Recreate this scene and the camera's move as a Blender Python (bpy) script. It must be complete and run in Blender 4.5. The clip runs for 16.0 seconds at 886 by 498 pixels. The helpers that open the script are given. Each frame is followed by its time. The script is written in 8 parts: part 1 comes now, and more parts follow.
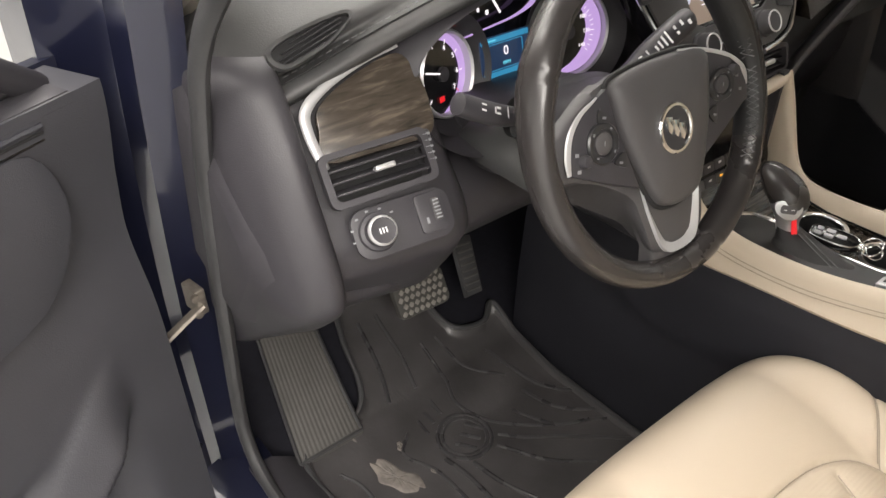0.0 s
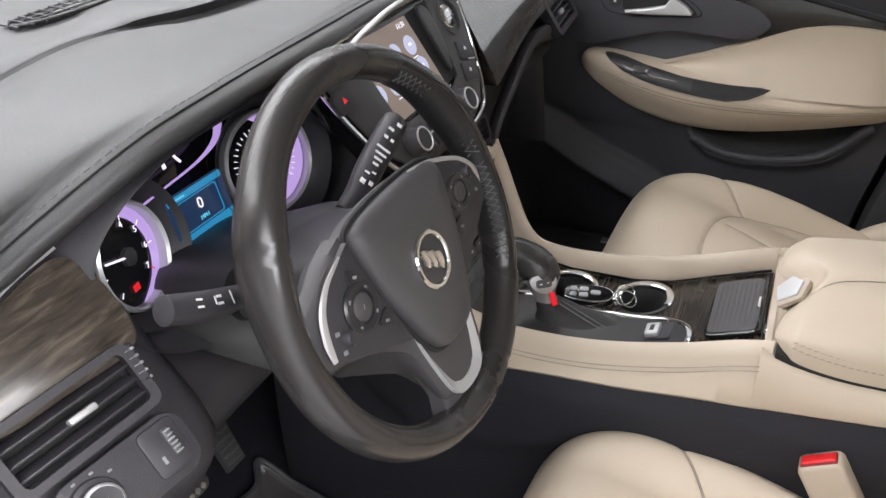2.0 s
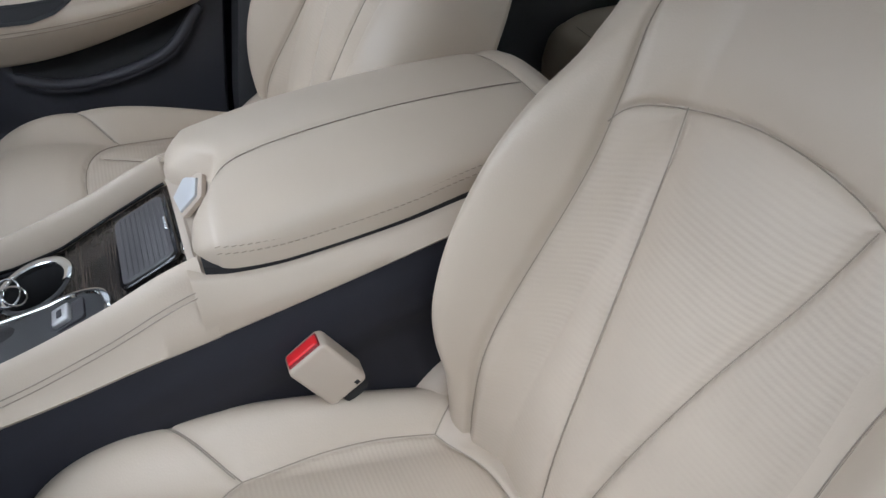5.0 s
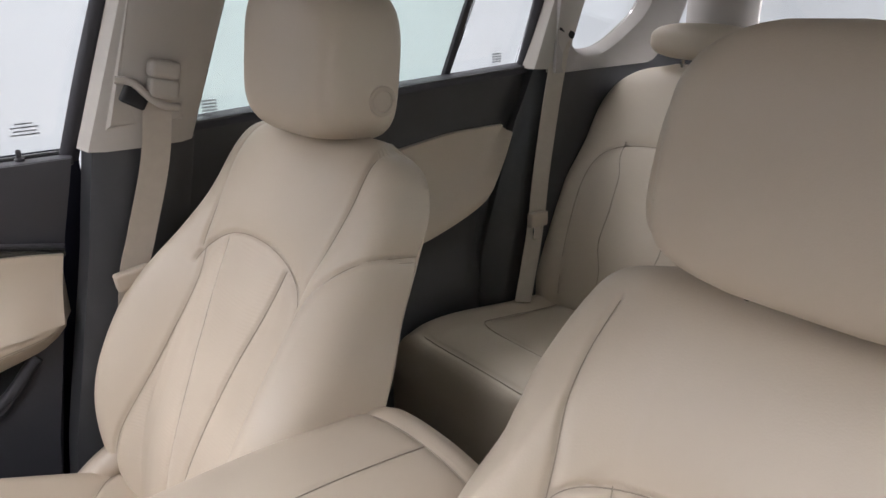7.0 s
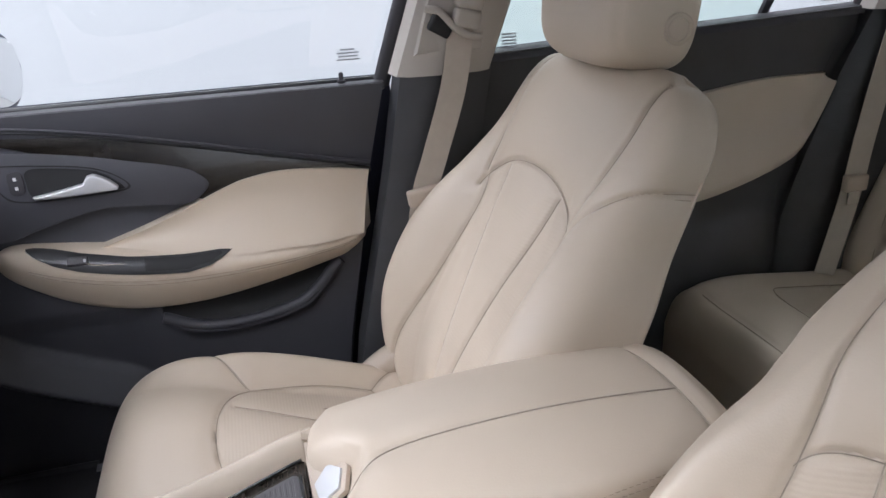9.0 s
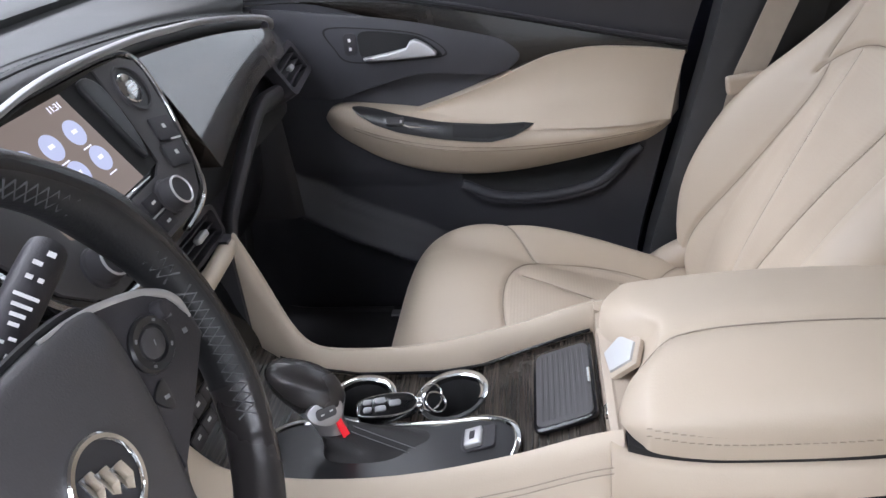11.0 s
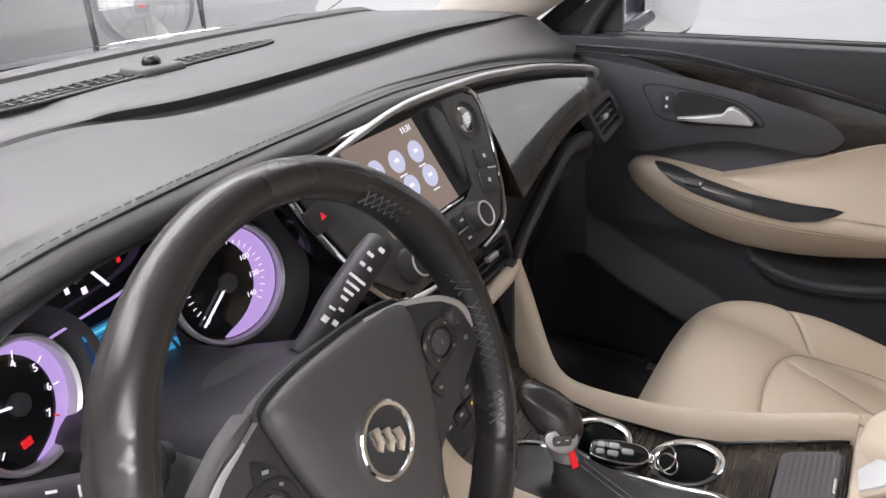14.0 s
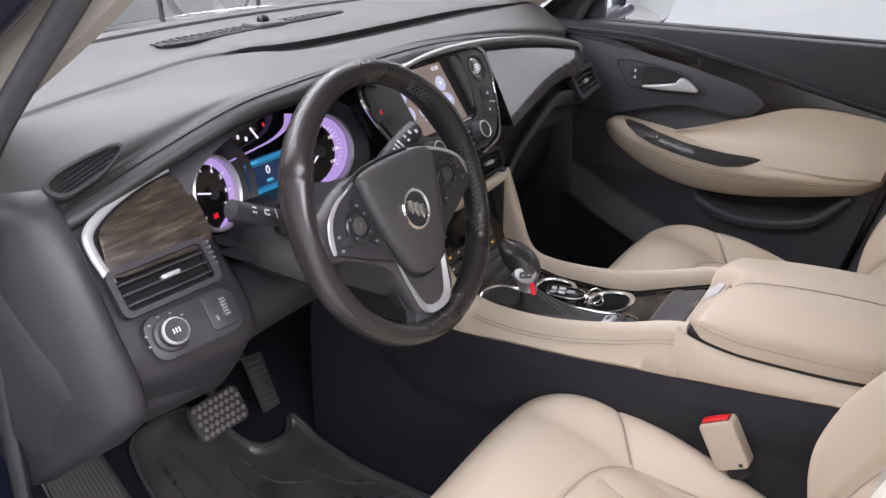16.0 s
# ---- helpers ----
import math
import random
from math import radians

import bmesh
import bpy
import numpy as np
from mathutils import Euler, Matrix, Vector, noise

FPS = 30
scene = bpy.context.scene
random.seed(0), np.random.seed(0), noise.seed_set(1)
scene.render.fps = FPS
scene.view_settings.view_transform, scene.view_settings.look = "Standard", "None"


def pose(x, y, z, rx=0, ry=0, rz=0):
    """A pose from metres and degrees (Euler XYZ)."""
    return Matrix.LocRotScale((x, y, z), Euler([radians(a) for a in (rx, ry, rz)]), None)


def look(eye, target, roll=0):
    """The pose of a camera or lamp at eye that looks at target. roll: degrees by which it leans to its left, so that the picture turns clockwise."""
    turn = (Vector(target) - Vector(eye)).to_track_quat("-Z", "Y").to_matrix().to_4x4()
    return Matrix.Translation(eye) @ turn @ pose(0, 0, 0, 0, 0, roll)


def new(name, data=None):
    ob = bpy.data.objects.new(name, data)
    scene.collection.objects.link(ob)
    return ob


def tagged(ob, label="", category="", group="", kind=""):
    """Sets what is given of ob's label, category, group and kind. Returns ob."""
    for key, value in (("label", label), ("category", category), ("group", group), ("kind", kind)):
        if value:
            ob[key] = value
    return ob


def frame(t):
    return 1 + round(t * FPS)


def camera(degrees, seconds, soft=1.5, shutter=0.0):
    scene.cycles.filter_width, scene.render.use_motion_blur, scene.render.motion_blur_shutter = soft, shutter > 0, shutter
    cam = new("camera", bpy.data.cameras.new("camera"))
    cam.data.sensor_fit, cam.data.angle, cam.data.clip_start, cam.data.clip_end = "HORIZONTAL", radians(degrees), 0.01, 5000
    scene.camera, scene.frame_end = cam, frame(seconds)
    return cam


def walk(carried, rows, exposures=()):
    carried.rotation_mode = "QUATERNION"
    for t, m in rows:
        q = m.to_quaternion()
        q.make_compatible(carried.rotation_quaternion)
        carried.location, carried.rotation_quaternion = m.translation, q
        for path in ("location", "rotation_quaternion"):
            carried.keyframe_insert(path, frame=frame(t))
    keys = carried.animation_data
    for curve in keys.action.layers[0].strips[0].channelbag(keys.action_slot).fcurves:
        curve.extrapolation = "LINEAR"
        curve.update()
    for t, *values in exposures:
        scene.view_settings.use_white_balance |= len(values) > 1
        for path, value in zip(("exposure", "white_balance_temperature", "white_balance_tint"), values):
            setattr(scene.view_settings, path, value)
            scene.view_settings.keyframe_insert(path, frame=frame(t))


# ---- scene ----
cam = camera(60.7, 16.0)
PATH = [
    (0, (-0.999, -0.409, 1.361), (0.001, 0.861, 0.183), -0.6),
    (0.5, (-0.928, -0.421, 1.367), (0.127, 0.831, 0.219), -1.4),
    (1, (-0.894, -0.41, 1.369), (0.255, 0.792, 0.259), -2.0),
    (1.5, (-0.87, -0.324, 1.367), (0.479, 0.691, 0.294), -1.9),
    (2, (-0.871, -0.267, 1.361), (0.644, 0.497, 0.301), -3.3),
    (2.5, (-0.883, -0.247, 1.34), (0.737, 0.256, 0.28), -5.2),
    (3, (-0.89, -0.229, 1.314), (0.749, 0.059, 0.205), -6.7),
    (3.5, (-0.896, -0.224, 1.279), (0.724, -0.117, 0.11), -7.8),
    (4, (-0.86, -0.248, 1.243), (0.716, -0.32, 0.014), -7.8),
    (4.5, (-0.788, -0.282, 1.239), (0.716, -0.579, -0.045), -6.0),
    (5, (-0.715, -0.315, 1.235), (0.741, -0.876, -0.016), -3.6),
    (5.2, (-0.676, -0.328, 1.25), (0.75, -0.984, 0.011), -2.9),
    (7.3, (-0.611, -0.241, 1.362), (0.892, -1.399, 0.73), -0.6),
    (7.5, (-0.613, -0.232, 1.368), (0.936, -1.342, 0.76), -0.5),
    (8, (-0.615, -0.223, 1.365), (1.051, -1.15, 0.762), -0.7),
    (8.5, (-0.623, -0.25, 1.345), (1.13, -0.942, 0.674), -1.7),
    (9, (-0.637, -0.274, 1.311), (1.151, -0.738, 0.544), -2.7),
    (9.5, (-0.646, -0.286, 1.291), (1.143, -0.542, 0.433), -3.7),
    (10, (-0.646, -0.279, 1.274), (1.124, -0.342, 0.344), -4.7),
    (10.2, (-0.646, -0.268, 1.269), (1.116, -0.265, 0.323), -4.9),
    (12.3, (-0.613, -0.21, 1.31), (1.063, 0.415, 0.416), -5.1),
    (12.5, (-0.612, -0.21, 1.314), (1.051, 0.462, 0.429), -4.7),
    (13, (-0.615, -0.208, 1.323), (1.009, 0.572, 0.454), -3.7),
    (13.5, (-0.641, -0.222, 1.329), (0.939, 0.659, 0.475), -3.1),
    (14, (-0.695, -0.25, 1.326), (0.855, 0.69, 0.479), -2.5),
    (14.5, (-0.809, -0.292, 1.333), (0.724, 0.677, 0.49), -1.7),
    (15, (-0.935, -0.345, 1.35), (0.586, 0.635, 0.499), -0.9),
    (15.5, (-1.016, -0.427, 1.356), (0.498, 0.561, 0.502), -0.4),
    (16, (-1.1, -0.522, 1.363), (0.413, 0.469, 0.51), -0.3),
]
EXPOSURES = [(0.0, 0.52, 7300, 13), (1.0, 0.5, 7300, 11), (2.0, 0.4, 6600, 14), (3.0, 0.34, 6100, 15), (5.2, -0.03, 5750, 11), (7.3, 0.48, 6450, 17), (9.0, 0.48, 6050, 17), (10.2, 0.42, 5900, 15), (12.3, 0.56, 6450, 17), (14.0, 0.42, 6700, 17), (16.0, 0.34, 6450, 19)]
walk(cam, [(t, look(eye, target, roll)) for t, eye, target, roll in PATH], EXPOSURES)

# ---- light: a white-walled bay with ceiling panels ----
world = bpy.data.worlds.new("bay_air")
world.use_nodes = True
world.node_tree.nodes["Background"].inputs[0].default_value = (0.9, 0.95, 1.0, 1)
world.node_tree.nodes["Background"].inputs[1].default_value = 0.12
scene.world = world


def area_lamp(name, where, size, watts, tone, turn=(0, 0, 0)):
    data = bpy.data.lights.new(name, "AREA")
    data.shape, data.size, data.size_y, data.energy, data.color = "RECTANGLE", size[0], size[1], watts, tone
    ob = new(name, data)
    ob.matrix_world = pose(*where, *turn)
    return ob


COOL = (0.96, 0.98, 1.0)
area_lamp("ceiling_lamp_1", (-2.1, -0.7, 3.25), (1.4, 5.0), 170, COOL)
area_lamp("ceiling_lamp_2", (2.2, -0.2, 3.25), (0.8, 6.0), 75, COOL)
area_lamp("ceiling_lamp_3", (0.2, 2.9, 3.25), (4.4, 3.0), 185, COOL)
area_lamp("ceiling_lamp_4", (-1.9, -3.7, 3.25), (3.0, 1.6), 230, COOL)


# ---- materials ----
def material(name, colour, rough=0.5, metal=0.0, vary=0.12, scale=9.0, bump=0.0, grain=420.0, coat=0.0, spec=0.5, rough_vary=0.08):
    """A principled surface with broad mottling, uneven gloss and a fine grain in relief."""
    m = bpy.data.materials.new(name)
    m.use_nodes = True
    nt = m.node_tree
    b = nt.nodes["Principled BSDF"]
    tc = nt.nodes.new("ShaderNodeTexCoord")
    n = nt.nodes.new("ShaderNodeTexNoise")
    n.inputs["Scale"].default_value, n.inputs["Detail"].default_value = scale, 6
    nt.links.new(tc.outputs["Object"], n.inputs["Vector"])
    ramp = nt.nodes.new("ShaderNodeMixRGB")
    ramp.blend_type = "MIX"
    lo, hi = [c * (1 - vary) for c in colour], [min(1, c * (1 + vary)) for c in colour]
    ramp.inputs[1].default_value, ramp.inputs[2].default_value = (*lo, 1), (*hi, 1)
    nt.links.new(n.outputs["Fac"], ramp.inputs[0])
    nt.links.new(ramp.outputs[0], b.inputs["Base Color"])
    b.inputs["Metallic"].default_value = metal
    b.inputs["Specular IOR Level"].default_value = spec
    b.inputs["Coat Weight"].default_value = coat
    b.inputs["Coat Roughness"].default_value = 0.06
    r = nt.nodes.new("ShaderNodeMapRange")
    r.inputs[3].default_value, r.inputs[4].default_value = max(0.02, rough - rough_vary), min(1, rough + rough_vary)
    nt.links.new(n.outputs["Fac"], r.inputs[0])
    nt.links.new(r.outputs[0], b.inputs["Roughness"])
    if bump:
        g = nt.nodes.new("ShaderNodeTexNoise")
        g.inputs["Scale"].default_value, g.inputs["Detail"].default_value = grain, 2
        nt.links.new(tc.outputs["Object"], g.inputs["Vector"])
        bp = nt.nodes.new("ShaderNodeBump")
        bp.inputs["Strength"].default_value, bp.inputs["Distance"].default_value = bump, 0.0004
        nt.links.new(g.outputs["Fac"], bp.inputs["Height"])
        nt.links.new(bp.outputs[0], b.inputs["Normal"])
    return m


def ribbed(name, colour, axis, pitch, rough=0.5):
    """Leather with fine parallel cords, pitch metres apart."""
    m = material(name, colour, rough, bump=0.25, grain=500)
    nt = m.node_tree
    b = nt.nodes["Principled BSDF"]
    tc = next(n for n in nt.nodes if n.type == "TEX_COORD")
    w = nt.nodes.new("ShaderNodeTexWave")
    w.wave_type, w.bands_direction = "BANDS", axis
    w.inputs["Scale"].default_value = 0.314 / pitch
    w.inputs["Distortion"].default_value = 0.6
    w.inputs["Detail"].default_value = 0
    w.inputs["Detail Scale"].default_value = 8
    nt.links.new(tc.outputs["Object"], w.inputs["Vector"])
    bp = nt.nodes.new("ShaderNodeBump")
    bp.inputs["Strength"].default_value, bp.inputs["Distance"].default_value = 0.16, 0.0009
    nt.links.new(w.outputs["Fac"], bp.inputs["Height"])
    old = b.inputs["Normal"].links[0].from_node
    nt.links.new(old.outputs[0], bp.inputs["Normal"])
    nt.links.new(bp.outputs[0], b.inputs["Normal"])
    return m


def wood_material(name, grain=(3.2, 40, 46), gloss=0.7, lift=1.0):
    m = material(name, (0.05, 0.04, 0.033), 0.25, coat=gloss)
    nt = m.node_tree
    b = nt.nodes["Principled BSDF"]
    tc = next(n for n in nt.nodes if n.type == "TEX_COORD")
    mp = nt.nodes.new("ShaderNodeMapping")
    mp.inputs["Scale"].default_value = grain
    mp.inputs["Rotation"].default_value = (0, 0.18, 0.1)
    nt.links.new(tc.outputs["Object"], mp.inputs["Vector"])
    n = nt.nodes.new("ShaderNodeTexNoise")
    n.inputs["Scale"].default_value, n.inputs["Detail"].default_value, n.inputs["Distortion"].default_value = 1.6, 7, 0.7
    nt.links.new(mp.outputs[0], n.inputs["Vector"])
    c = nt.nodes.new("ShaderNodeValToRGB")
    e = c.color_ramp.elements
    e[0].position, e[0].color = 0.28, (0.022 * lift, 0.018 * lift, 0.015 * lift, 1)
    e[1].position, e[1].color = 0.74, (0.115 * lift, 0.092 * lift, 0.074 * lift, 1)
    k = e.new(0.52)
    k.color = (0.05 * lift, 0.04 * lift, 0.032 * lift, 1)
    nt.links.new(n.outputs["Fac"], c.inputs[0])
    nt.links.new(c.outputs[0], b.inputs["Base Color"])
    return m


def glow_material(name, colour, power):
    m = bpy.data.materials.new(name)
    m.use_nodes = True
    b = m.node_tree.nodes["Principled BSDF"]
    b.inputs["Base Color"].default_value = (*[c * 0.2 for c in colour], 1)
    b.inputs["Roughness"].default_value = 0.3
    b.inputs["Emission Color"].default_value = (*colour, 1)
    b.inputs["Emission Strength"].default_value = power
    return m


def glass_material(name, colour, ior=1.45):
    m = bpy.data.materials.new(name)
    m.use_nodes = True
    b = m.node_tree.nodes["Principled BSDF"]
    b.inputs["Base Color"].default_value = (*colour, 1)
    b.inputs["Roughness"].default_value = 0.0
    b.inputs["IOR"].default_value = ior
    b.inputs["Transmission Weight"].default_value = 1.0
    return m


BEIGE = (0.505, 0.426, 0.334)
M_LEATHER = material("beige_leather", BEIGE, 0.46, vary=0.05, scale=5, bump=0.35, grain=520)
M_RIB_H = ribbed("corded_beige_leather", (0.495, 0.417, 0.327), "Z", 0.0052)
M_RIB_Y = ribbed("corded_beige_leather_flat", (0.495, 0.417, 0.327), "Y", 0.0052)
# sewing thread, darkened so that its colour carries the shade of the seams
M_SEAM = material("seam_shadow_thread", (0.30, 0.255, 0.205), 0.7, vary=0.1, scale=90, bump=0.5, grain=900)
M_BEIGE_PLASTIC = material("beige_trim_plastic", (0.445, 0.373, 0.296), 0.5, vary=0.04, bump=0.25, grain=700)
M_FABRIC = material("greige_headliner_cloth", (0.34, 0.315, 0.29), 0.9, vary=0.06, bump=0.5, grain=900)
M_PILLAR = material("greige_pillar_trim", (0.39, 0.355, 0.31), 0.55, vary=0.04, bump=0.3, grain=800)
M_BLACK = material("black_grained_plastic", (0.037, 0.035, 0.040), 0.46, vary=0.18, bump=0.5, grain=620, spec=0.42)
M_PAD = material("soft_dark_dash_pad", (0.046, 0.046, 0.047), 0.48, vary=0.10, scale=6, bump=0.6, grain=560, spec=0.6)
M_DOORBLACK = material("charcoal_door_plastic", (0.047, 0.047, 0.055), 0.48, vary=0.12, bump=0.5, grain=600)
M_PIANO = material("gloss_black_panel", (0.008, 0.008, 0.009), 0.08, vary=0.1, rough_vary=0.03)
# near-black plastic, also used where shade in recesses and gaps is painted
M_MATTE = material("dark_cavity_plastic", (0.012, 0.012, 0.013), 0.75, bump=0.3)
M_CARPET = material("black_carpet", (0.013, 0.013, 0.017), 0.95, vary=0.3, scale=60, bump=1.0, grain=900, spec=0.08)
M_SKIRT = material("dark_moulded_skirt", (0.015, 0.015, 0.020), 0.6, vary=0.15, bump=0.4, grain=700, spec=0.3)
M_FOOT = material("dusty_ribbed_plastic", (0.075, 0.071, 0.067), 0.55, vary=0.25, scale=30, bump=0.4, grain=300)
M_MUD = material("dried_pale_mud", (0.155, 0.138, 0.124), 0.55, vary=0.75, scale=70, bump=0.9, grain=160)
M_RUBBER = material("black_rubber", (0.040, 0.040, 0.042), 0.45, vary=0.3, scale=14, bump=0.3, grain=300)
M_RIB_RUBBER = material("glossy_black_rubber", (0.036, 0.035, 0.037), 0.28, vary=0.3, scale=20, bump=0.2, grain=300)
M_DUSTY = material("dusty_black_rubber", (0.050, 0.047, 0.048), 0.40, vary=0.8, scale=11, bump=0.5, grain=120, rough_vary=0.2)
M_WHEEL = material("smooth_black_leather", (0.028, 0.025, 0.025), 0.27, vary=0.08, scale=5, bump=0.2, grain=420, spec=0.6, rough_vary=0.03)
M_PERF = material("perforated_black_leather", (0.016, 0.016, 0.017), 0.5, vary=0.2, bump=0.9, grain=300)
M_HUB = material("satin_black_hub", (0.062, 0.059, 0.062), 0.5, vary=0.1, bump=0.4, grain=700)
M_SILVER = material("satin_silver_plastic", (0.56, 0.56, 0.57), 0.33, metal=0.5, vary=0.05)
M_CHROME = material("polished_chrome", (0.78, 0.78, 0.78), 0.1, metal=1.0, vary=0.03, rough_vary=0.03)
M_DULL = material("dull_grey_metal", (0.32, 0.32, 0.33), 0.42, metal=0.9, vary=0.2, scale=40)
M_GRIME = material("greasy_dark_steel", (0.16, 0.14, 0.12), 0.5, metal=0.6, vary=0.7, scale=90, bump=0.8, grain=260, rough_vary=0.2)
M_PEDAL_BASE = material("dark_pedal_rubber", (0.045, 0.043, 0.040), 0.6, vary=0.3, scale=60, bump=0.5)
# worn rubber of the studs, paler than the pad to paint their highlight
M_PEDAL = material("worn_stud_highlight", (0.20, 0.19, 0.17), 0.6, vary=0.35, scale=60, bump=0.5)
M_WOOD = wood_material("dark_ash_trim", (5, 70, 80), 0.22, 1.15)
M_WOOD_GLOSS = wood_material("lacquered_ash_trim", (4, 30, 60), 1.0, 0.7)
M_WOOD_GLOSS.node_tree.nodes["Principled BSDF"].inputs["Coat IOR"].default_value = 2.9
M_WOOD_LONG = wood_material("dark_ash_crosswise", (7.0, 230, 60), 0.7, 1.15)
M_PAINT = material("midnight_blue_paint", (0.012, 0.014, 0.034), 0.3, metal=0.35, coat=1.0, vary=0.1)
M_GLASS = glass_material("clear_glass", (0.97, 0.99, 0.985))
M_TINT = glass_material("green_tinted_glass", (0.80, 0.93, 0.87))
M_MIRROR = material("mirror_silver", (0.9, 0.9, 0.9), 0.02, metal=1.0, vary=0.0, rough_vary=0.0)
M_WHITE_WALL = material("white_painted_wall", (0.76, 0.77, 0.77), 0.7, vary=0.03, scale=1.5, bump=0.2, grain=60)
# the same white paint, with the weaker light on two walls put into its colour
M_SHADE_WALL = material("dimmed_white_wall", (0.47, 0.482, 0.49), 0.7, vary=0.03, scale=1.5, bump=0.2, grain=60)
M_FLOOR = material("grey_sealed_concrete", (0.42, 0.42, 0.41), 0.4, vary=0.12, scale=2.5)
M_STITCH = material("grey_sewing_thread", (0.13, 0.13, 0.135), 0.8, vary=0.1, scale=60)
# copy of the ash for the doors, darkened in colour to hold their shade
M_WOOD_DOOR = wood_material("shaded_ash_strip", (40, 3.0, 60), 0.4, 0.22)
M_NECK = material("brushed_dark_silver", (0.42, 0.42, 0.43), 0.32, metal=0.7, vary=0.08)
M_LATCH = material("pale_satin_latch", (0.56, 0.57, 0.58), 0.4, metal=0.2, vary=0.03)
M_LACE = material("grey_lacing_thread", (0.13, 0.13, 0.135), 0.6, vary=0.1, scale=60)
M_PIANO_SOFT = material("semi_gloss_black_keys", (0.022, 0.022, 0.024), 0.30, vary=0.1, rough_vary=0.05)
M_BADGE = material("dark_badge_enamel", (0.05, 0.05, 0.055), 0.25, metal=0.3, vary=0.1)
M_PRINT = material("white_print", (0.75, 0.75, 0.75), 0.5, vary=0.02)
M_GREYPRINT = material("grey_print", (0.24, 0.25, 0.26), 0.6, vary=0.02)
M_BOOT = material("soft_black_boot_leather", (0.020, 0.019, 0.020), 0.5, vary=0.15, scale=30, bump=0.6, grain=350)
M_RED_DEEP = material("deep_red_plastic", (0.22, 0.008, 0.01), 0.4, vary=0.05)
M_RED = material("red_release_plastic", (0.72, 0.02, 0.025), 0.35, vary=0.05)
M_BELT = material("woven_greige_webbing", (0.42, 0.37, 0.31), 0.85, vary=0.08, scale=60, bump=0.8, grain=800)
M_G_LILAC = glow_material("lilac_dial_glow", (0.60, 0.42, 0.92), 0.55)
M_G_WHITE = glow_material("white_dial_glow", (0.9, 0.88, 1.0), 0.8)
M_G_BLUE = glow_material("blue_display_glow", (0.02, 0.22, 0.42), 0.8)
M_G_NAVY = glow_material("navy_display_glow", (0.012, 0.03, 0.075), 0.8)
M_G_CYAN = glow_material("cyan_display_glow", (0.10, 0.55, 0.75), 0.8)
M_G_RED = glow_material("red_warning_glow", (0.80, 0.02, 0.03), 0.6)
M_G_AMBER = glow_material("amber_glow", (0.95, 0.45, 0.05), 0.8)
M_G_TAUPE = glow_material("taupe_screen_glow", (0.20, 0.155, 0.125), 0.75)
M_G_ICON = glow_material("pale_blue_icon_glow", (0.46, 0.49, 0.66), 0.8)


# ---- building helpers ----
def part(name, bm, mat, parent=None, label="", smooth=True):
    """Links a bmesh as one mesh object, under a thing or part if given."""
    me = bpy.data.meshes.new(name)
    bmesh.ops.recalc_face_normals(bm, faces=bm.faces)
    bm.to_mesh(me)
    bm.free()
    return finish(name, me, mat, parent, label, smooth)


def finish(name, me, mat, parent=None, label="", smooth=True):
    for m in mat if isinstance(mat, (list, tuple)) else [mat]:
        me.materials.append(m)
    if smooth:
        me.shade_smooth()
        me.set_sharp_from_angle(angle=radians(38))
    ob = new(name, me)
    ob.parent = parent
    if label:
        ob["label"] = label
    return ob


def sheet(name, pts, mat, parent=None, label="", loop=False, caps=False, pick=None, sharp=38):
    """A mesh from a grid of points (rows, columns, 3). loop: rows are closed rings; caps: first and last ring are filled. pick: material index per face row and column."""
    pts = np.asarray(pts, float)
    nr, nc = pts.shape[:2]
    idx = np.arange(nr * nc).reshape(nr, nc)
    faces, slots = [], []
    for i in range(nr - 1):
        for j in range(nc if loop else nc - 1):
            k = (j + 1) % nc
            faces.append((idx[i, j], idx[i, k], idx[i + 1, k], idx[i + 1, j]))
            slots.append(pick[i, j] if pick is not None else 0)
    if caps and loop:
        faces += [tuple(idx[0][::-1]), tuple(idx[-1])]
        slots += [0, 0]
    me = bpy.data.meshes.new(name)
    me.from_pydata(pts.reshape(-1, 3).tolist(), [], [tuple(int(v) for v in f) for f in faces])
    me.polygons.foreach_set("material_index", [int(s) for s in slots])
    bm = bmesh.new()
    bm.from_mesh(me)
    bmesh.ops.recalc_face_normals(bm, faces=bm.faces)
    bm.to_mesh(me)
    bm.free()
    for m in mat if isinstance(mat, (list, tuple)) else [mat]:
        me.materials.append(m)
    me.shade_smooth()
    me.set_sharp_from_angle(angle=radians(sharp))
    ob = new(name, me)
    ob.parent = parent
    if label:
        ob["label"] = label
    return ob


def thing(name, label, category, group="", where=(0, 0, 0), kind=""):
    ob = tagged(new(name), label, category, group, kind)
    ob.location = where
    ob.empty_display_size = 0.05
    return ob


def spline(pts, n=60, closed=False):
    """A smooth curve through the points (Catmull-Rom), n samples."""
    p = np.asarray(pts, float)
    p = np.vstack([p[-1], p, p[0], p[1]]) if closed else np.vstack([2 * p[0] - p[1], p, 2 * p[-1] - p[-2]])
    m = len(p) - 3
    out = []
    for u in np.linspace(0, m, n, endpoint=not closed):
        i = min(int(u), m - 1)
        t = u - i
        a, b, c, d = p[i:i + 4]
        out.append(0.5 * (2 * b + (c - a) * t + (2 * a - 5 * b + 4 * c - d) * t * t + (3 * b - a - 3 * c + d) * t ** 3))
    return np.array(out)


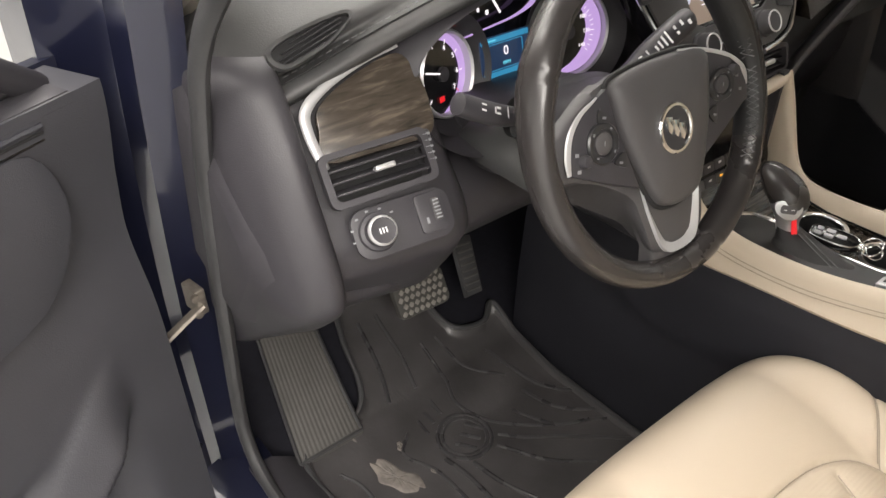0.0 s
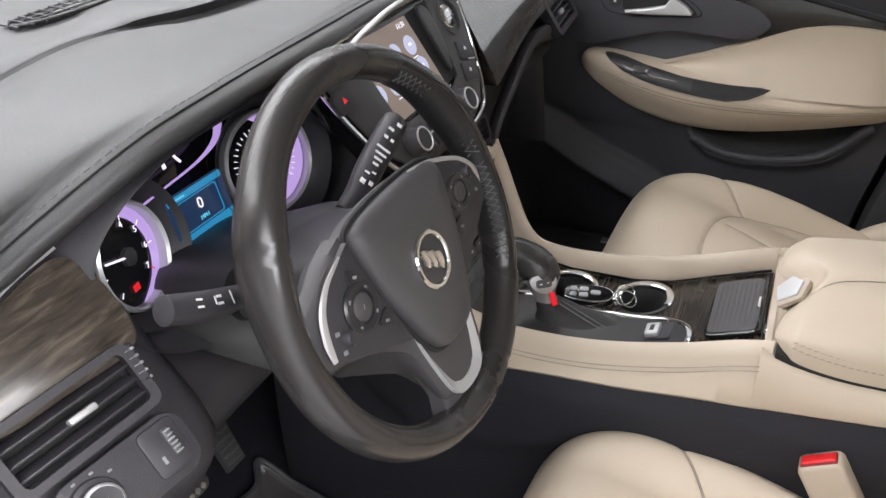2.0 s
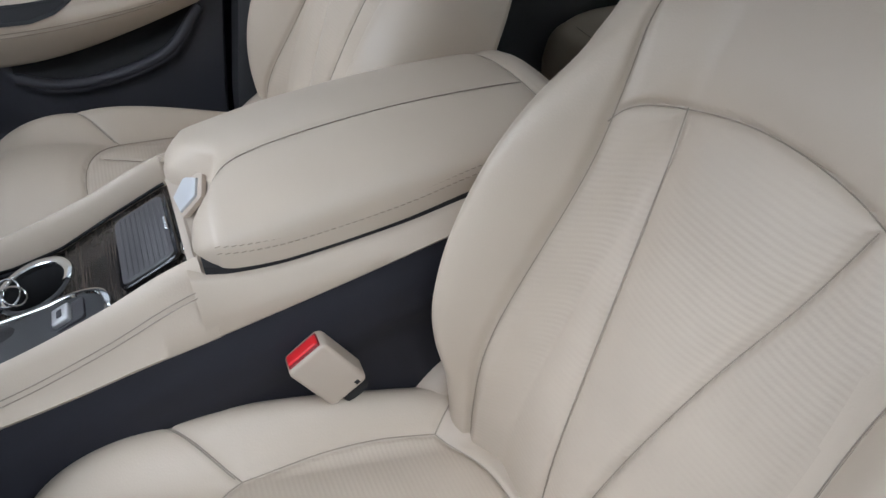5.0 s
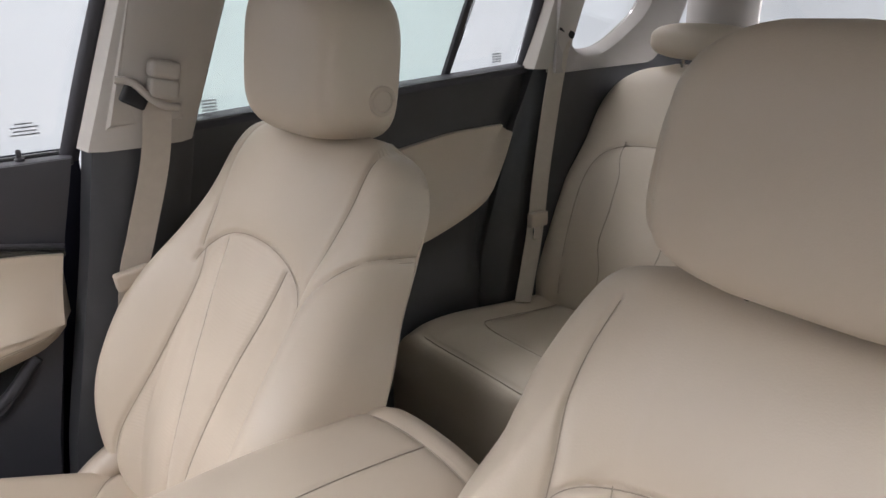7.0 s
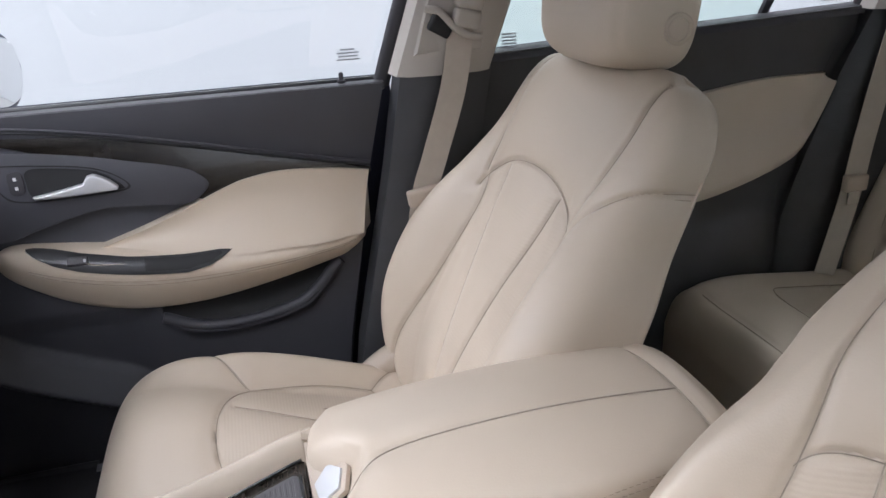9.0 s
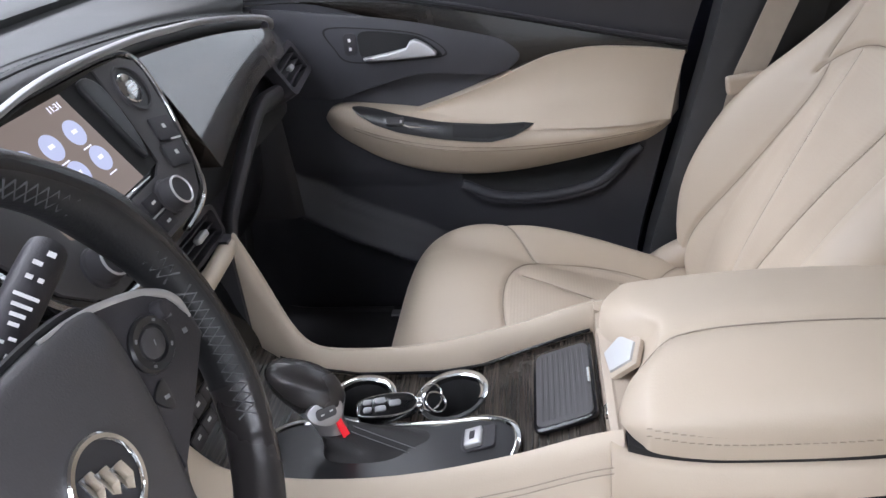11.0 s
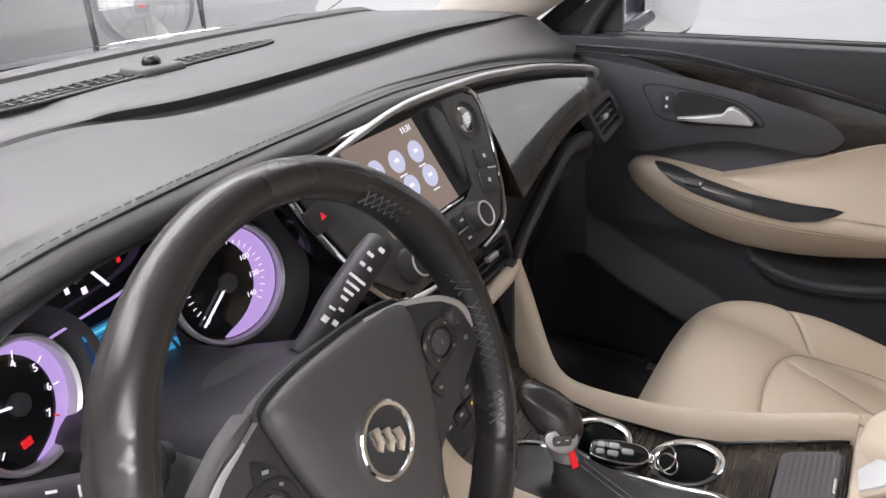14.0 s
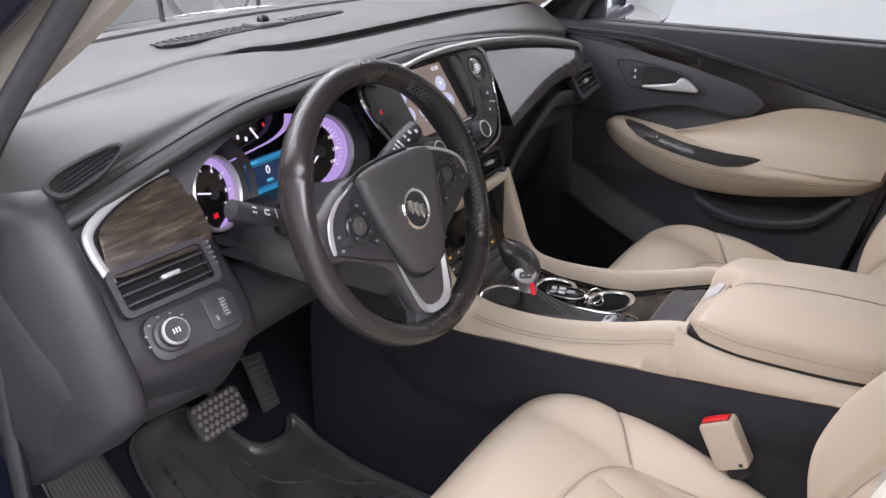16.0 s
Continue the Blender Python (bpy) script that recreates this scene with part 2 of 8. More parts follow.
def tube_rings(path, radius, segs=10, flat=1.0, closed=False, up=(0, 0, 1)):
    """Rings of a tube round a path; radius a number or one per point; flat squeezes it along the second axis."""
    path = np.asarray(path, float)
    n = len(path)
    r = np.full(n, radius) if np.isscalar(radius) else np.asarray(radius, float)
    tan = np.gradient(path, axis=0) if not closed else np.roll(path, -1, 0) - np.roll(path, 1, 0)
    tan /= np.linalg.norm(tan, axis=1)[:, None] + 1e-12
    side = np.cross(tan, np.array(up, float))
    side /= np.linalg.norm(side, axis=1)[:, None] + 1e-12
    top = np.cross(side, tan)
    a = np.linspace(0, 2 * np.pi, segs, endpoint=False)
    return path[:, None] + r[:, None, None] * (np.cos(a)[None, :, None] * side[:, None] + flat * np.sin(a)[None, :, None] * top[:, None])


def tube(name, path, radius, mat, parent=None, label="", segs=10, flat=1.0, closed=False, up=(0, 0, 1)):
    rings = tube_rings(path, radius, segs, flat, closed, up)
    if closed:
        rings = np.concatenate([rings, rings[:1]])
    return sheet(name, rings, mat, parent, label, loop=True, caps=not closed)


def rounded_box(bm, size, bevel, m=None, segs=3):
    """Adds a bevelled box of that size, posed by m."""
    geo = bmesh.ops.create_cube(bm, size=1)
    vs = geo["verts"]
    bmesh.ops.scale(bm, vec=size, verts=vs)
    es = list({e for v in vs for e in v.link_edges})
    made = bmesh.ops.bevel(bm, geom=es, offset=min(bevel, min(size) * 0.49), segments=segs, profile=0.6, affect="EDGES")
    allv = list({v for f in made["faces"] for v in f.verts} | {v for v in vs if v.is_valid})
    if m is not None:
        bmesh.ops.transform(bm, matrix=m, verts=allv)
    return allv


def box(name, size, bevel, m, mat, parent=None, label="", segs=3):
    bm = bmesh.new()
    rounded_box(bm, size, bevel, m, segs)
    return part(name, bm, mat, parent, label)


def basis(o, right, up):
    """A pose at o whose x runs along right and y along up."""
    r = Vector(right).normalized()
    n = r.cross(Vector(up)).normalized()
    u = n.cross(r)
    m = Matrix.Identity(4)
    for i, v in enumerate((r, u, n)):
        m.col[i] = (*v, 0)
    m.translation = Vector(o)
    return m


def slab(name, outline, depth, mat, m, parent=None, label="", bevel=0.0015, segs=2):
    """A flat outline (x, y) given depth towards +z of the pose m, with a bevelled front rim."""
    bm = bmesh.new()
    lo = [bm.verts.new((x, y, 0)) for x, y in outline]
    f = bm.faces.new(lo)
    ext = bmesh.ops.extrude_face_region(bm, geom=[f])
    top = [v for v in ext["geom"] if isinstance(v, bmesh.types.BMVert)]
    bmesh.ops.translate(bm, vec=(0, 0, depth), verts=top)
    if bevel:
        tops = set(top)
        es = [e for e in bm.edges if e.verts[0] in tops and e.verts[1] in tops]
        bmesh.ops.bevel(bm, geom=es, offset=bevel, segments=segs, profile=0.6, affect="EDGES")
    bmesh.ops.transform(bm, matrix=m, verts=bm.verts)
    return part(name, bm, mat, parent, label)


def ring_slab(name, outer, inner, depth, mat, m, parent=None, label=""):
    """A flat frame between two outlines of equal point count, given depth."""
    n = len(outer)
    rows = []
    for src, z in ((outer, 0), (outer, depth), (inner, depth), (inner, 0), (outer, 0)):
        rows.append([m @ Vector((x, y, z)) for x, y in src])
    return sheet(name, np.array([[tuple(v) for v in r] for r in rows]), mat, parent, label, loop=True)


def round_rect(w, h, r, n=6):
    out = []
    for cx, cy, a0 in ((w / 2 - r, h / 2 - r, 0), (-w / 2 + r, h / 2 - r, 90), (-w / 2 + r, -h / 2 + r, 180), (w / 2 - r, -h / 2 + r, 270)):
        for k in range(n + 1):
            a = radians(a0 + 90 * k / n)
            out.append((cx + r * math.cos(a), cy + r * math.sin(a)))
    return out


def circle(r, n=40, cx=0, cy=0, a0=0, a1=360):
    return [(cx + r * math.cos(radians(a0 + (a1 - a0) * k / n)), cy + r * math.sin(radians(a0 + (a1 - a0) * k / n))) for k in range(n + (a1 - a0 < 360))]


def lathe(name, profile, mat, m, parent=None, label="", segs=40):
    """A solid of revolution about z of the pose m, from (radius, height) pairs."""
    rows = []
    for r, z in profile:
        rows.append([tuple(m @ Vector((r * math.cos(a), r * math.sin(a), z))) for a in np.linspace(0, 2 * np.pi, segs, endpoint=False)])
    shut = profile[-1][0] < 1e-6
    if shut:
        rows = rows[:-1] + [[tuple(m @ Vector((1e-5 * math.cos(a), 1e-5 * math.sin(a), profile[-1][1]))) for a in np.linspace(0, 2 * np.pi, segs, endpoint=False)]]
    return sheet(name, np.array(rows), mat, parent, label, loop=True, caps=False)


def lettering(name, text, size, mat, m, parent=None, depth=0.0004):
    """Text in the built-in font as a mesh, centred at the pose m."""
    c = bpy.data.curves.new(name, "FONT")
    c.body, c.size, c.extrude, c.align_x, c.align_y = text, size, depth, "CENTER", "CENTER"
    o = bpy.data.objects.new(name, c)
    me = bpy.data.meshes.new_from_object(o)
    bpy.data.objects.remove(o)
    me.transform(m)
    me.materials.append(mat)
    ob = new(name, me)
    ob.parent = parent
    return ob


def interp(x, xs, ys):
    """Smooth interpolation of a table."""
    return np.interp(x, *_fine(tuple(xs), tuple(ys)))


def _fine(xs, ys):
    c = spline(np.c_[xs, ys], 20 * len(xs))
    o = np.argsort(c[:, 0], kind="stable")
    return c[o, 0], c[o, 1]


# ---- the bay ----
def room_slab(name, size, where, mat, label, category):
    bm = bmesh.new()
    rounded_box(bm, size, 0.004, pose(*where), 1)
    ob = part(name, bm, mat)
    return tagged(ob, label, category, kind="structure")


room_slab("ground", (9.0, 16.0, 0.1), (0, 2.0, -0.05), M_FLOOR, "grey sealed concrete floor of the bay", "floor")
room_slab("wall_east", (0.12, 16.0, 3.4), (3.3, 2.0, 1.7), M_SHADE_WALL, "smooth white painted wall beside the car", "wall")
room_slab("wall_west", (0.12, 16.0, 3.4), (-4.5, 2.0, 1.7), M_WHITE_WALL, "white painted wall of the bay", "wall")
room_slab("wall_north", (9.0, 0.12, 3.4), (0, 9.8, 1.7), M_WHITE_WALL, "white painted wall ahead of the car", "wall")
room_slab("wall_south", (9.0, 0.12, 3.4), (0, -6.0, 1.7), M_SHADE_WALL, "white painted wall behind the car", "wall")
room_slab("ceiling", (9.0, 16.0, 0.1), (0, 2.0, 3.45), M_WHITE_WALL, "white painted ceiling with light panels", "ceiling")


# ---- the body shell ----
def body_slab(name, pts, mat, label, category, loop=False, caps=False):
    ob = sheet(name, pts, mat, None, "", loop, caps)
    return tagged(ob, label, category, kind="structure")


def thick_sheet(pts, t):
    """A closed sheet: the grid and its copy moved by the vector t, joined round the rim, as rings."""
    pts = np.asarray(pts, float)
    return np.concatenate([pts, (pts + np.asarray(t, float))[:, ::-1]], axis=1)


# floor pan with the toe board
ys = np.array([-2.4, -1.0, -0.2, 0.30, 0.42, 0.60, 0.80, 0.98])
zs = np.array([0.30, 0.30, 0.29, 0.29, 0.31, 0.42, 0.62, 0.86])
grid = np.array([[(x, y, z) for x in np.linspace(-0.74, 0.74, 12)] for y, z in zip(ys, zs)])
body_slab("floor", thick_sheet(grid, (0, 0, -0.04)), M_CARPET, "black carpeted car floor rising to the toe board", "floor", True, True)

# roof skin and lining
xs = np.linspace(-0.70, 0.70, 17)
yr = np.linspace(-2.3, 0.12, 20)
roof = np.array([[(x, y, 1.615 - 0.10 * (abs(x) / 0.70) ** 3 - 0.05 * ((y + 0.9) / 1.2) ** 2) for x in xs] for y in yr])
body_slab("roof", thick_sheet(roof + (0, 0, 0.03), (0, 0, 0.02)), M_PAINT, "midnight blue painted car roof", "roof", True, True)
body_slab("roof_lining", thick_sheet(roof, (0, 0, 0.012)), M_FABRIC, "greige cloth roof lining", "headliner", True, True)


def beam(name, path, w, d, mat, label, category, up=(0, 1, 0)):
    rings = tube_rings(spline(path, 24), w, 14, d / w, up=up)
    return body_slab(name, rings, mat, label, category, True, True)


# windscreen pillars, lined inside, painted outside
for sx in (-1, 1):
    p = [(sx * 0.735, 0.66, 0.99), (sx * 0.71, 0.42, 1.15), (sx * 0.675, 0.10, 1.34), (sx * 0.63, -0.10, 1.50)]
    beam("pillar_lining", p, 0.034, 0.070, M_PILLAR, "greige moulded lining of the windscreen pillar", "pillar trim")
    q = [(sx * 0.80, 0.64, 1.00), (sx * 0.775, 0.40, 1.165), (sx * 0.735, 0.08, 1.36), (sx * 0.685, -0.14, 1.53), (sx * 0.67, -0.5, 1.575), (sx * 0.67, -1.6, 1.56)]
    beam("pillar_skin", q, 0.034, 0.05, M_PAINT, "midnight blue painted pillar and roof rail", "pillar")

# windscreen
wx = np.linspace(-1, 1, 21)
ws = []
for t in np.linspace(0, 1, 12):
    w = 0.74 - 0.09 * t
    ws.append([(w * u, 1.03 - 1.10 * t - 0.10 * u * u * (1 - 0.3 * t), 1.10 + 0.44 * t ** 0.9 - 0.02 * u * u) for u in wx])
pane = body_slab("windscreen", thick_sheet(ws, (0, 0.004, 0.005)), M_GLASS, "clear laminated windscreen", "windscreen", True, True)
pane.visible_shadow = False
band = [[(x, 0.862 - 0.13 * (x / 0.74) ** 2 + dy, 1.113 - 0.045 * max(0.0, (abs(x) / 0.745 - 0.86) / 0.14) ** 2 + dz) for dy, dz in ((-0.028, -0.012), (-0.024, 0.002), (-0.012, 0.007), (0.006, 0.006), (0.03, 0.001), (0.04, -0.012))] for x in np.linspace(-0.735, 0.735, 40)]
body_slab("windscreen_seal", np.array(band), M_RUBBER, "black rubber strip along the foot of the windscreen", "seal", True, True)
cowl = [[(x, y, z) for x in np.linspace(-0.76, 0.76, 11)] for y, z in ((0.93, 1.09), (1.02, 1.085), (1.16, 1.05), (1.20, 1.0))]
body_slab("cowl", thick_sheet(cowl, (0, 0, -0.03)), M_MATTE, "black plastic cowl under the windscreen", "cowl", True, True)
hood = [[(x, y, 1.06 - 0.16 * ((y - 1.2) / 0.9) ** 1.6 - 0.05 * (x / 0.8) ** 2) for x in np.linspace(-0.82, 0.82, 13)] for y in np.linspace(1.21, 2.1, 10)]
body_slab("bonnet", thick_sheet(hood, (0, 0, -0.03)), M_PAINT, "midnight blue painted bonnet ahead of the windscreen", "bonnet", True, True)

# side sills
for sx in (-1, 1):
    rr = [[(sx * x, y, z) for x, z in ((0.70, 0.30), (0.72, 0.345), (0.78, 0.35), (0.84, 0.33), (0.86, 0.24), (0.84, 0.16), (0.72, 0.16))] for y in np.linspace(-1.7, 0.46, 14)]
    body_slab("sill_panel", np.array(rr), M_PAINT, "midnight blue painted door sill", "sill", True, True)
    tr = [[(sx * x, y, z) for x, z in ((0.66, 0.292), (0.69, 0.33), (0.725, 0.357), (0.765, 0.360), (0.765, 0.352), (0.72, 0.347), (0.68, 0.30))] for y in np.linspace(-0.55, 0.40, 14)]
    body_slab("sill_cover", np.array(tr), M_BLACK, "black plastic tread cover of the door sill", "sill trim", True, True)
sp = [[(0.735 + dx, y, 0.362 + dz) for dx, dz in ((-0.012, 0), (-0.010, 0.003), (0.010, 0.003), (0.012, 0))] for y in np.linspace(-0.34, 0.10, 6)]
body_slab("sill_plate", np.array(sp), M_DULL, "thin metal tread strip on the passenger sill", "sill trim", True, True)

# hinge pillar at the open door: painted return, rubber seal
hp = []
for z in np.linspace(0.20, 1.14, 20):
    yb = 0.44 - 0.10 * max(0, (z - 0.6) / 0.5) ** 1.5
    hp.append([(x, y, z) for x, y in ((-0.745, yb - 0.02), (-0.765, yb + 0.0), (-0.79, yb + 0.012), (-0.80, yb + 0.045), (-0.835, yb + 0.06), (-0.865, yb + 0.075), (-0.875, yb + 0.16), (-0.74, yb + 0.16))])
body_slab("hinge_pillar", np.array(hp), M_PAINT, "midnight blue painted hinge pillar of the open door", "pillar", True, True)
seal = spline([(-0.755, 0.10, 0.355), (-0.757, 0.33, 0.36), (-0.757, 0.40, 0.42), (-0.757, 0.395, 0.55), (-0.757, 0.345, 0.82), (-0.757, 0.30, 1.0), (-0.752, 0.24, 1.13), (-0.728, 0.06, 1.30), (-0.70, -0.12, 1.47), (-0.685, -0.4, 1.53)], 90)
body_slab("door_seal", tube_rings(seal, 0.013, 10, 0.8, up=(1, 0, 0)), M_RUBBER, "black rubber door seal round the opening", "seal", True, True)
seal2 = seal * (-1, 1, 1)
body_slab("door_seal", tube_rings(seal2, 0.011, 10, 0.8, up=(1, 0, 0)), M_RUBBER, "black rubber door seal round the opening", "seal", True, True)


# ---- seats ----
def spow(v, e):
    return np.sign(v) * np.abs(v) ** e


def near(x, y, line):
    """Distance of every (x, y) to a polyline."""
    best = np.full(x.shape, 9.0)
    for (ax, ay), (bx, by) in zip(line[:-1], line[1:]):
        dx, dy = bx - ax, by - ay
        t = np.clip(((x - ax) * dx + (y - ay) * dy) / (dx * dx + dy * dy + 1e-12), 0, 1)
        best = np.minimum(best, np.hypot(x - ax - t * dx, y - ay - t * dy))
    return best


def across(n, power, fall):
    """Even steps over a rounded section, closer towards its ends: the place across (1 to -1) and the height there (0 to 1)."""
    w = np.linspace(1, -1, n)
    a = np.sign(w) * (1 - (1 - np.abs(w)) ** 2.4)
    return a[None, :], (np.clip(1 - np.abs(a) ** power, 0, 1) ** fall)[None, :]


def mirrored(line):
    return [(-x, y) for x, y in line]


def groove(x, y, lines, depth=0.0042, width=0.0030):
    d = np.full(x.shape, 9.0)
    for l in lines:
        d = np.minimum(d, near(x, y, l))
    return depth * np.exp(-(d / width) ** 2) + 0.9 * depth * np.exp(-(d / (6.0 * width)) ** 2)


def bump01(v, a, b):
    t = np.clip((v - a) / (b - a), 0, 1)
    return t * t * (3 - 2 * t)


def outward(surface, inside):
    """Unit normals of a grid of points, turned away from a point inside."""
    n = np.cross(np.gradient(surface, axis=0), np.gradient(surface, axis=1))
    n /= np.linalg.norm(n, axis=-1, keepdims=True) + 1e-12
    return n * (1.0 if (n * (surface - inside)).sum() >= 0 else -1.0)


def sew(surface, plane, lines, parent, radius=0.0007, inside=(0, 0, 0), lift=0.0006):
    """Lays a thread into each seam: the surface point whose plane coordinates are nearest, lifted off the cover."""
    normals = outward(surface, np.array(inside)).reshape(-1, 3)
    flat, pts = plane.reshape(-1, 2), surface.reshape(-1, 3)
    for l in lines:
        c = spline(np.array(l[:: max(1, len(l) // 12)] + [l[-1]]), 60)
        path = []
        for q in c:
            d = ((flat - q) ** 2).sum(1)
            k = np.argpartition(d, 14)[:14]
            w = np.sqrt(np.exp(-d[k] / (2.0 * d[k].mean() + 1e-12)))[:, None]
            fit = np.linalg.lstsq(np.c_[np.ones(14), flat[k] - q] * w, pts[k] * w, rcond=None)[0][0]
            near_pt = pts[k[np.argmin(d[k])]]
            if np.linalg.norm(fit - near_pt) > 0.005:
                fit = near_pt
            n = normals[k].sum(0)
            path.append(fit + lift * n / (np.linalg.norm(n) + 1e-12))
        path = np.array(path)
        for _ in range(10):
            path[1:-1] = 0.25 * path[:-2] + 0.5 * path[1:-1] + 0.25 * path[2:]
        tube("seam_thread", path, radius, M_SEAM, parent, segs=5)


def seat_cushion(parent, drop):
    """Local frame: x across from the middle of the seat, y ahead from the car's zero, z up."""
    ny, na = 190, 260
    v = np.linspace(0, 1, ny)
    # denser at the rounded front and back
    y = 0.022 - 0.562 * (v - 0.04 * np.sin(2 * np.pi * v))
    place, dome = across(na, 3.6, 0.21)
    Y = np.repeat(y[:, None], na, 1)
    halfw = interp(y, (-0.54, -0.45, -0.30, -0.15, -0.06, 0.0, 0.022), (0.235, 0.250, 0.264, 0.268, 0.262, 0.244, 0.225))
    X = halfw[:, None] * place
    base = 0.34
    mid = interp(y, (-0.54, -0.48, -0.40, -0.30, -0.20, -0.12, -0.06, -0.02, 0.010, 0.022), (0.500, 0.515, 0.532, 0.560, 0.590, 0.613, 0.618, 0.600, 0.55, 0.47))
    a = np.abs(X) / halfw[:, None]
    lift_y = interp(y, (-0.54, -0.40, -0.25, -0.12, -0.03, 0.022), (0.035, 0.062, 0.070, 0.046, 0.014, 0.0))
    wing = bump01(a, 0.52, 0.80) * (1 - 0.35 * bump01(a, 0.86, 1.0))
    top = mid[:, None] + lift_y[:, None] * wing
    # seams
    front = [tuple(p) for p in spline([(-0.147, -0.222), (-0.128, -0.196), (-0.075, -0.174), (0, -0.167), (0.075, -0.174), (0.128, -0.196), (0.147, -0.222)], 40)]
    side = [tuple(p) for p in spline([(0.147, -0.222), (0.158, -0.30), (0.160, -0.37), (0.154, -0.432)], 20)]
    flank = [tuple(p) for p in spline([(0.147, -0.222), (0.178, -0.196), (0.205, -0.172), (0.232, -0.148)], 16)]
    flank2 = [(x + 0.004, y + 0.006) for x, y in flank]
    tail = [(0.154, -0.432), (0.170, -0.452), (0.188, -0.476)]
    rear = [tuple(p) for p in spline([(-0.154, -0.432), (-0.11, -0.462), (-0.06, -0.473), (0, -0.475), (0.06, -0.473), (0.11, -0.462), (0.154, -0.432)], 24)]
    vee = [tuple(p) for p in spline([(0.088, -0.196), (0.070, -0.26), (0.046, -0.35), (0.014, -0.445)], 20)]
    lines = [front, side, mirrored(side), flank, mirrored(flank), rear, vee, mirrored(vee), tail, mirrored(tail)]
    crown = 0.006 * np.cos(np.clip(X / 0.16, -1, 1) * np.pi / 2) * bump01(-Y, 0.18, 0.25)
    top = top + crown - groove(X, Y, lines)
    zed = base + (top - base) * dome
    # underside closes the ring
    under = np.linspace(1, -1, 12)
    xb = halfw[:, None] * under[None, ::-1] * 0.96
    ring = np.concatenate([np.stack([X, Y, zed], -1), np.stack([xb, np.repeat(y[:, None], 12, 1), np.full(xb.shape, base - 0.03)], -1)], 1)
    inside = (Y < -0.167 - 0.055 * (np.abs(X) / 0.147) ** 2.6) & (np.abs(X) < np.interp(-Y, [0.222, 0.30, 0.37, 0.44], [0.147, 0.158, 0.160, 0.154])) & (Y > -0.475 + 0.043 * (np.abs(X) / 0.154) ** 2)
    pick = np.zeros((ny, ring.shape[1]), int)
    pick[:, :na] = inside
    ring[..., 2] -= drop
    ob = sheet("cushion", ring, [M_LEATHER, M_RIB_Y], parent, "plump beige leather cushion with corded centre", True, True, pick, 60)
    sew(ring[:, :na], np.stack([X, Y], -1), lines + [flank2, mirrored(flank2)], ob, inside=(0, -0.27, 0.42))
    return ob


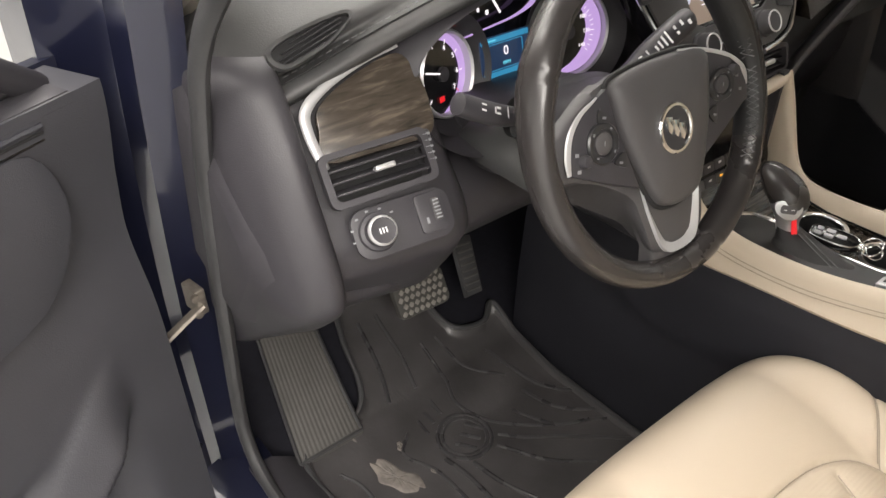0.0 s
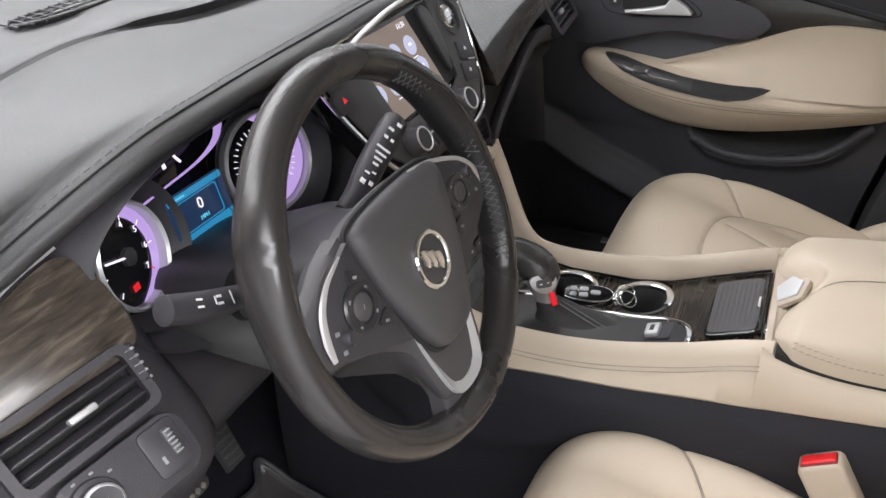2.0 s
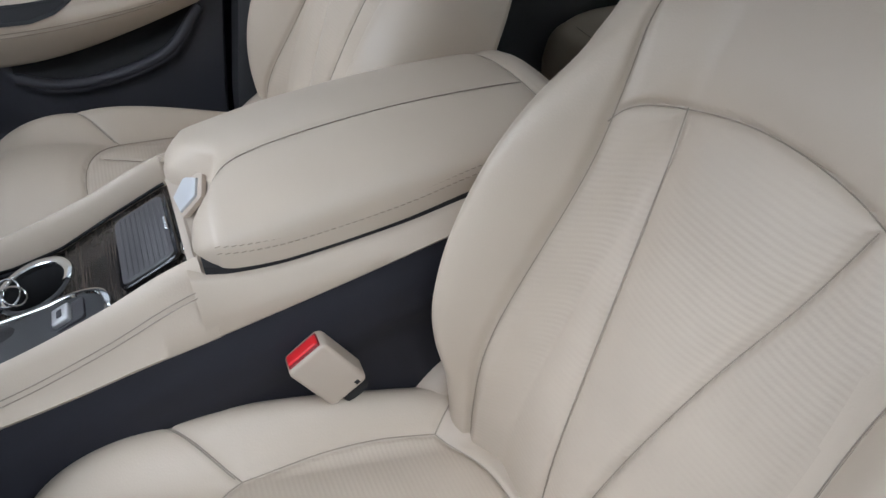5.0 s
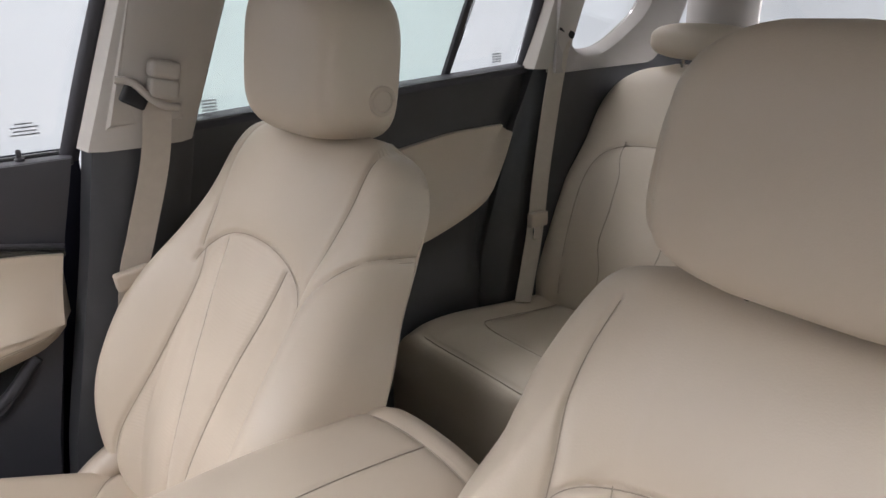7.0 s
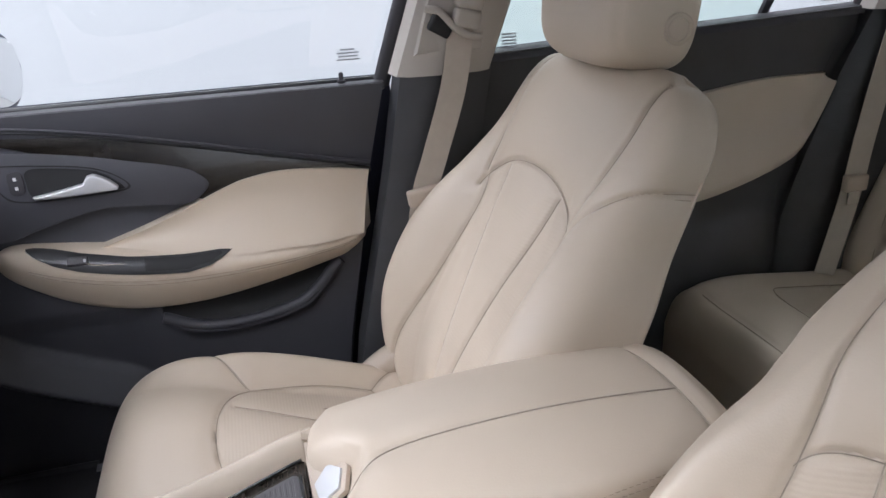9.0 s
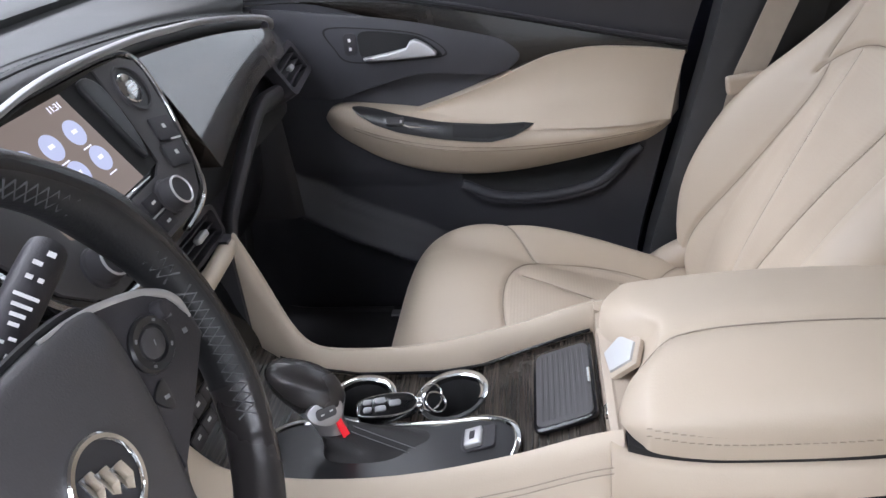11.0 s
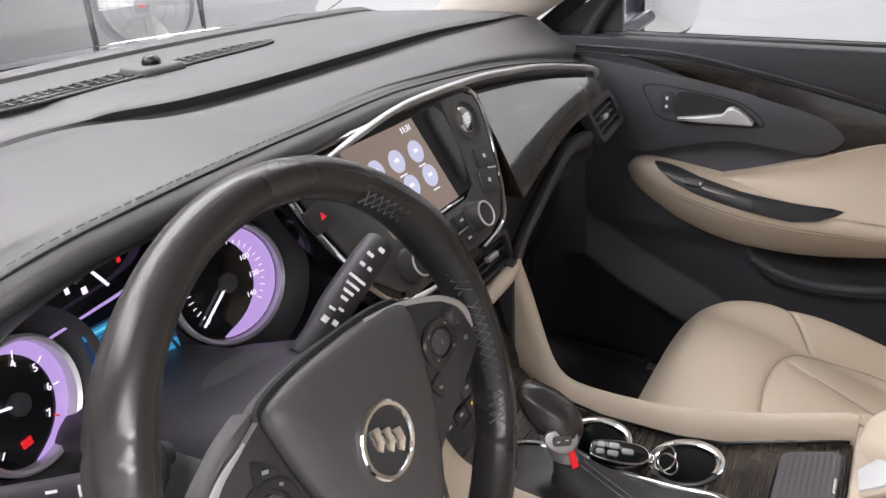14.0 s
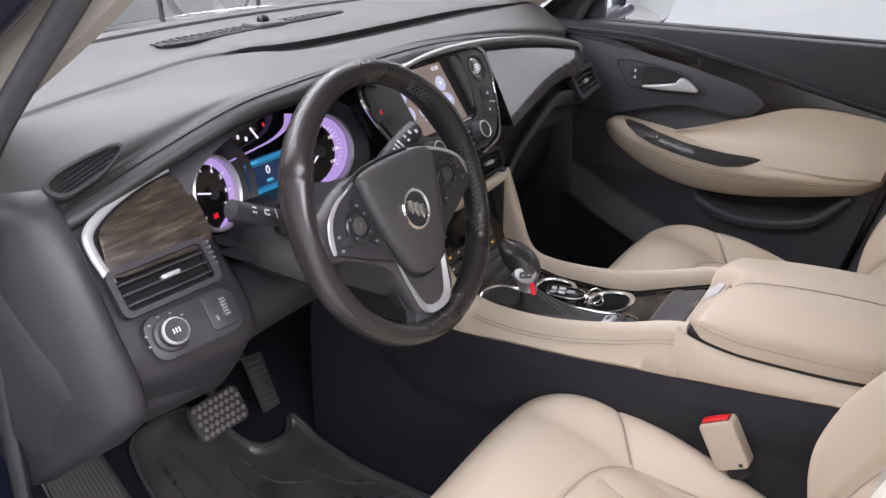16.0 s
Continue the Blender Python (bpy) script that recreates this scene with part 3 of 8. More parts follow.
def seat_back(parent, tilt, foot, drop, snug):
    """Built upright in (across, height, ahead), then leant back by tilt degrees about its foot. snug: the side at the console is narrow and wraps far forward."""
    nh, na = 220, 320
    s = np.linspace(0, 1, nh)
    h = 0.70 * (s - 0.035 * np.sin(2 * np.pi * s))
    place, dome = across(na, 4.0, 0.19)
    halfw = interp(h, (0, 0.06, 0.16, 0.30, 0.40, 0.48, 0.56, 0.63, 0.675, 0.70), (0.205, 0.246, 0.288, 0.300, 0.285, 0.260, 0.247, 0.234, 0.203, 0.125))
    H = np.repeat(h[:, None], na, 1)
    halfr = interp(h, (0, 0.06, 0.16, 0.45, 0.52, 0.56, 0.63, 0.675, 0.70), (0.190, 0.208, 0.213, 0.213, 0.222, 0.230, 0.225, 0.200, 0.125)) if snug else halfw
    A = np.where(place > 0, halfr[:, None], halfw[:, None]) * place
    a = np.abs(A) / halfw[:, None]
    face = interp(h, (0, 0.05, 0.15, 0.30, 0.45, 0.60, 0.67, 0.70), (0.030, 0.052, 0.066, 0.060, 0.045, 0.034, 0.012, -0.03))
    wing_h = interp(h, (0, 0.08, 0.20, 0.34, 0.46, 0.56, 0.70), (0.014, 0.054, 0.082, 0.074, 0.036, 0.004, 0.0))
    wing = wing_h[:, None] * bump01(a, 0.50, 0.84)
    if snug:
        wing_r = interp(h, (0, 0.04, 0.08, 0.13, 0.18, 0.22, 0.26, 0.30, 0.35, 0.40, 0.45, 0.50, 0.56, 0.63, 0.70), (0.030, 0.043, 0.050, 0.068, 0.100, 0.120, 0.131, 0.137, 0.138, 0.133, 0.115, 0.080, 0.045, 0.012, 0.0))
        wing = np.where(A > 0, wing_r[:, None] * bump01(A, 0.09, 0.165), wing)
    top = face[:, None] + wing
    top = top + 0.006 * np.cos(np.clip(A / 0.11, -1, 1) * np.pi / 2) * (1 - bump01(H, 0.42, 0.5))
    back = interp(h, (0, 0.2, 0.32, 0.45, 0.60, 0.66, 0.70), (-0.020, -0.026, -0.032, -0.050, -0.064, -0.062, -0.052))
    N = back[:, None] + (top - back[:, None]) * dome
    # W runs across the face and on down the side
    W = A + np.sign(A) * np.maximum(0.0, top - N - 0.012)
    outer = [tuple(p) for p in spline([(0.186, 0.02), (0.184, 0.11), (0.173, 0.20), (0.160, 0.31), (0.148, 0.405), (0.154, 0.455)], 40)]
    inner = [tuple(p) for p in spline([(0.016, 0.02), (0.030, 0.14), (0.046, 0.24), (0.066, 0.34), (0.086, 0.42), (0.097, 0.489)], 40)]
    arch = [tuple(p) for p in spline([(-0.163, 0.430), (-0.152, 0.458), (-0.120, 0.486), (-0.068, 0.504), (0, 0.510), (0.068, 0.504), (0.120, 0.486), (0.152, 0.458), (0.163, 0.430)], 40)]
    yoke = [tuple(p) for p in spline([(0.160, 0.456), (0.164, 0.50), (0.176, 0.56), (0.182, 0.61), (0.176, 0.655), (0.165, 0.685)], 24)]
    hem = [tuple(p) for p in spline([(0.196, 0.02), (0.194, 0.11), (0.184, 0.20), (0.174, 0.30), (0.168, 0.39), (0.176, 0.455), (0.202, 0.510), (0.25, 0.545), (0.33, 0.565)], 44)]
    hem = mirrored(hem)
    hem2 = [(x - 0.005, y - 0.006) for x, y in hem]
    if snug:
        outer = [tuple(p) for p in spline([(0.140, 0.02), (0.134, 0.11), (0.126, 0.20), (0.120, 0.31), (0.119, 0.40), (0.123, 0.455), (0.134, 0.510), (0.150, 0.552), (0.168, 0.600), (0.172, 0.650)], 48)]
        arch = [tuple(p) for p in spline([(0.124, 0.455), (0.120, 0.474), (0.100, 0.487), (0.045, 0.502), (-0.015, 0.506), (-0.075, 0.500), (-0.122, 0.484), (-0.152, 0.458), (-0.163, 0.430)], 40)]
    half = [outer, inner] if snug else [outer, inner, yoke]
    lines = [arch] + half + [mirrored(inner), mirrored(yoke), hem]
    front = np.stack([A, H, N], -1)
    nrm = outward(front, np.array((0, 0.35, -0.03)))
    front = front - nrm * groove(W, H, lines, 0.0060, 0.0036)[..., None]
    under = np.linspace(-1, 1, 26)
    ab = halfw[:, None] * np.sin(under * np.pi / 2)[None]
    nb = back[:, None] - (0.085 + back[:, None]) * np.cos(under * np.pi / 2)[None]
    ring = np.concatenate([front, np.stack([ab, np.repeat(h[:, None], 26, 1), nb], -1)], 1)
    pick = np.zeros((nh, ring.shape[1]), int)
    lim_o = np.interp(H, [0.02, 0.11, 0.20, 0.31, 0.405, 0.455], [0.186, 0.184, 0.173, 0.160, 0.148, 0.154])
    ins = (np.abs(A) < lim_o) & (H < 0.510 - 0.056 * (np.abs(A) / 0.163) ** 2) & (H > 0.015)
    if snug:
        lim_r = np.interp(H, [0.02, 0.11, 0.20, 0.31, 0.40, 0.455], [0.140, 0.134, 0.126, 0.120, 0.119, 0.123])
        ins = np.where(A > 0, (A < lim_r) & (H < 0.506 - 0.050 * (A / 0.124) ** 4) & (H > 0.015), ins)
    pick[:, :na] = ins
    c, sn = math.cos(radians(tilt)), math.sin(radians(tilt))
    out = np.empty_like(ring)
    out[..., 0] = ring[..., 0]
    out[..., 1] = foot[0] - ring[..., 1] * sn + ring[..., 2] * c
    out[..., 2] = foot[1] + ring[..., 1] * c + ring[..., 2] * sn - drop
    ob = sheet("backrest", out, [M_LEATHER, M_RIB_H], parent, "beige leather backrest with an arched corded panel", True, True, pick, 60)
    mid = (0, foot[0] - 0.35 * sn - 0.03 * c, foot[1] + 0.35 * c - drop)
    sew(out[:, :na], np.stack([W, H], -1), lines + [hem2], ob, 0.0006, mid)
    return ob


def headrest(parent, at, tilt, width, height, depth, drop, button):
    """A rounded cushion block on two posts."""
    nh, na = 60, 90
    s = np.linspace(-1, 1, nh)
    ph = np.linspace(0, 2 * np.pi, na, endpoint=False)
    S, P = np.meshgrid(s, ph, indexing="ij")
    shrink = (1 - np.abs(S) ** np.where(S > 0, 3.6, 5.0)) ** 0.36 * 0.99 + 0.01
    w = 0.5 * width * (1 - 0.085 * S - 0.045 * S * S)
    A = w * shrink * spow(np.cos(P), 0.42)
    N = 0.5 * depth * (0.35 + 0.65 * shrink) * spow(np.sin(P), 0.55) + 0.010 * S * (np.sin(P) > 0)
    H = 0.5 * height * S
    # welt where the front cover meets the sides
    d = np.abs(np.abs(A) - 0.455 * width) + 9 * (N < 0.0)
    N = N - 0.004 * np.exp(-(d / 0.004) ** 2)
    c, sn = math.cos(radians(tilt)), math.sin(radians(tilt))
    pts = np.stack([A, at[0] - H * sn + N * c, at[1] + H * c + N * sn - drop], -1)
    ob = sheet("headrest", pts, M_LEATHER, parent, "padded beige leather headrest", True, True, None, 60)
    for sx in (-0.06, 0.06):
        tube("headrest_post", [(sx, at[0] + 0.012, at[1] - 0.5 * height - 0.05 - drop), (sx, at[0] + 0.004, at[1] - 0.4 * height - drop)], 0.007, M_CHROME, parent)
    if button:
        m = basis((button * 0.508 * width, at[0] - 0.018, at[1] - 0.22 * height - drop), (0, 1, 0.0), (0, 0, 1)) if button > 0 else basis((button * 0.508 * width, at[0] - 0.018, at[1] - 0.22 * height - drop), (0, -1, 0), (0, 0, 1))
        lathe("headrest_button", [(0.021, -0.004), (0.021, 0.003), (0.019, 0.0045), (0.015, 0.004), (0.0145, 0.0025), (0.013, 0.0035), (0.0, 0.004)], M_BEIGE_PLASTIC, m, ob, "round beige headrest release button", 36)
    return ob


def front_seat(cx, cy, drop, label, button, slump, foot, rest, pad, tilt=22.5):
    """slump: how much lower the back sits than the cushion."""
    root = thing("front_seat", label, "car seat", "front seats", (cx, cy, 0))
    seat_cushion(root, drop)
    seat_back(root, tilt, (foot, 0.475), drop + slump, cx < 0)
    headrest(root, rest, 10, pad[0], 0.225, pad[1], drop + slump, button)
    base = [[(x, y, z - drop) for x, y in ((-0.225, -0.50), (-0.235, -0.1), (-0.19, -0.04), (0.19, -0.04), (0.235, -0.1), (0.225, -0.50))] for z in (0.30, 0.36, 0.42)]
    sheet("seat_base", np.array(base), M_BLACK, root, "black plastic seat base", True, True)
    for sx in (-1, 1):
        hinge = spline([(sx * 0.205, -0.38, 0.46), (sx * 0.212, -0.455, 0.53), (sx * 0.205, -0.53, 0.575)], 14)
        rings = tube_rings(hinge - (0, 0, drop), 0.030, 12, 0.9, up=(1, 0, 0))
        sheet("hinge_cover", rings, M_BEIGE_PLASTIC, root, "beige plastic hinge cover", True, True)
    for sx in (-0.17, 0.17):
        box("seat_rail", (0.035, 0.50, 0.03), 0.004, pose(sx, -0.26, 0.307), M_DULL, root)
    return root


front_seat(-0.36, -0.055, -0.012, "beige leather driver seat with corded centre panels", 1, 0.038, -0.515, (-0.792, 1.226), (0.305, 0.130))
front_seat(0.388, 0.0, -0.022, "beige leather passenger seat with arched seam and headrest", -1, 0.0, -0.532, (-0.814, 1.213), (0.262, 0.155))


def rear_bench():
    root = thing("rear_bench", "beige leather rear bench behind the front seats", "car seat")
    for x0, w in ((-0.45, 0.29), (0.0, 0.15), (0.45, 0.29)):
        ny, na = 70, 80
        y = np.linspace(-1.14, -1.68, ny)
        ph = np.linspace(0, np.pi, na)
        Y, P = np.meshgrid(y, ph, indexing="ij")
        X = w * spow(np.cos(P), 0.4)
        top = interp(y, (-1.68, -1.5, -1.3, -1.20, -1.16, -1.14), (0.535, 0.55, 0.575, 0.57, 0.545, 0.48))[:, None] + 0.02 * bump01(np.abs(X) / w, 0.55, 0.8)
        if w > 0.2:
            ins = [(-0.17, -1.60), (-0.17, -1.38), (-0.13, -1.32), (0.13, -1.32), (0.17, -1.38), (0.17, -1.60)]
            welt = [(-w, -1.185), (w, -1.185)]
            top = top - groove(X, Y, [ins, welt], 0.004, 0.004)
        Z = 0.33 + (top - 0.33) * np.abs(np.sin(P)) ** 0.35
        ring = np.concatenate([np.stack([X + x0, Y, Z], -1), np.stack([x0 + w * np.linspace(-0.95, 0.95, 8)[None] + 0 * y[:, None], np.repeat(y[:, None], 8, 1), np.full((ny, 8), 0.30)], -1)], 1)
        pad = sheet("cushion", ring, M_LEATHER, root, "beige leather rear cushion", True, True, None, 60)
        if w > 0.2:
            sew(ring[:, : len(ph)], np.stack([X, Y], -1), [ins, [(-0.27, -1.185), (0.0, -1.185), (0.27, -1.185)]], pad, 0.0012, (x0, -1.40, 0.40))
        nh = 90
        h = np.linspace(0, 0.66, nh)
        H, P = np.meshgrid(h, ph, indexing="ij")
        wd = w * interp(h, (0, 0.1, 0.4, 0.55, 0.62, 0.66), (0.97, 1.0, 0.97, 0.86, 0.66, 0.35))
        A = wd[:, None] * spow(np.cos(P), 0.42)
        top = interp(h, (0, 0.1, 0.4, 0.6, 0.66), (0.05, 0.07, 0.06, 0.04, -0.02))[:, None] + 0.03 * bump01(np.abs(A) / w, 0.5, 0.8) * bump01(-H, -0.45, -0.3)
        if w > 0.2:
            arch = [tuple(p) for p in spline([(-0.17, 0.03), (-0.19, 0.25), (-0.185, 0.37), (-0.13, 0.425), (0, 0.445), (0.13, 0.425), (0.185, 0.37), (0.19, 0.25), (0.17, 0.03)], 60)]
            inn = [(0.055, 0.03), (0.085, 0.25), (0.10, 0.43)]
            top = top - groove(A, H, [arch, inn, mirrored(inn)], 0.005, 0.004)
        N = -0.09 + (top + 0.09) * np.abs(np.sin(P)) ** 0.4
        bk = np.stack([wd[:, None] * np.linspace(-0.98, 0.98, 8)[None], np.repeat(h[:, None], 8, 1), np.full((nh, 8), -0.10)], -1)
        ring = np.concatenate([np.stack([A, H, N], -1), bk], 1)
        c, sn = math.cos(radians(20)), math.sin(radians(20))
        out = np.stack([ring[..., 0] + x0, -1.64 - ring[..., 1] * sn + ring[..., 2] * c, 0.52 + ring[..., 1] * c + ring[..., 2] * sn], -1)
        back = sheet("backrest", out, M_LEATHER, root, "beige leather rear backrest with arched seams", True, True, None, 60)
        if w > 0.2:
            sew(out[:, : len(ph)], np.stack([A, H], -1), [arch, inn, mirrored(inn)], back, 0.0011, (x0, -1.80, 0.80))
    return root


rear_bench()


def rear_headrest(cx):
    root = thing("rear_headrest", "low beige leather headrest on the rear backrest", "headrest", "rear headrests")
    nh, na = 26, 50
    S, P = np.meshgrid(np.linspace(-1, 1, nh), np.linspace(0, 2 * np.pi, na, endpoint=False), indexing="ij")
    k = (1 - np.abs(S) ** 3) ** 0.4 * 0.97 + 0.03
    A = 0.135 * S
    N = 0.055 * k * spow(np.cos(P), 0.7)
    H = 0.042 * k * spow(np.sin(P), 0.7)
    sheet("pad", np.stack([A + cx, -1.865 + N, 1.190 + H - 0.12 * N * 0], -1), M_LEATHER, root, "low padded beige headrest", True, True, None, 60)
    for sx in (-0.05, 0.05):
        tube("post", [(cx + sx, -1.87, 1.10), (cx + sx, -1.868, 1.17)], 0.006, M_CHROME, root)


rear_headrest(-0.45)
rear_headrest(0.45)


# ---- dashboard ----
DX = (-0.745, -0.70, -0.65, -0.55, -0.45, -0.36, -0.25, -0.10, 0.0, 0.10, 0.30, 0.45, 0.60, 0.70, 0.745)
LIP_Z = (1.005, 1.022, 1.040, 1.075, 1.112, 1.124, 1.126, 1.119, 1.115, 1.110, 1.093, 1.073, 1.045, 1.030, 1.020)
LIP_Y = (0.300, 0.275, 0.262, 0.245, 0.215, 0.205, 0.210, 0.232, 0.245, 0.250, 0.245, 0.232, 0.220, 0.262, 0.300)

dash = thing("dashboard", "dark soft-touch dashboard with ash trim and silver accents", "dashboard")


def dash_pad():
    x = np.linspace(-0.745, 0.745, 150)
    ly, lz = interp(x, DX, LIP_Y), interp(x, DX, LIP_Z)
    q = np.abs(x) / 0.745
    fold = interp(x, (-0.745, -0.60, -0.42, -0.28, -0.19, -0.10, 0.02, 0.20, 0.43, 0.60, 0.745), (0.355, 0.420, 0.475, 0.513, 0.503, 0.462, 0.445, 0.437, 0.425, 0.385, 0.350))
    step = interp(x, (-0.745, -0.24, -0.12, 0.35, 0.60, 0.745), (0.0, 0.0, 1.0, 0.9, 0.3, 0.0))
    rows = []
    for k in range(len(x)):
        y, z, e, yf, s = ly[k], lz[k], q[k], fold[k], float(np.clip(step[k], 0, 1))
        side = max(0.0, (e - 0.86) / 0.14) ** 2
        zr = 1.119 + 0.005 * s - 0.055 * side
        zf = 1.115 - 0.008 * s - 0.055 * side
        ym = 0.5 * (y + yf)
        zm = 0.5 * (z + zf) + 0.010
        prof = [(0.985 - 0.12 * e * e, 1.096 - 0.05 * side), (0.80 - 0.10 * e * e, 1.112 - 0.05 * side), (yf + 0.13, zr + 0.003), (yf + 0.03, zr + 0.001), (yf + 0.008, zr - 0.0005), (yf + 0.003, zr - 0.003), (yf + 0.004 + 0.006 * s, zf + 0.002), (yf + 0.003 * s, zf - 0.002), (yf - 0.012, zf),
                (0.5 * (yf + ym), 0.5 * (zf + zm) + 0.003), (ym, zm), (0.6 * y + 0.4 * ym, 0.5 * (z + zm) + 0.003), (y + 0.03, z + 0.004), (y + 0.012, z - 0.0005), (y + 0.002, z - 0.006), (y, z - 0.014), (y + 0.006, z - 0.022), (y + 0.05, z - 0.030), (0.62, 1.03)]
        rows.append([(x[k], a, b) for a, b in prof])
    pts = np.array(rows)
    fine = []
    for r in pts:
        top = spline(r[8:17], 44)
        fine.append(np.vstack([r[:8], top, r[17:]]))
    sheet("upper_pad", np.array(fine), M_PAD, dash, "grey-black grained upper pad", True, True, None, 50)
    st = np.c_[x, ly + 0.020, lz + 0.0035][6:-6]
    for k in range(0, 150 - 13):
        a, b = st[k], st[min(k + 1, len(st) - 1)]
        tube("pad_stitch", [tuple(a), tuple(a + 0.62 * (b - a))], 0.0007, M_STITCH, dash, segs=4)
    tube("pad_seam", np.c_[x, ly + 0.0135, lz + 0.0008][6:-6], 0.0011, M_MATTE, dash, segs=5)
    # core behind the faces
    core = [[(xx, a, b) for a, b in ((0.32, 0.86), (0.33, 1.0), (0.40, 1.05), (0.95, 1.06), (0.98, 0.80), (0.60, 0.66), (0.42, 0.68))] for xx in np.linspace(-0.74, 0.74, 9)]
    sheet("inner_body", np.array(core), M_MATTE, dash, "dark inner body", True, True)


dash_pad()


def defrost_grille():
    """A slim lens-shaped grille before the windscreen, parted by the light sensor's pod."""
    u = np.linspace(-1, 1, 61)
    half = 0.029 * (1 - np.abs(u) ** 6) ** 0.5 * (1 - 0.18 * u) + 0.002
    xs = -0.010 + 0.246 * u
    yc = 0.620 + 0.006 * (1 - u * u)
    za = lambda y: float(np.interp(y, (0.45, 0.58, 0.80), (1.1245, 1.1275, 1.112)))
    rows = [[(xs[k], yc[k] - half[k], za(yc[k] - half[k]) + 0.0005), (xs[k], yc[k], za(yc[k]) - 0.0004), (xs[k], yc[k] + half[k], za(yc[k] + half[k]) + 0.0005), (xs[k], yc[k] + half[k], 1.106), (xs[k], yc[k] - half[k], 1.106)] for k in range(61)]
    base = sheet("defrost_grille", np.array(rows), M_MATTE, dash, "slim black slatted defroster grille", True, True)
    rim = [(xs[k], yc[k] - half[k], za(yc[k] - half[k]) + 0.0015) for k in range(61)] + [(xs[k], yc[k] + half[k], za(yc[k] + half[k]) + 0.0015) for k in range(60, -1, -1)]
    tube("grille_rim", rim, 0.0022, M_PAD, base, segs=8)
    for k in range(29):
        t = -0.95 + k * 1.9 / 28
        if abs(t - 0.04) < 0.13:
            continue
        h = float(np.interp(t, u, half))
        y0 = float(np.interp(t, u, yc))
        box("slat", (0.0030, 2 * h, 0.003), 0.0006, pose(-0.016 + 0.252 * t, y0, za(y0) + 0.0012, 0, 0, -6), M_BLACK, base, segs=1)
    for v in (-0.38, 0.30):
        tube("grille_bar", [(xs[k], yc[k] + v * half[k], za(yc[k] + v * half[k]) + 0.0018) for k in range(2, 59)], 0.0016, M_BLACK, base, segs=6)
    pod = box("sensor_pod", (0.066, 0.062, 0.016), 0.007, pose(-0.006, 0.614, 1.1275, -2, 0, -4), M_PAD, dash, "smooth sensor pod")
    lathe("light_sensor", [(0.013, 0), (0.0125, 0.006), (0.009, 0.011), (0.004, 0.013), (0.0, 0.0133)], M_PIANO, pose(-0.006, 0.614, 1.1345), pod, "small domed light sensor", 20)


defrost_grille()


# left face: plane through the light switch, the ash panel and the vent
LP = basis((-0.60, 0.2125, 0.9545), (0.981, -0.192, 0.0), (0.11, 0.565, 0.80))


def left_local(p):
    v = LP.inverted() @ Vector(p)
    return v.x, v.y


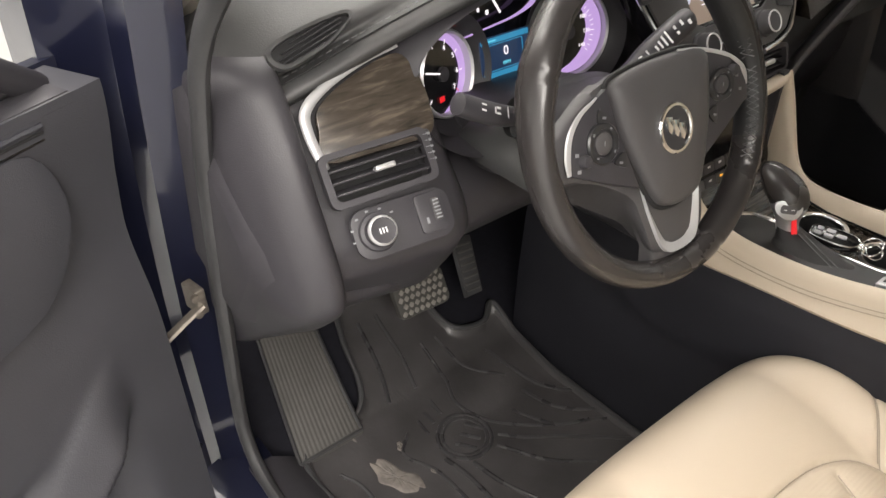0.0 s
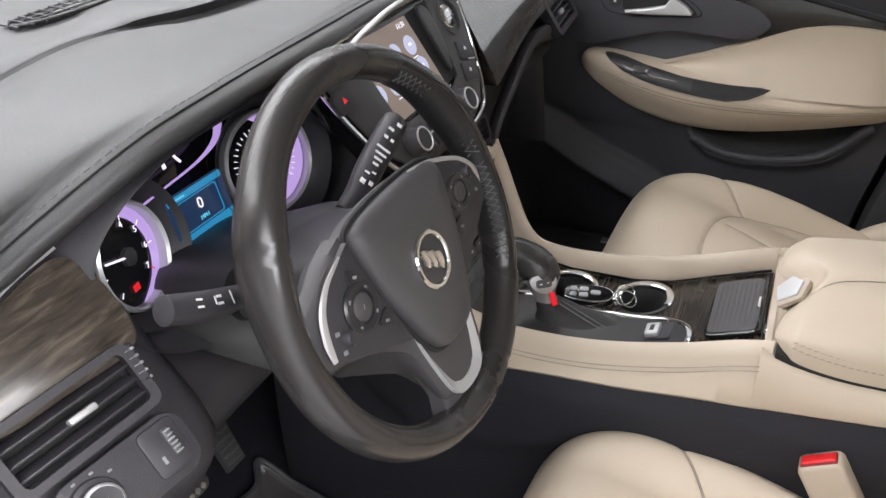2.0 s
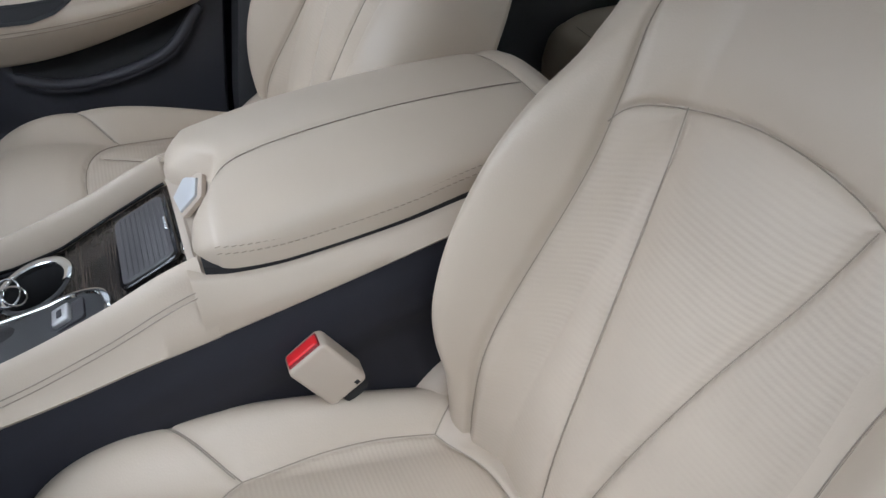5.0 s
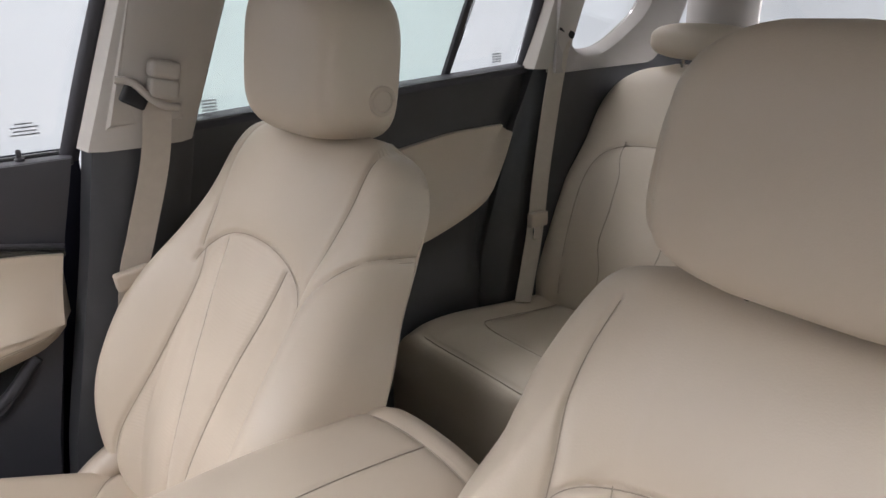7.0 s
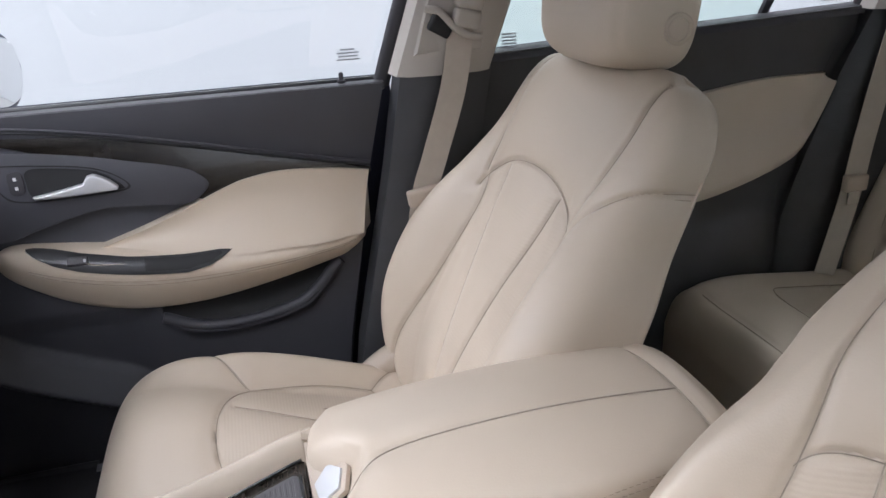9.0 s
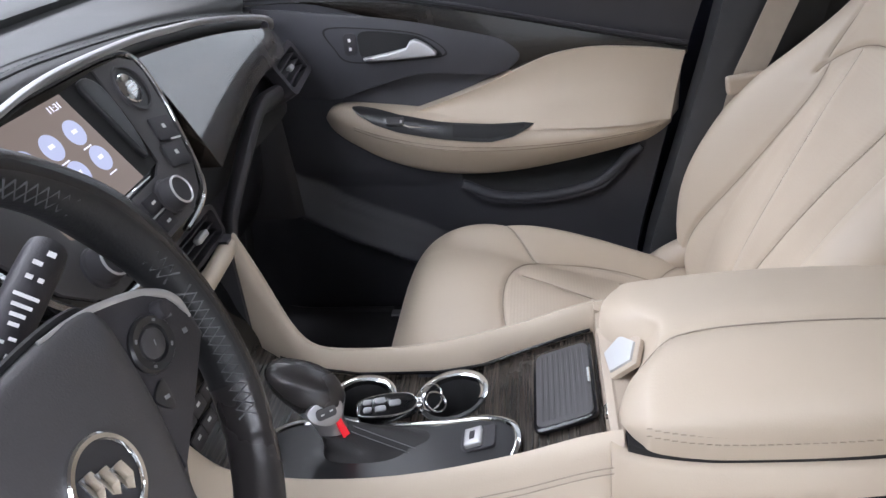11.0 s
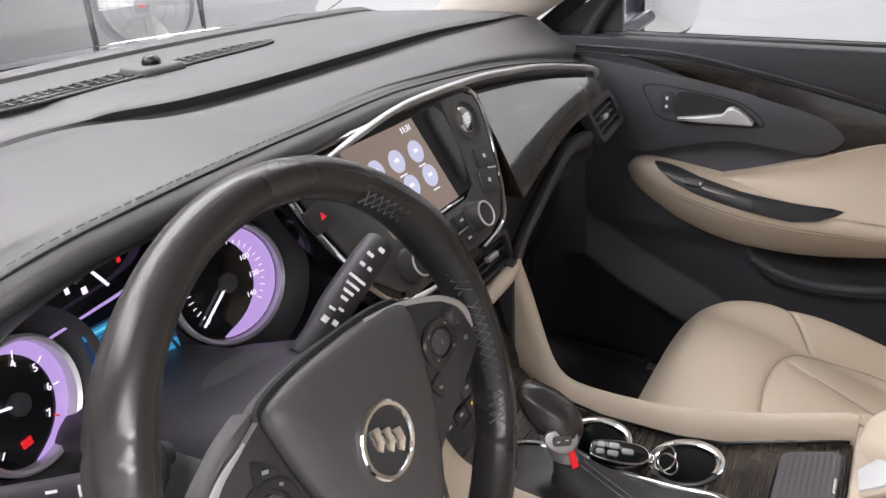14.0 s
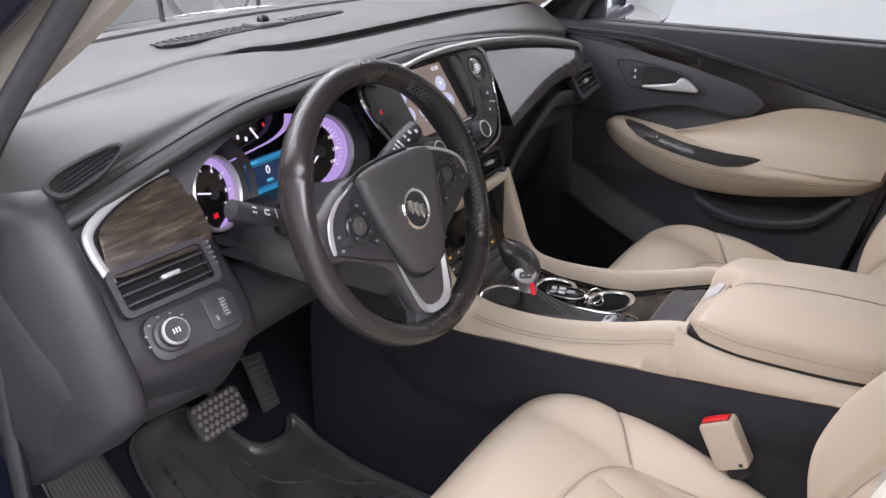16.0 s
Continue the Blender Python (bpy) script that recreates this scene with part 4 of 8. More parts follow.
def left_face():
    rows = []
    for x in np.linspace(-0.76, -0.50, 20):
        e = max(0.0, (-x - 0.70) / 0.06)
        prof = []
        for z in (1.06, 1.0, 0.94, 0.88, 0.85, 0.825, 0.80, 0.77, 0.74, 0.735, 0.76):
            y = 0.2125 + (0.572 * (z - 0.9545) - 0.158 * (x + 0.60)) / 0.805 + 0.010
            if z < 0.86:
                y = 0.2125 + (0.572 * (0.86 - 0.9545) - 0.158 * (x + 0.60)) / 0.805 + 0.010 + 1.1 * (0.86 - z) ** 1.25
            turn = max(0.0, (x + 0.545) / 0.045)
            prof.append((x, y + 0.05 * e ** 2.2 + 0.035 * turn ** 2.0, z))
        prof[-1] = (x, 0.44, 0.80)
        prof.append((x, 0.46, 1.03))
        rows.append(prof)
    sheet("driver_lower_panel", np.array(rows), M_BLACK, dash, "black grained lower panel", True, True, None, 50)
    # end cap that rolls down beside the door opening
    rows = []
    for z in np.linspace(1.062, 0.63, 36):
        t = (1.04 - z) / 0.54
        ya = interp(t, (-0.04, 0, 0.15, 0.38, 0.50, 0.62, 0.80, 1.0), (0.285, 0.250, 0.20, 0.155, 0.195, 0.275, 0.395, 0.47))
        xr = interp(t, (-0.04, 0.2, 0.5, 0.75, 1.0), (-0.672, -0.680, -0.678, -0.690, -0.705))
        curve = spline(np.array([(xr + 0.004, ya + 0.050), (xr - 0.001, ya + 0.022), (xr - 0.012, ya + 0.003), (xr - 0.030, ya + 0.004), (xr - 0.052, ya + 0.024), (-0.748, ya + 0.072), (-0.753, ya + 0.12)]), 26)
        rows.append([(xr + 0.01, 0.54, z)] + [(px, py, z) for px, py in curve] + [(-0.753, 0.54, z)])
    sheet("end_panel", np.array(rows), M_BLACK, dash, "rounded black end panel beside the door", True, True, None, 60)
    # ash panel and silver frame
    wood = [left_local(p) for p in ((-0.548, 0.258, 1.036), (-0.60, 0.262, 1.022), (-0.640, 0.259, 1.003), (-0.650, 0.245, 0.985), (-0.655, 0.228, 0.961), (-0.60, 0.214, 0.962), (-0.540, 0.206, 0.966), (-0.528, 0.225, 0.995), (-0.532, 0.247, 1.024))]
    wood = [tuple(v) for v in spline(np.array(wood), 60, True)]
    mid = np.mean(wood, axis=0)
    wood = [tuple(mid + (np.array(v) - mid) * (1.07, 1.10)) for v in wood]
    slab("ash_panel", wood, 0.010, M_WOOD, LP @ pose(0, 0, 0.002), dash, "dark grained ash veneer panel")
    path = [Vector((*left_local(p), 0.012)) for p in ((-0.536, 0.262, 1.047), (-0.58, 0.268, 1.037), (-0.630, 0.268, 1.020), (-0.659, 0.262, 1.003), (-0.666, 0.245, 0.984), (-0.664, 0.222, 0.952))]
    pts = spline(np.array([tuple(LP @ v) for v in path]), 60)
    wid = interp(np.linspace(0, 1, 60), (0, 0.3, 0.6, 1.0), (0.0024, 0.0042, 0.0062, 0.0055))
    sheet("silver_trim", tube_rings(pts, wid, 10, 0.45, up=tuple(LP.col[2][:3])), M_SILVER, dash, "satin silver sweeping trim strip", True, True)
    # air vent
    vm = LP @ Matrix.Translation((*left_local((-0.610, 0.206, 0.941)), 0.010)) @ pose(0, 0, 0, 0, 0, 3)
    out = round_rect(0.128, 0.060, 0.010)
    inn = round_rect(0.112, 0.046, 0.006)
    vent = ring_slab("air_vent", out, inn, 0.012, M_BLACK, vm, dash, "black air vent with slats")
    slab("vent_throat", round_rect(0.112, 0.046, 0.006), 0.003, M_MATTE, vm @ pose(0, 0, -0.020), vent)
    for k in range(3):
        box("slat", (0.112, 0.003, 0.018), 0.001, vm @ pose(0, -0.013 + 0.013 * k, 0.0, 18, 0, 0), M_BLACK, vent, segs=1)
    box("vent_tab", (0.024, 0.006, 0.012), 0.0025, vm @ pose(0.006, 0.0, 0.009), M_SILVER, vent, "small silver vent tab")
    wm = LP @ Matrix.Translation((*left_local((-0.548, 0.199, 0.949)), 0.014))
    wheel = box("vent_wheel", (0.012, 0.040, 0.012), 0.004, wm, M_BLACK, vent)
    for k in range(5):
        box("wheel_rib", (0.010, 0.003, 0.004), 0.001, wm @ pose(0, -0.014 + 0.007 * k, 0.006), M_GREYPRINT, wheel, segs=1)
    # light switch cluster
    sm = LP @ Matrix.Translation((*left_local((-0.632, 0.172, 0.888)), 0.012)) @ pose(0, 0, 0, 0, 0, 2)
    panel = slab("switch_panel", round_rect(0.118, 0.056, 0.018), 0.006, M_BLACK, sm @ pose(0.026, 0, -0.003), dash, "black switch panel")
    knob = lathe("light_knob", [(0.0215, 0), (0.0215, 0.005), (0.0205, 0.007), (0.0165, 0.008), (0.0155, 0.021), (0.0142, 0.024), (0.0105, 0.0236), (0.0, 0.0232)], M_BLACK, sm @ pose(-0.006, 0, 0.002), panel, "ribbed black light knob", 44)
    lathe("knob_ring", [(0.0160, 0.018), (0.0165, 0.0205), (0.0158, 0.0230), (0.0140, 0.0246), (0.0138, 0.0232)], M_SILVER, sm @ pose(-0.006, 0, 0.002), knob, "satin silver ring", 44)
    for dx in (-0.0035, 0.0, 0.0035):
        box("lamp_mark", (0.0016, 0.006, 0.0006), 0.0002, sm @ pose(-0.006 + dx, 0, 0.0254), M_PRINT, knob, segs=1)
    for a in (40, 70, 100, 130, 160, 190):
        box("mark", (0.0036, 0.0022, 0.0008), 0.0003, sm @ pose(-0.006 + 0.0285 * math.cos(radians(a)), 0.0285 * math.sin(radians(a)) * 0.86, 0.0036), M_GREYPRINT, panel, segs=1)
    dm = slab("dimmer_panel", round_rect(0.034, 0.044, 0.006), 0.004, M_BLACK, sm @ pose(0.060, 0.002, 0.002), panel)
    box("dimmer_wheel", (0.009, 0.026, 0.008), 0.003, sm @ pose(0.066, 0.004, 0.006), M_HUB, dm)
    for k in range(6):
        box("wheel_rib", (0.007, 0.0016, 0.002), 0.0004, sm @ pose(0.066, -0.006 + 0.004 * k, 0.0102), M_GREYPRINT, dm, segs=1)
    box("mark", (0.003, 0.007, 0.0008), 0.0003, sm @ pose(0.053, -0.006, 0.006), M_GREYPRINT, dm, segs=1)
    # knee panel lip and release lever under the face
    tube("panel_edge", spline([(-0.690, 0.205, 0.80), (-0.60, 0.215, 0.775), (-0.52, 0.23, 0.775), (-0.44, 0.25, 0.78)], 24), 0.012, M_BLACK, dash, "black rolled lower edge", up=(0, 0, 1))
    box("bonnet_release", (0.05, 0.02, 0.012), 0.004, pose(-0.60, 0.235, 0.765, 20, 0, -8), M_BLACK, dash, "small black release lever")
    # side demister vent on top
    dv = basis((-0.629, 0.2835, 1.0765), (0.98, 0.02, 0.19), (-0.19, 0.74, 0.64))
    shape = [tuple(p) for p in spline(np.array([(-0.056, -0.004), (-0.050, 0.004), (-0.028, 0.009), (0.012, 0.009), (0.043, 0.006), (0.053, 0.0), (0.044, -0.008), (0.012, -0.020), (-0.024, -0.024), (-0.046, -0.023), (-0.055, -0.014)]), 60, True)]
    small = [(x * 0.91, (y + 0.007) * 0.76 - 0.007) for x, y in shape]
    dem = ring_slab("demister_vent", shape, small, 0.007, M_PAD, dv, dash, "black almond-shaped side vent with slats")
    slab("vent_throat", small, 0.001, M_MATTE, dv @ pose(0, 0, 0.0008), dem, bevel=0)
    for k in range(5):
        box("slat", ((0.056, 0.076, 0.084, 0.080, 0.056)[k], 0.0012, 0.0045), 0.0005, dv @ pose((-0.020, -0.010, -0.004, 0.0, 0.002)[k], -0.0185 + 0.0052 * k, 0.0040, 25, 0, 5), M_BLACK, dem, segs=1)


left_face()


def lower_dash():
    # knee bolster and footwell cover under the column, glove box ahead of the passenger
    rows = []
    for x in np.linspace(-0.50, -0.17, 12):
        rows.append([(x, y, z) for y, z in ((0.33, 0.93), (0.27, 0.90), (0.215, 0.86), (0.20, 0.82), (0.225, 0.78), (0.30, 0.735), (0.42, 0.70), (0.46, 0.80), (0.44, 0.95))])
    sheet("knee_bolster", np.array(rows), M_BLACK, dash, "black knee bolster", True, True, None, 60)
    rows = []
    for x in np.linspace(0.19, 0.735, 14):
        e = max(0.0, (x - 0.60) / 0.135) ** 2
        rows.append([(x, y + 0.05 * e, z) for y, z in ((0.33, 0.95), (0.285, 0.90), (0.275, 0.82), (0.285, 0.74), (0.31, 0.67), (0.36, 0.64), (0.50, 0.62), (0.52, 0.80), (0.45, 0.96))])
    # darker plastic than the rest of the dash: footwell shade put into the colour
    sheet("glove_box", np.array(rows), M_SKIRT, dash, "black glove box door", True, True, None, 60)


lower_dash()


# ---- instrument cluster ----
CP = basis((-0.360, 0.282, 0.992), (1, 0, 0), (0, 0.20, 1))


def cluster():
    root = thing("instrument_cluster", "lit instrument cluster with two lilac-ringed dials", "instruments")
    bezel = [tuple(p) for p in spline(np.array([(-0.175, -0.005), (-0.165, 0.052), (-0.10, 0.088), (0.0, 0.100), (0.12, 0.097), (0.205, 0.072), (0.225, 0.01), (0.20, -0.055), (0.14, -0.072), (-0.02, -0.075), (-0.12, -0.070), (-0.165, -0.045)]), 84, True)]
    slab("cluster_face", bezel, 0.004, M_PIANO, CP @ pose(0, 0, -0.024), root, "gloss black face", bevel=0)
    # smooth hood that runs from the brow down round the dials
    brow = spline(np.array([(-0.532, 0.222, 0.985), (-0.524, 0.232, 1.03), (-0.49, 0.222, 1.068), (-0.43, 0.212, 1.093), (-0.36, 0.206, 1.101), (-0.26, 0.208, 1.102), (-0.17, 0.220, 1.090), (-0.125, 0.228, 1.05), (-0.120, 0.225, 0.98), (-0.15, 0.215, 0.93), (-0.25, 0.20, 0.915), (-0.36, 0.195, 0.91), (-0.46, 0.19, 0.912), (-0.515, 0.203, 0.94)]), 84, True)
    start = int(np.argmin(np.abs(brow[:, 0] + 0.532)))
    brow = np.roll(brow, -start, 0)
    wall_in = np.array([tuple(CP @ Vector((x * 1.02, y * 1.02, -0.022))) for x, y in bezel])
    lip = np.array([tuple(CP @ Vector((x * 1.06, y * 1.06, 0.030))) for x, y in bezel])
    rows = [brow + (0, 0.05, 0), brow + (0, 0.012, 0), brow + (0, 0.002, 0), brow, 0.80 * brow + 0.20 * lip + (0, -0.004, 0), 0.45 * brow + 0.55 * lip, lip, 0.6 * lip + 0.4 * wall_in, wall_in]
    sheet("cluster_hood", np.array(rows), M_BLACK, root, "smooth black hood round the dials", True, False, None, 60)

    def dial(name, cx, cy, r, cup, yaw):
        m = CP @ pose(cx, cy, 0.002, 0, yaw, 0)
        ob = lathe(name, [(r, 0), (r, 0.012), (r - 0.0025, 0.015), (r - 0.005, 0.012), (r - 0.005, 0.001)], M_SILVER, m, root, "dial with thin silver rim", 60)
        if cup:
            lathe("dial_cup", [(r + 0.020, 0.026), (r + 0.012, 0.012), (r + 0.002, 0.004), (r + 0.0015, 0.0)], M_BLACK, m, ob, "black conical dial surround", 60)
        slab("dial_face", circle(r - 0.005, 56), 0.001, M_PIANO, m, ob, bevel=0)
        return ob, m

    tach, tm = dial("tachometer", -0.0985, -0.004, 0.0535, True, 15)
    speed, sm = dial("speedometer", 0.122, -0.003, 0.0615, True, -13)

    def crescent(m, r0, r1, a0, a1, mat, ob, fat):
        n = 40
        outer, inner = [], []
        for k in range(n + 1):
            a = radians(a0 + (a1 - a0) * k / n)
            w = math.sin(math.pi * k / n) ** 0.6 * fat
            outer.append((r1 * math.cos(a), r1 * math.sin(a)))
            inner.append(((r1 - (r1 - r0) * max(0.06, w)) * math.cos(a), (r1 - (r1 - r0) * max(0.06, w)) * math.sin(a)))
        rows = [[tuple(m @ Vector((*p, 0.0022))) for p in outer], [tuple(m @ Vector((*p, 0.0022))) for p in inner]]
        sheet("lit_crescent", np.array(rows), mat, ob, "glowing lilac crescent")

    crescent(tm, 0.0345, 0.0485, 110, -95, M_G_LILAC, tach, 1.0)
    crescent(sm, 0.030, 0.0555, 95, -110, M_G_LILAC, speed, 1.0)
    for k in range(8):
        a = radians(225 - 270 * k / 7)
        mm = tm @ pose(0.031 * math.cos(a), 0.031 * math.sin(a), 0.0025)
        if k >= 4:
            lettering("dial_number", str(k), 0.009, M_G_WHITE, mm, tach)
        box("dial_tick", (0.006, 0.0013, 0.0006), 0.0002, tm @ pose(0.0385 * math.cos(a), 0.0385 * math.sin(a), 0.0025, 0, 0, math.degrees(a)), M_G_WHITE if k < 7 else M_G_RED, tach, segs=1)
    for k in range(29):
        a = radians(225 - 270 * k / 28)
        box("dial_tick", (0.004 if k % 2 else 0.006, 0.0009, 0.0006), 0.0002, sm @ pose(0.0405 * math.cos(a), 0.0405 * math.sin(a), 0.0025, 0, 0, math.degrees(a)), M_G_WHITE, speed, segs=1)
    for k, txt in ((5, "100"), (6, "120"), (7, "140")):
        a = radians(225 - 270 * k / 7)
        lettering("dial_number", txt, 0.0075, M_G_WHITE, sm @ pose(0.031 * math.cos(a), 0.031 * math.sin(a), 0.0025), speed)
    tube("needle", [tuple(tm @ Vector((0.004, -0.001, 0.006))), tuple(tm @ Vector((-0.034, 0.010, 0.006)))], 0.0012, M_G_WHITE, tach, segs=6)
    lathe("needle_hub", [(0.009, 0.002), (0.009, 0.007), (0.0, 0.008)], M_BLACK, tm, tach, "", 24)
    tube("needle", [tuple(sm @ Vector((0.002, 0.002, 0.006))), tuple(sm @ Vector((-0.037, -0.031, 0.006)))], 0.0014, M_G_WHITE, speed, segs=6)
    lathe("needle_hub", [(0.010, 0.002), (0.010, 0.007), (0.0, 0.008)], M_BLACK, sm, speed, "", 24)
    box("warning_lamp", (0.010, 0.007, 0.001), 0.0004, tm @ pose(-0.006, -0.030, 0.003), M_G_RED, tach, "lit red warning lamp", segs=1)
    # display between the dials
    dmx = CP @ pose(0.010, -0.010, 0.0)
    disp = slab("trip_display", round_rect(0.084, 0.062, 0.003), 0.002, M_G_NAVY, dmx, root, "blue lit trip display", bevel=0)
    slab("display_band", round_rect(0.082, 0.015, 0.002), 0.0008, M_G_BLUE, dmx @ pose(0, -0.022, 0.002), disp, bevel=0)
    slab("display_band", round_rect(0.082, 0.007, 0.002), 0.0008, M_G_BLUE, dmx @ pose(0, 0.026, 0.002), disp, bevel=0)
    ring_slab("display_box", round_rect(0.060, 0.034, 0.003), round_rect(0.058, 0.032, 0.003), 0.0008, M_G_BLUE, dmx @ pose(0.0, 0.004, 0.002), disp)
    lettering("display_text", "0", 0.017, M_G_WHITE, dmx @ pose(0, 0.009, 0.003), disp)
    lettering("display_text", "MPH", 0.0065, M_G_CYAN, dmx @ pose(0, -0.006, 0.003), disp)
    box("display_bar", (0.018, 0.003, 0.0006), 0.0002, dmx @ pose(0.026, -0.0265, 0.003), M_G_CYAN, disp, segs=1)
    box("display_bar", (0.012, 0.003, 0.0006), 0.0002, dmx @ pose(-0.030, -0.0265, 0.003), M_G_CYAN, disp, segs=1)
    box("display_bar", (0.020, 0.002, 0.0006), 0.0002, dmx @ pose(-0.026, 0.026, 0.003), M_G_CYAN, disp, segs=1)
    # fuel and temperature scale above
    arc = [tuple(CP @ Vector((x, y, 0.001))) for x, y in spline(np.array([(-0.062, 0.030), (-0.02, 0.034), (0.03, 0.040), (0.060, 0.052), (0.070, 0.070)]), 30)]
    low = [tuple(CP @ Vector((x, y, 0.001))) for x, y in spline(np.array([(-0.062, 0.0275), (-0.02, 0.0315), (0.03, 0.0365), (0.066, 0.046), (0.086, 0.066)]), 30)]
    sheet("lit_sweep", np.array([arc, low]), M_G_LILAC, root, "glowing lilac sweep under the small gauges")
    for gx, a in ((-0.050, 135), (0.006, 120)):
        tube("needle", [tuple(CP @ Vector((gx, 0.048, 0.003))), tuple(CP @ Vector((gx + 0.020 * math.cos(radians(a)), 0.048 + 0.020 * math.sin(radians(a)), 0.003)))], 0.0016, M_G_WHITE, root, segs=6)
    for gx, gy, w, mt in ((-0.066, 0.050, 0.004, M_G_RED), (-0.028, 0.058, 0.004, M_G_WHITE), (-0.014, 0.052, 0.005, M_G_WHITE), (0.024, 0.064, 0.004, M_G_RED)):
        box("gauge_mark", (w, 0.006, 0.0006), 0.0002, CP @ pose(gx, gy, 0.001), mt, root, segs=1)


cluster()


# ---- steering wheel ----
WC, WT = Vector((-0.364, 0.028, 0.998)), radians(22.0)
WM = basis(WC, (1, 0, 0), (0, math.sin(WT), math.cos(WT)))


def wpt(x, y, z):
    return tuple(WM @ Vector((x, y, z)))


def steering_wheel():
    root = thing("steering_wheel", "black leather steering wheel with silver spoke accents", "steering wheel")
    n = 220
    a = np.linspace(0, 2 * np.pi, n, endpoint=False)
    b = np.linspace(0, 2 * np.pi, 20, endpoint=False)
    pts = []
    for t in a:
        deg = math.degrees(t) % 360
        fat = 1.0 + 0.16 * math.exp(-((deg - 28) / 14) ** 2) + 0.16 * math.exp(-((deg - 152) / 14) ** 2)
        r = 0.0158 * fat
        for s in (58, 152, 254, 288, 322):
            d = abs((deg - s + 180) % 360 - 180)
            r -= 0.0014 * math.exp(-(d / 0.7) ** 2)
        row = []
        for v in b:
            rr = 0.1722 + r * math.cos(v) * 0.98
            row.append(wpt(rr * math.cos(t), rr * math.sin(t), 1.28 * r * math.sin(v)))
        pts.append(row)
    pts.append(pts[0])
    pick = np.zeros((n, 20), int)
    for i, t in enumerate(np.degrees(a)):
        if t < 58 or t > 334:
            pick[i, 6:15] = 1
    sheet("rim", np.array(pts), [M_WHEEL, M_PERF], root, "worn glossy black leather rim", True, False, pick, 80)
    # crossed laces along the inner side of the rim
    for a0, a1 in ((8, 58), (326, 364)):
        for ph0 in (0, 1):
            line = []
            for i, v in enumerate(np.linspace(a0, a1, int((a1 - a0) / 2.6) + 1)):
                zz = 0.0165 if (i + ph0) % 2 else 0.0045
                rr = 0.1722 - 0.0158 * 0.98 * math.sqrt(max(0.0, 1 - (zz / (1.28 * 0.0158)) ** 2)) - 0.0007
                line.append(wpt(rr * math.cos(radians(v)), rr * math.sin(radians(v)), zz + 0.0006))
            tube("rim_lace", line, 0.0009, M_LACE, root, "grey crossed lacing", 4)

    # airbag cover: a shield with a proud rounded edge
    half = [(0.0, 0.0610), (0.034, 0.0600), (0.062, 0.0565), (0.0755, 0.0490), (0.0745, 0.028), (0.066, -0.012), (0.051, -0.052), (0.038, -0.080), (0.024, -0.093), (0.0, -0.097)]
    ho = spline(np.array(half + [(-x, y) for x, y in half[-2:0:-1]]), 84, True)
    cen = np.array([-0.002, -0.010])
    rows = []
    for s, z in ((0.97, -0.012), (1.0, 0.010), (0.99, 0.0165), (0.955, 0.0205), (0.86, 0.0240), (0.62, 0.0275), (0.30, 0.0288), (0.03, 0.029)):
        rows.append([wpt(*(cen + (np.array(p) - cen) * s), z) for p in ho])
    sheet("airbag_hub", np.array(rows), M_HUB, root, "satin black airbag cover", True, True, None, 70)
    gap = [wpt(*(cen + (np.array(p) - cen) * 1.022), 0.0075) for p in ho]
    tube("hub_gap", gap + gap[:1], 0.0030, M_MATTE, root, "dark gap round the airbag cover", 6)
    # rear shell: runs from the side spokes down to the foot spoke
    front = [(0.0, 0.052), (0.070, 0.050), (0.118, 0.036), (0.148, 0.004), (0.144, -0.024), (0.100, -0.046), (0.062, -0.074), (0.052, -0.105), (0.040, -0.142), (0.0, -0.150)]
    rear = [(0.0, 0.030), (0.055, 0.034), (0.088, 0.022), (0.108, -0.010), (0.102, -0.060), (0.082, -0.078), (0.054, -0.098), (0.028, -0.118), (0.012, -0.140), (0.0, -0.142)]
    both = lambda h: spline(np.array(h + [(-x, y) for x, y in h[-2:0:-1]]), 80, True)
    f, g = both(front), both(rear)
    rows = [[wpt(x * s, y * s, z) for x, y in q] for q, s, z in ((f, 0.90, 0.004), (f, 0.985, 0.004), (f, 1.0, 0.0), (0.72 * f + 0.28 * g, 1.0, -0.016), (0.30 * f + 0.70 * g, 1.0, -0.036), (g, 1.0, -0.052), (g, 0.8, -0.060))]
    sheet("hub_shell", np.array(rows), M_HUB, root, "black rear shell of the wheel", True, True, None, 70)

    # side spokes with button pads
    for sx in (-1, 1):
        def ms(x, y, z):
            return wpt(sx * x, y, z)
        top = spline(np.array([(0.076, 0.054), (0.100, 0.046), (0.130, 0.030), (0.160, 0.018)]), 20)
        bot = spline(np.array([(0.044, -0.070), (0.086, -0.050), (0.125, -0.034), (0.160, -0.028)]), 20)
        rows = []
        for (x0, y0), (x1, y1) in zip(top, bot):
            e = (x0 - 0.076) / 0.084
            zf = 0.009 - 0.004 * e
            rows.append([ms(x0, y0, -0.014), ms(x0, y0, zf - 0.006), ms(0.9 * x0 + 0.1 * x1, 0.9 * y0 + 0.1 * y1, zf), ms(0.5 * (x0 + x1), 0.5 * (y0 + y1), zf + 0.001), ms(0.1 * x0 + 0.9 * x1, 0.1 * y0 + 0.9 * y1, zf), ms(x1, y1, zf - 0.006), ms(x1, y1, -0.014)])
        spoke = sheet("side_spoke", np.array(rows), M_HUB, root, "black side spoke with buttons", True, True, None, 60)
        pad_line = [(0.080, 0.050), (0.096, 0.0435), (0.122, 0.0315), (0.138, 0.018), (0.1455, -0.002), (0.146, -0.019), (0.100, -0.042), (0.056, -0.062), (0.064, -0.030), (0.074, 0.010)]
        pad_xy = [(sx * x, y) for x, y in pad_line]
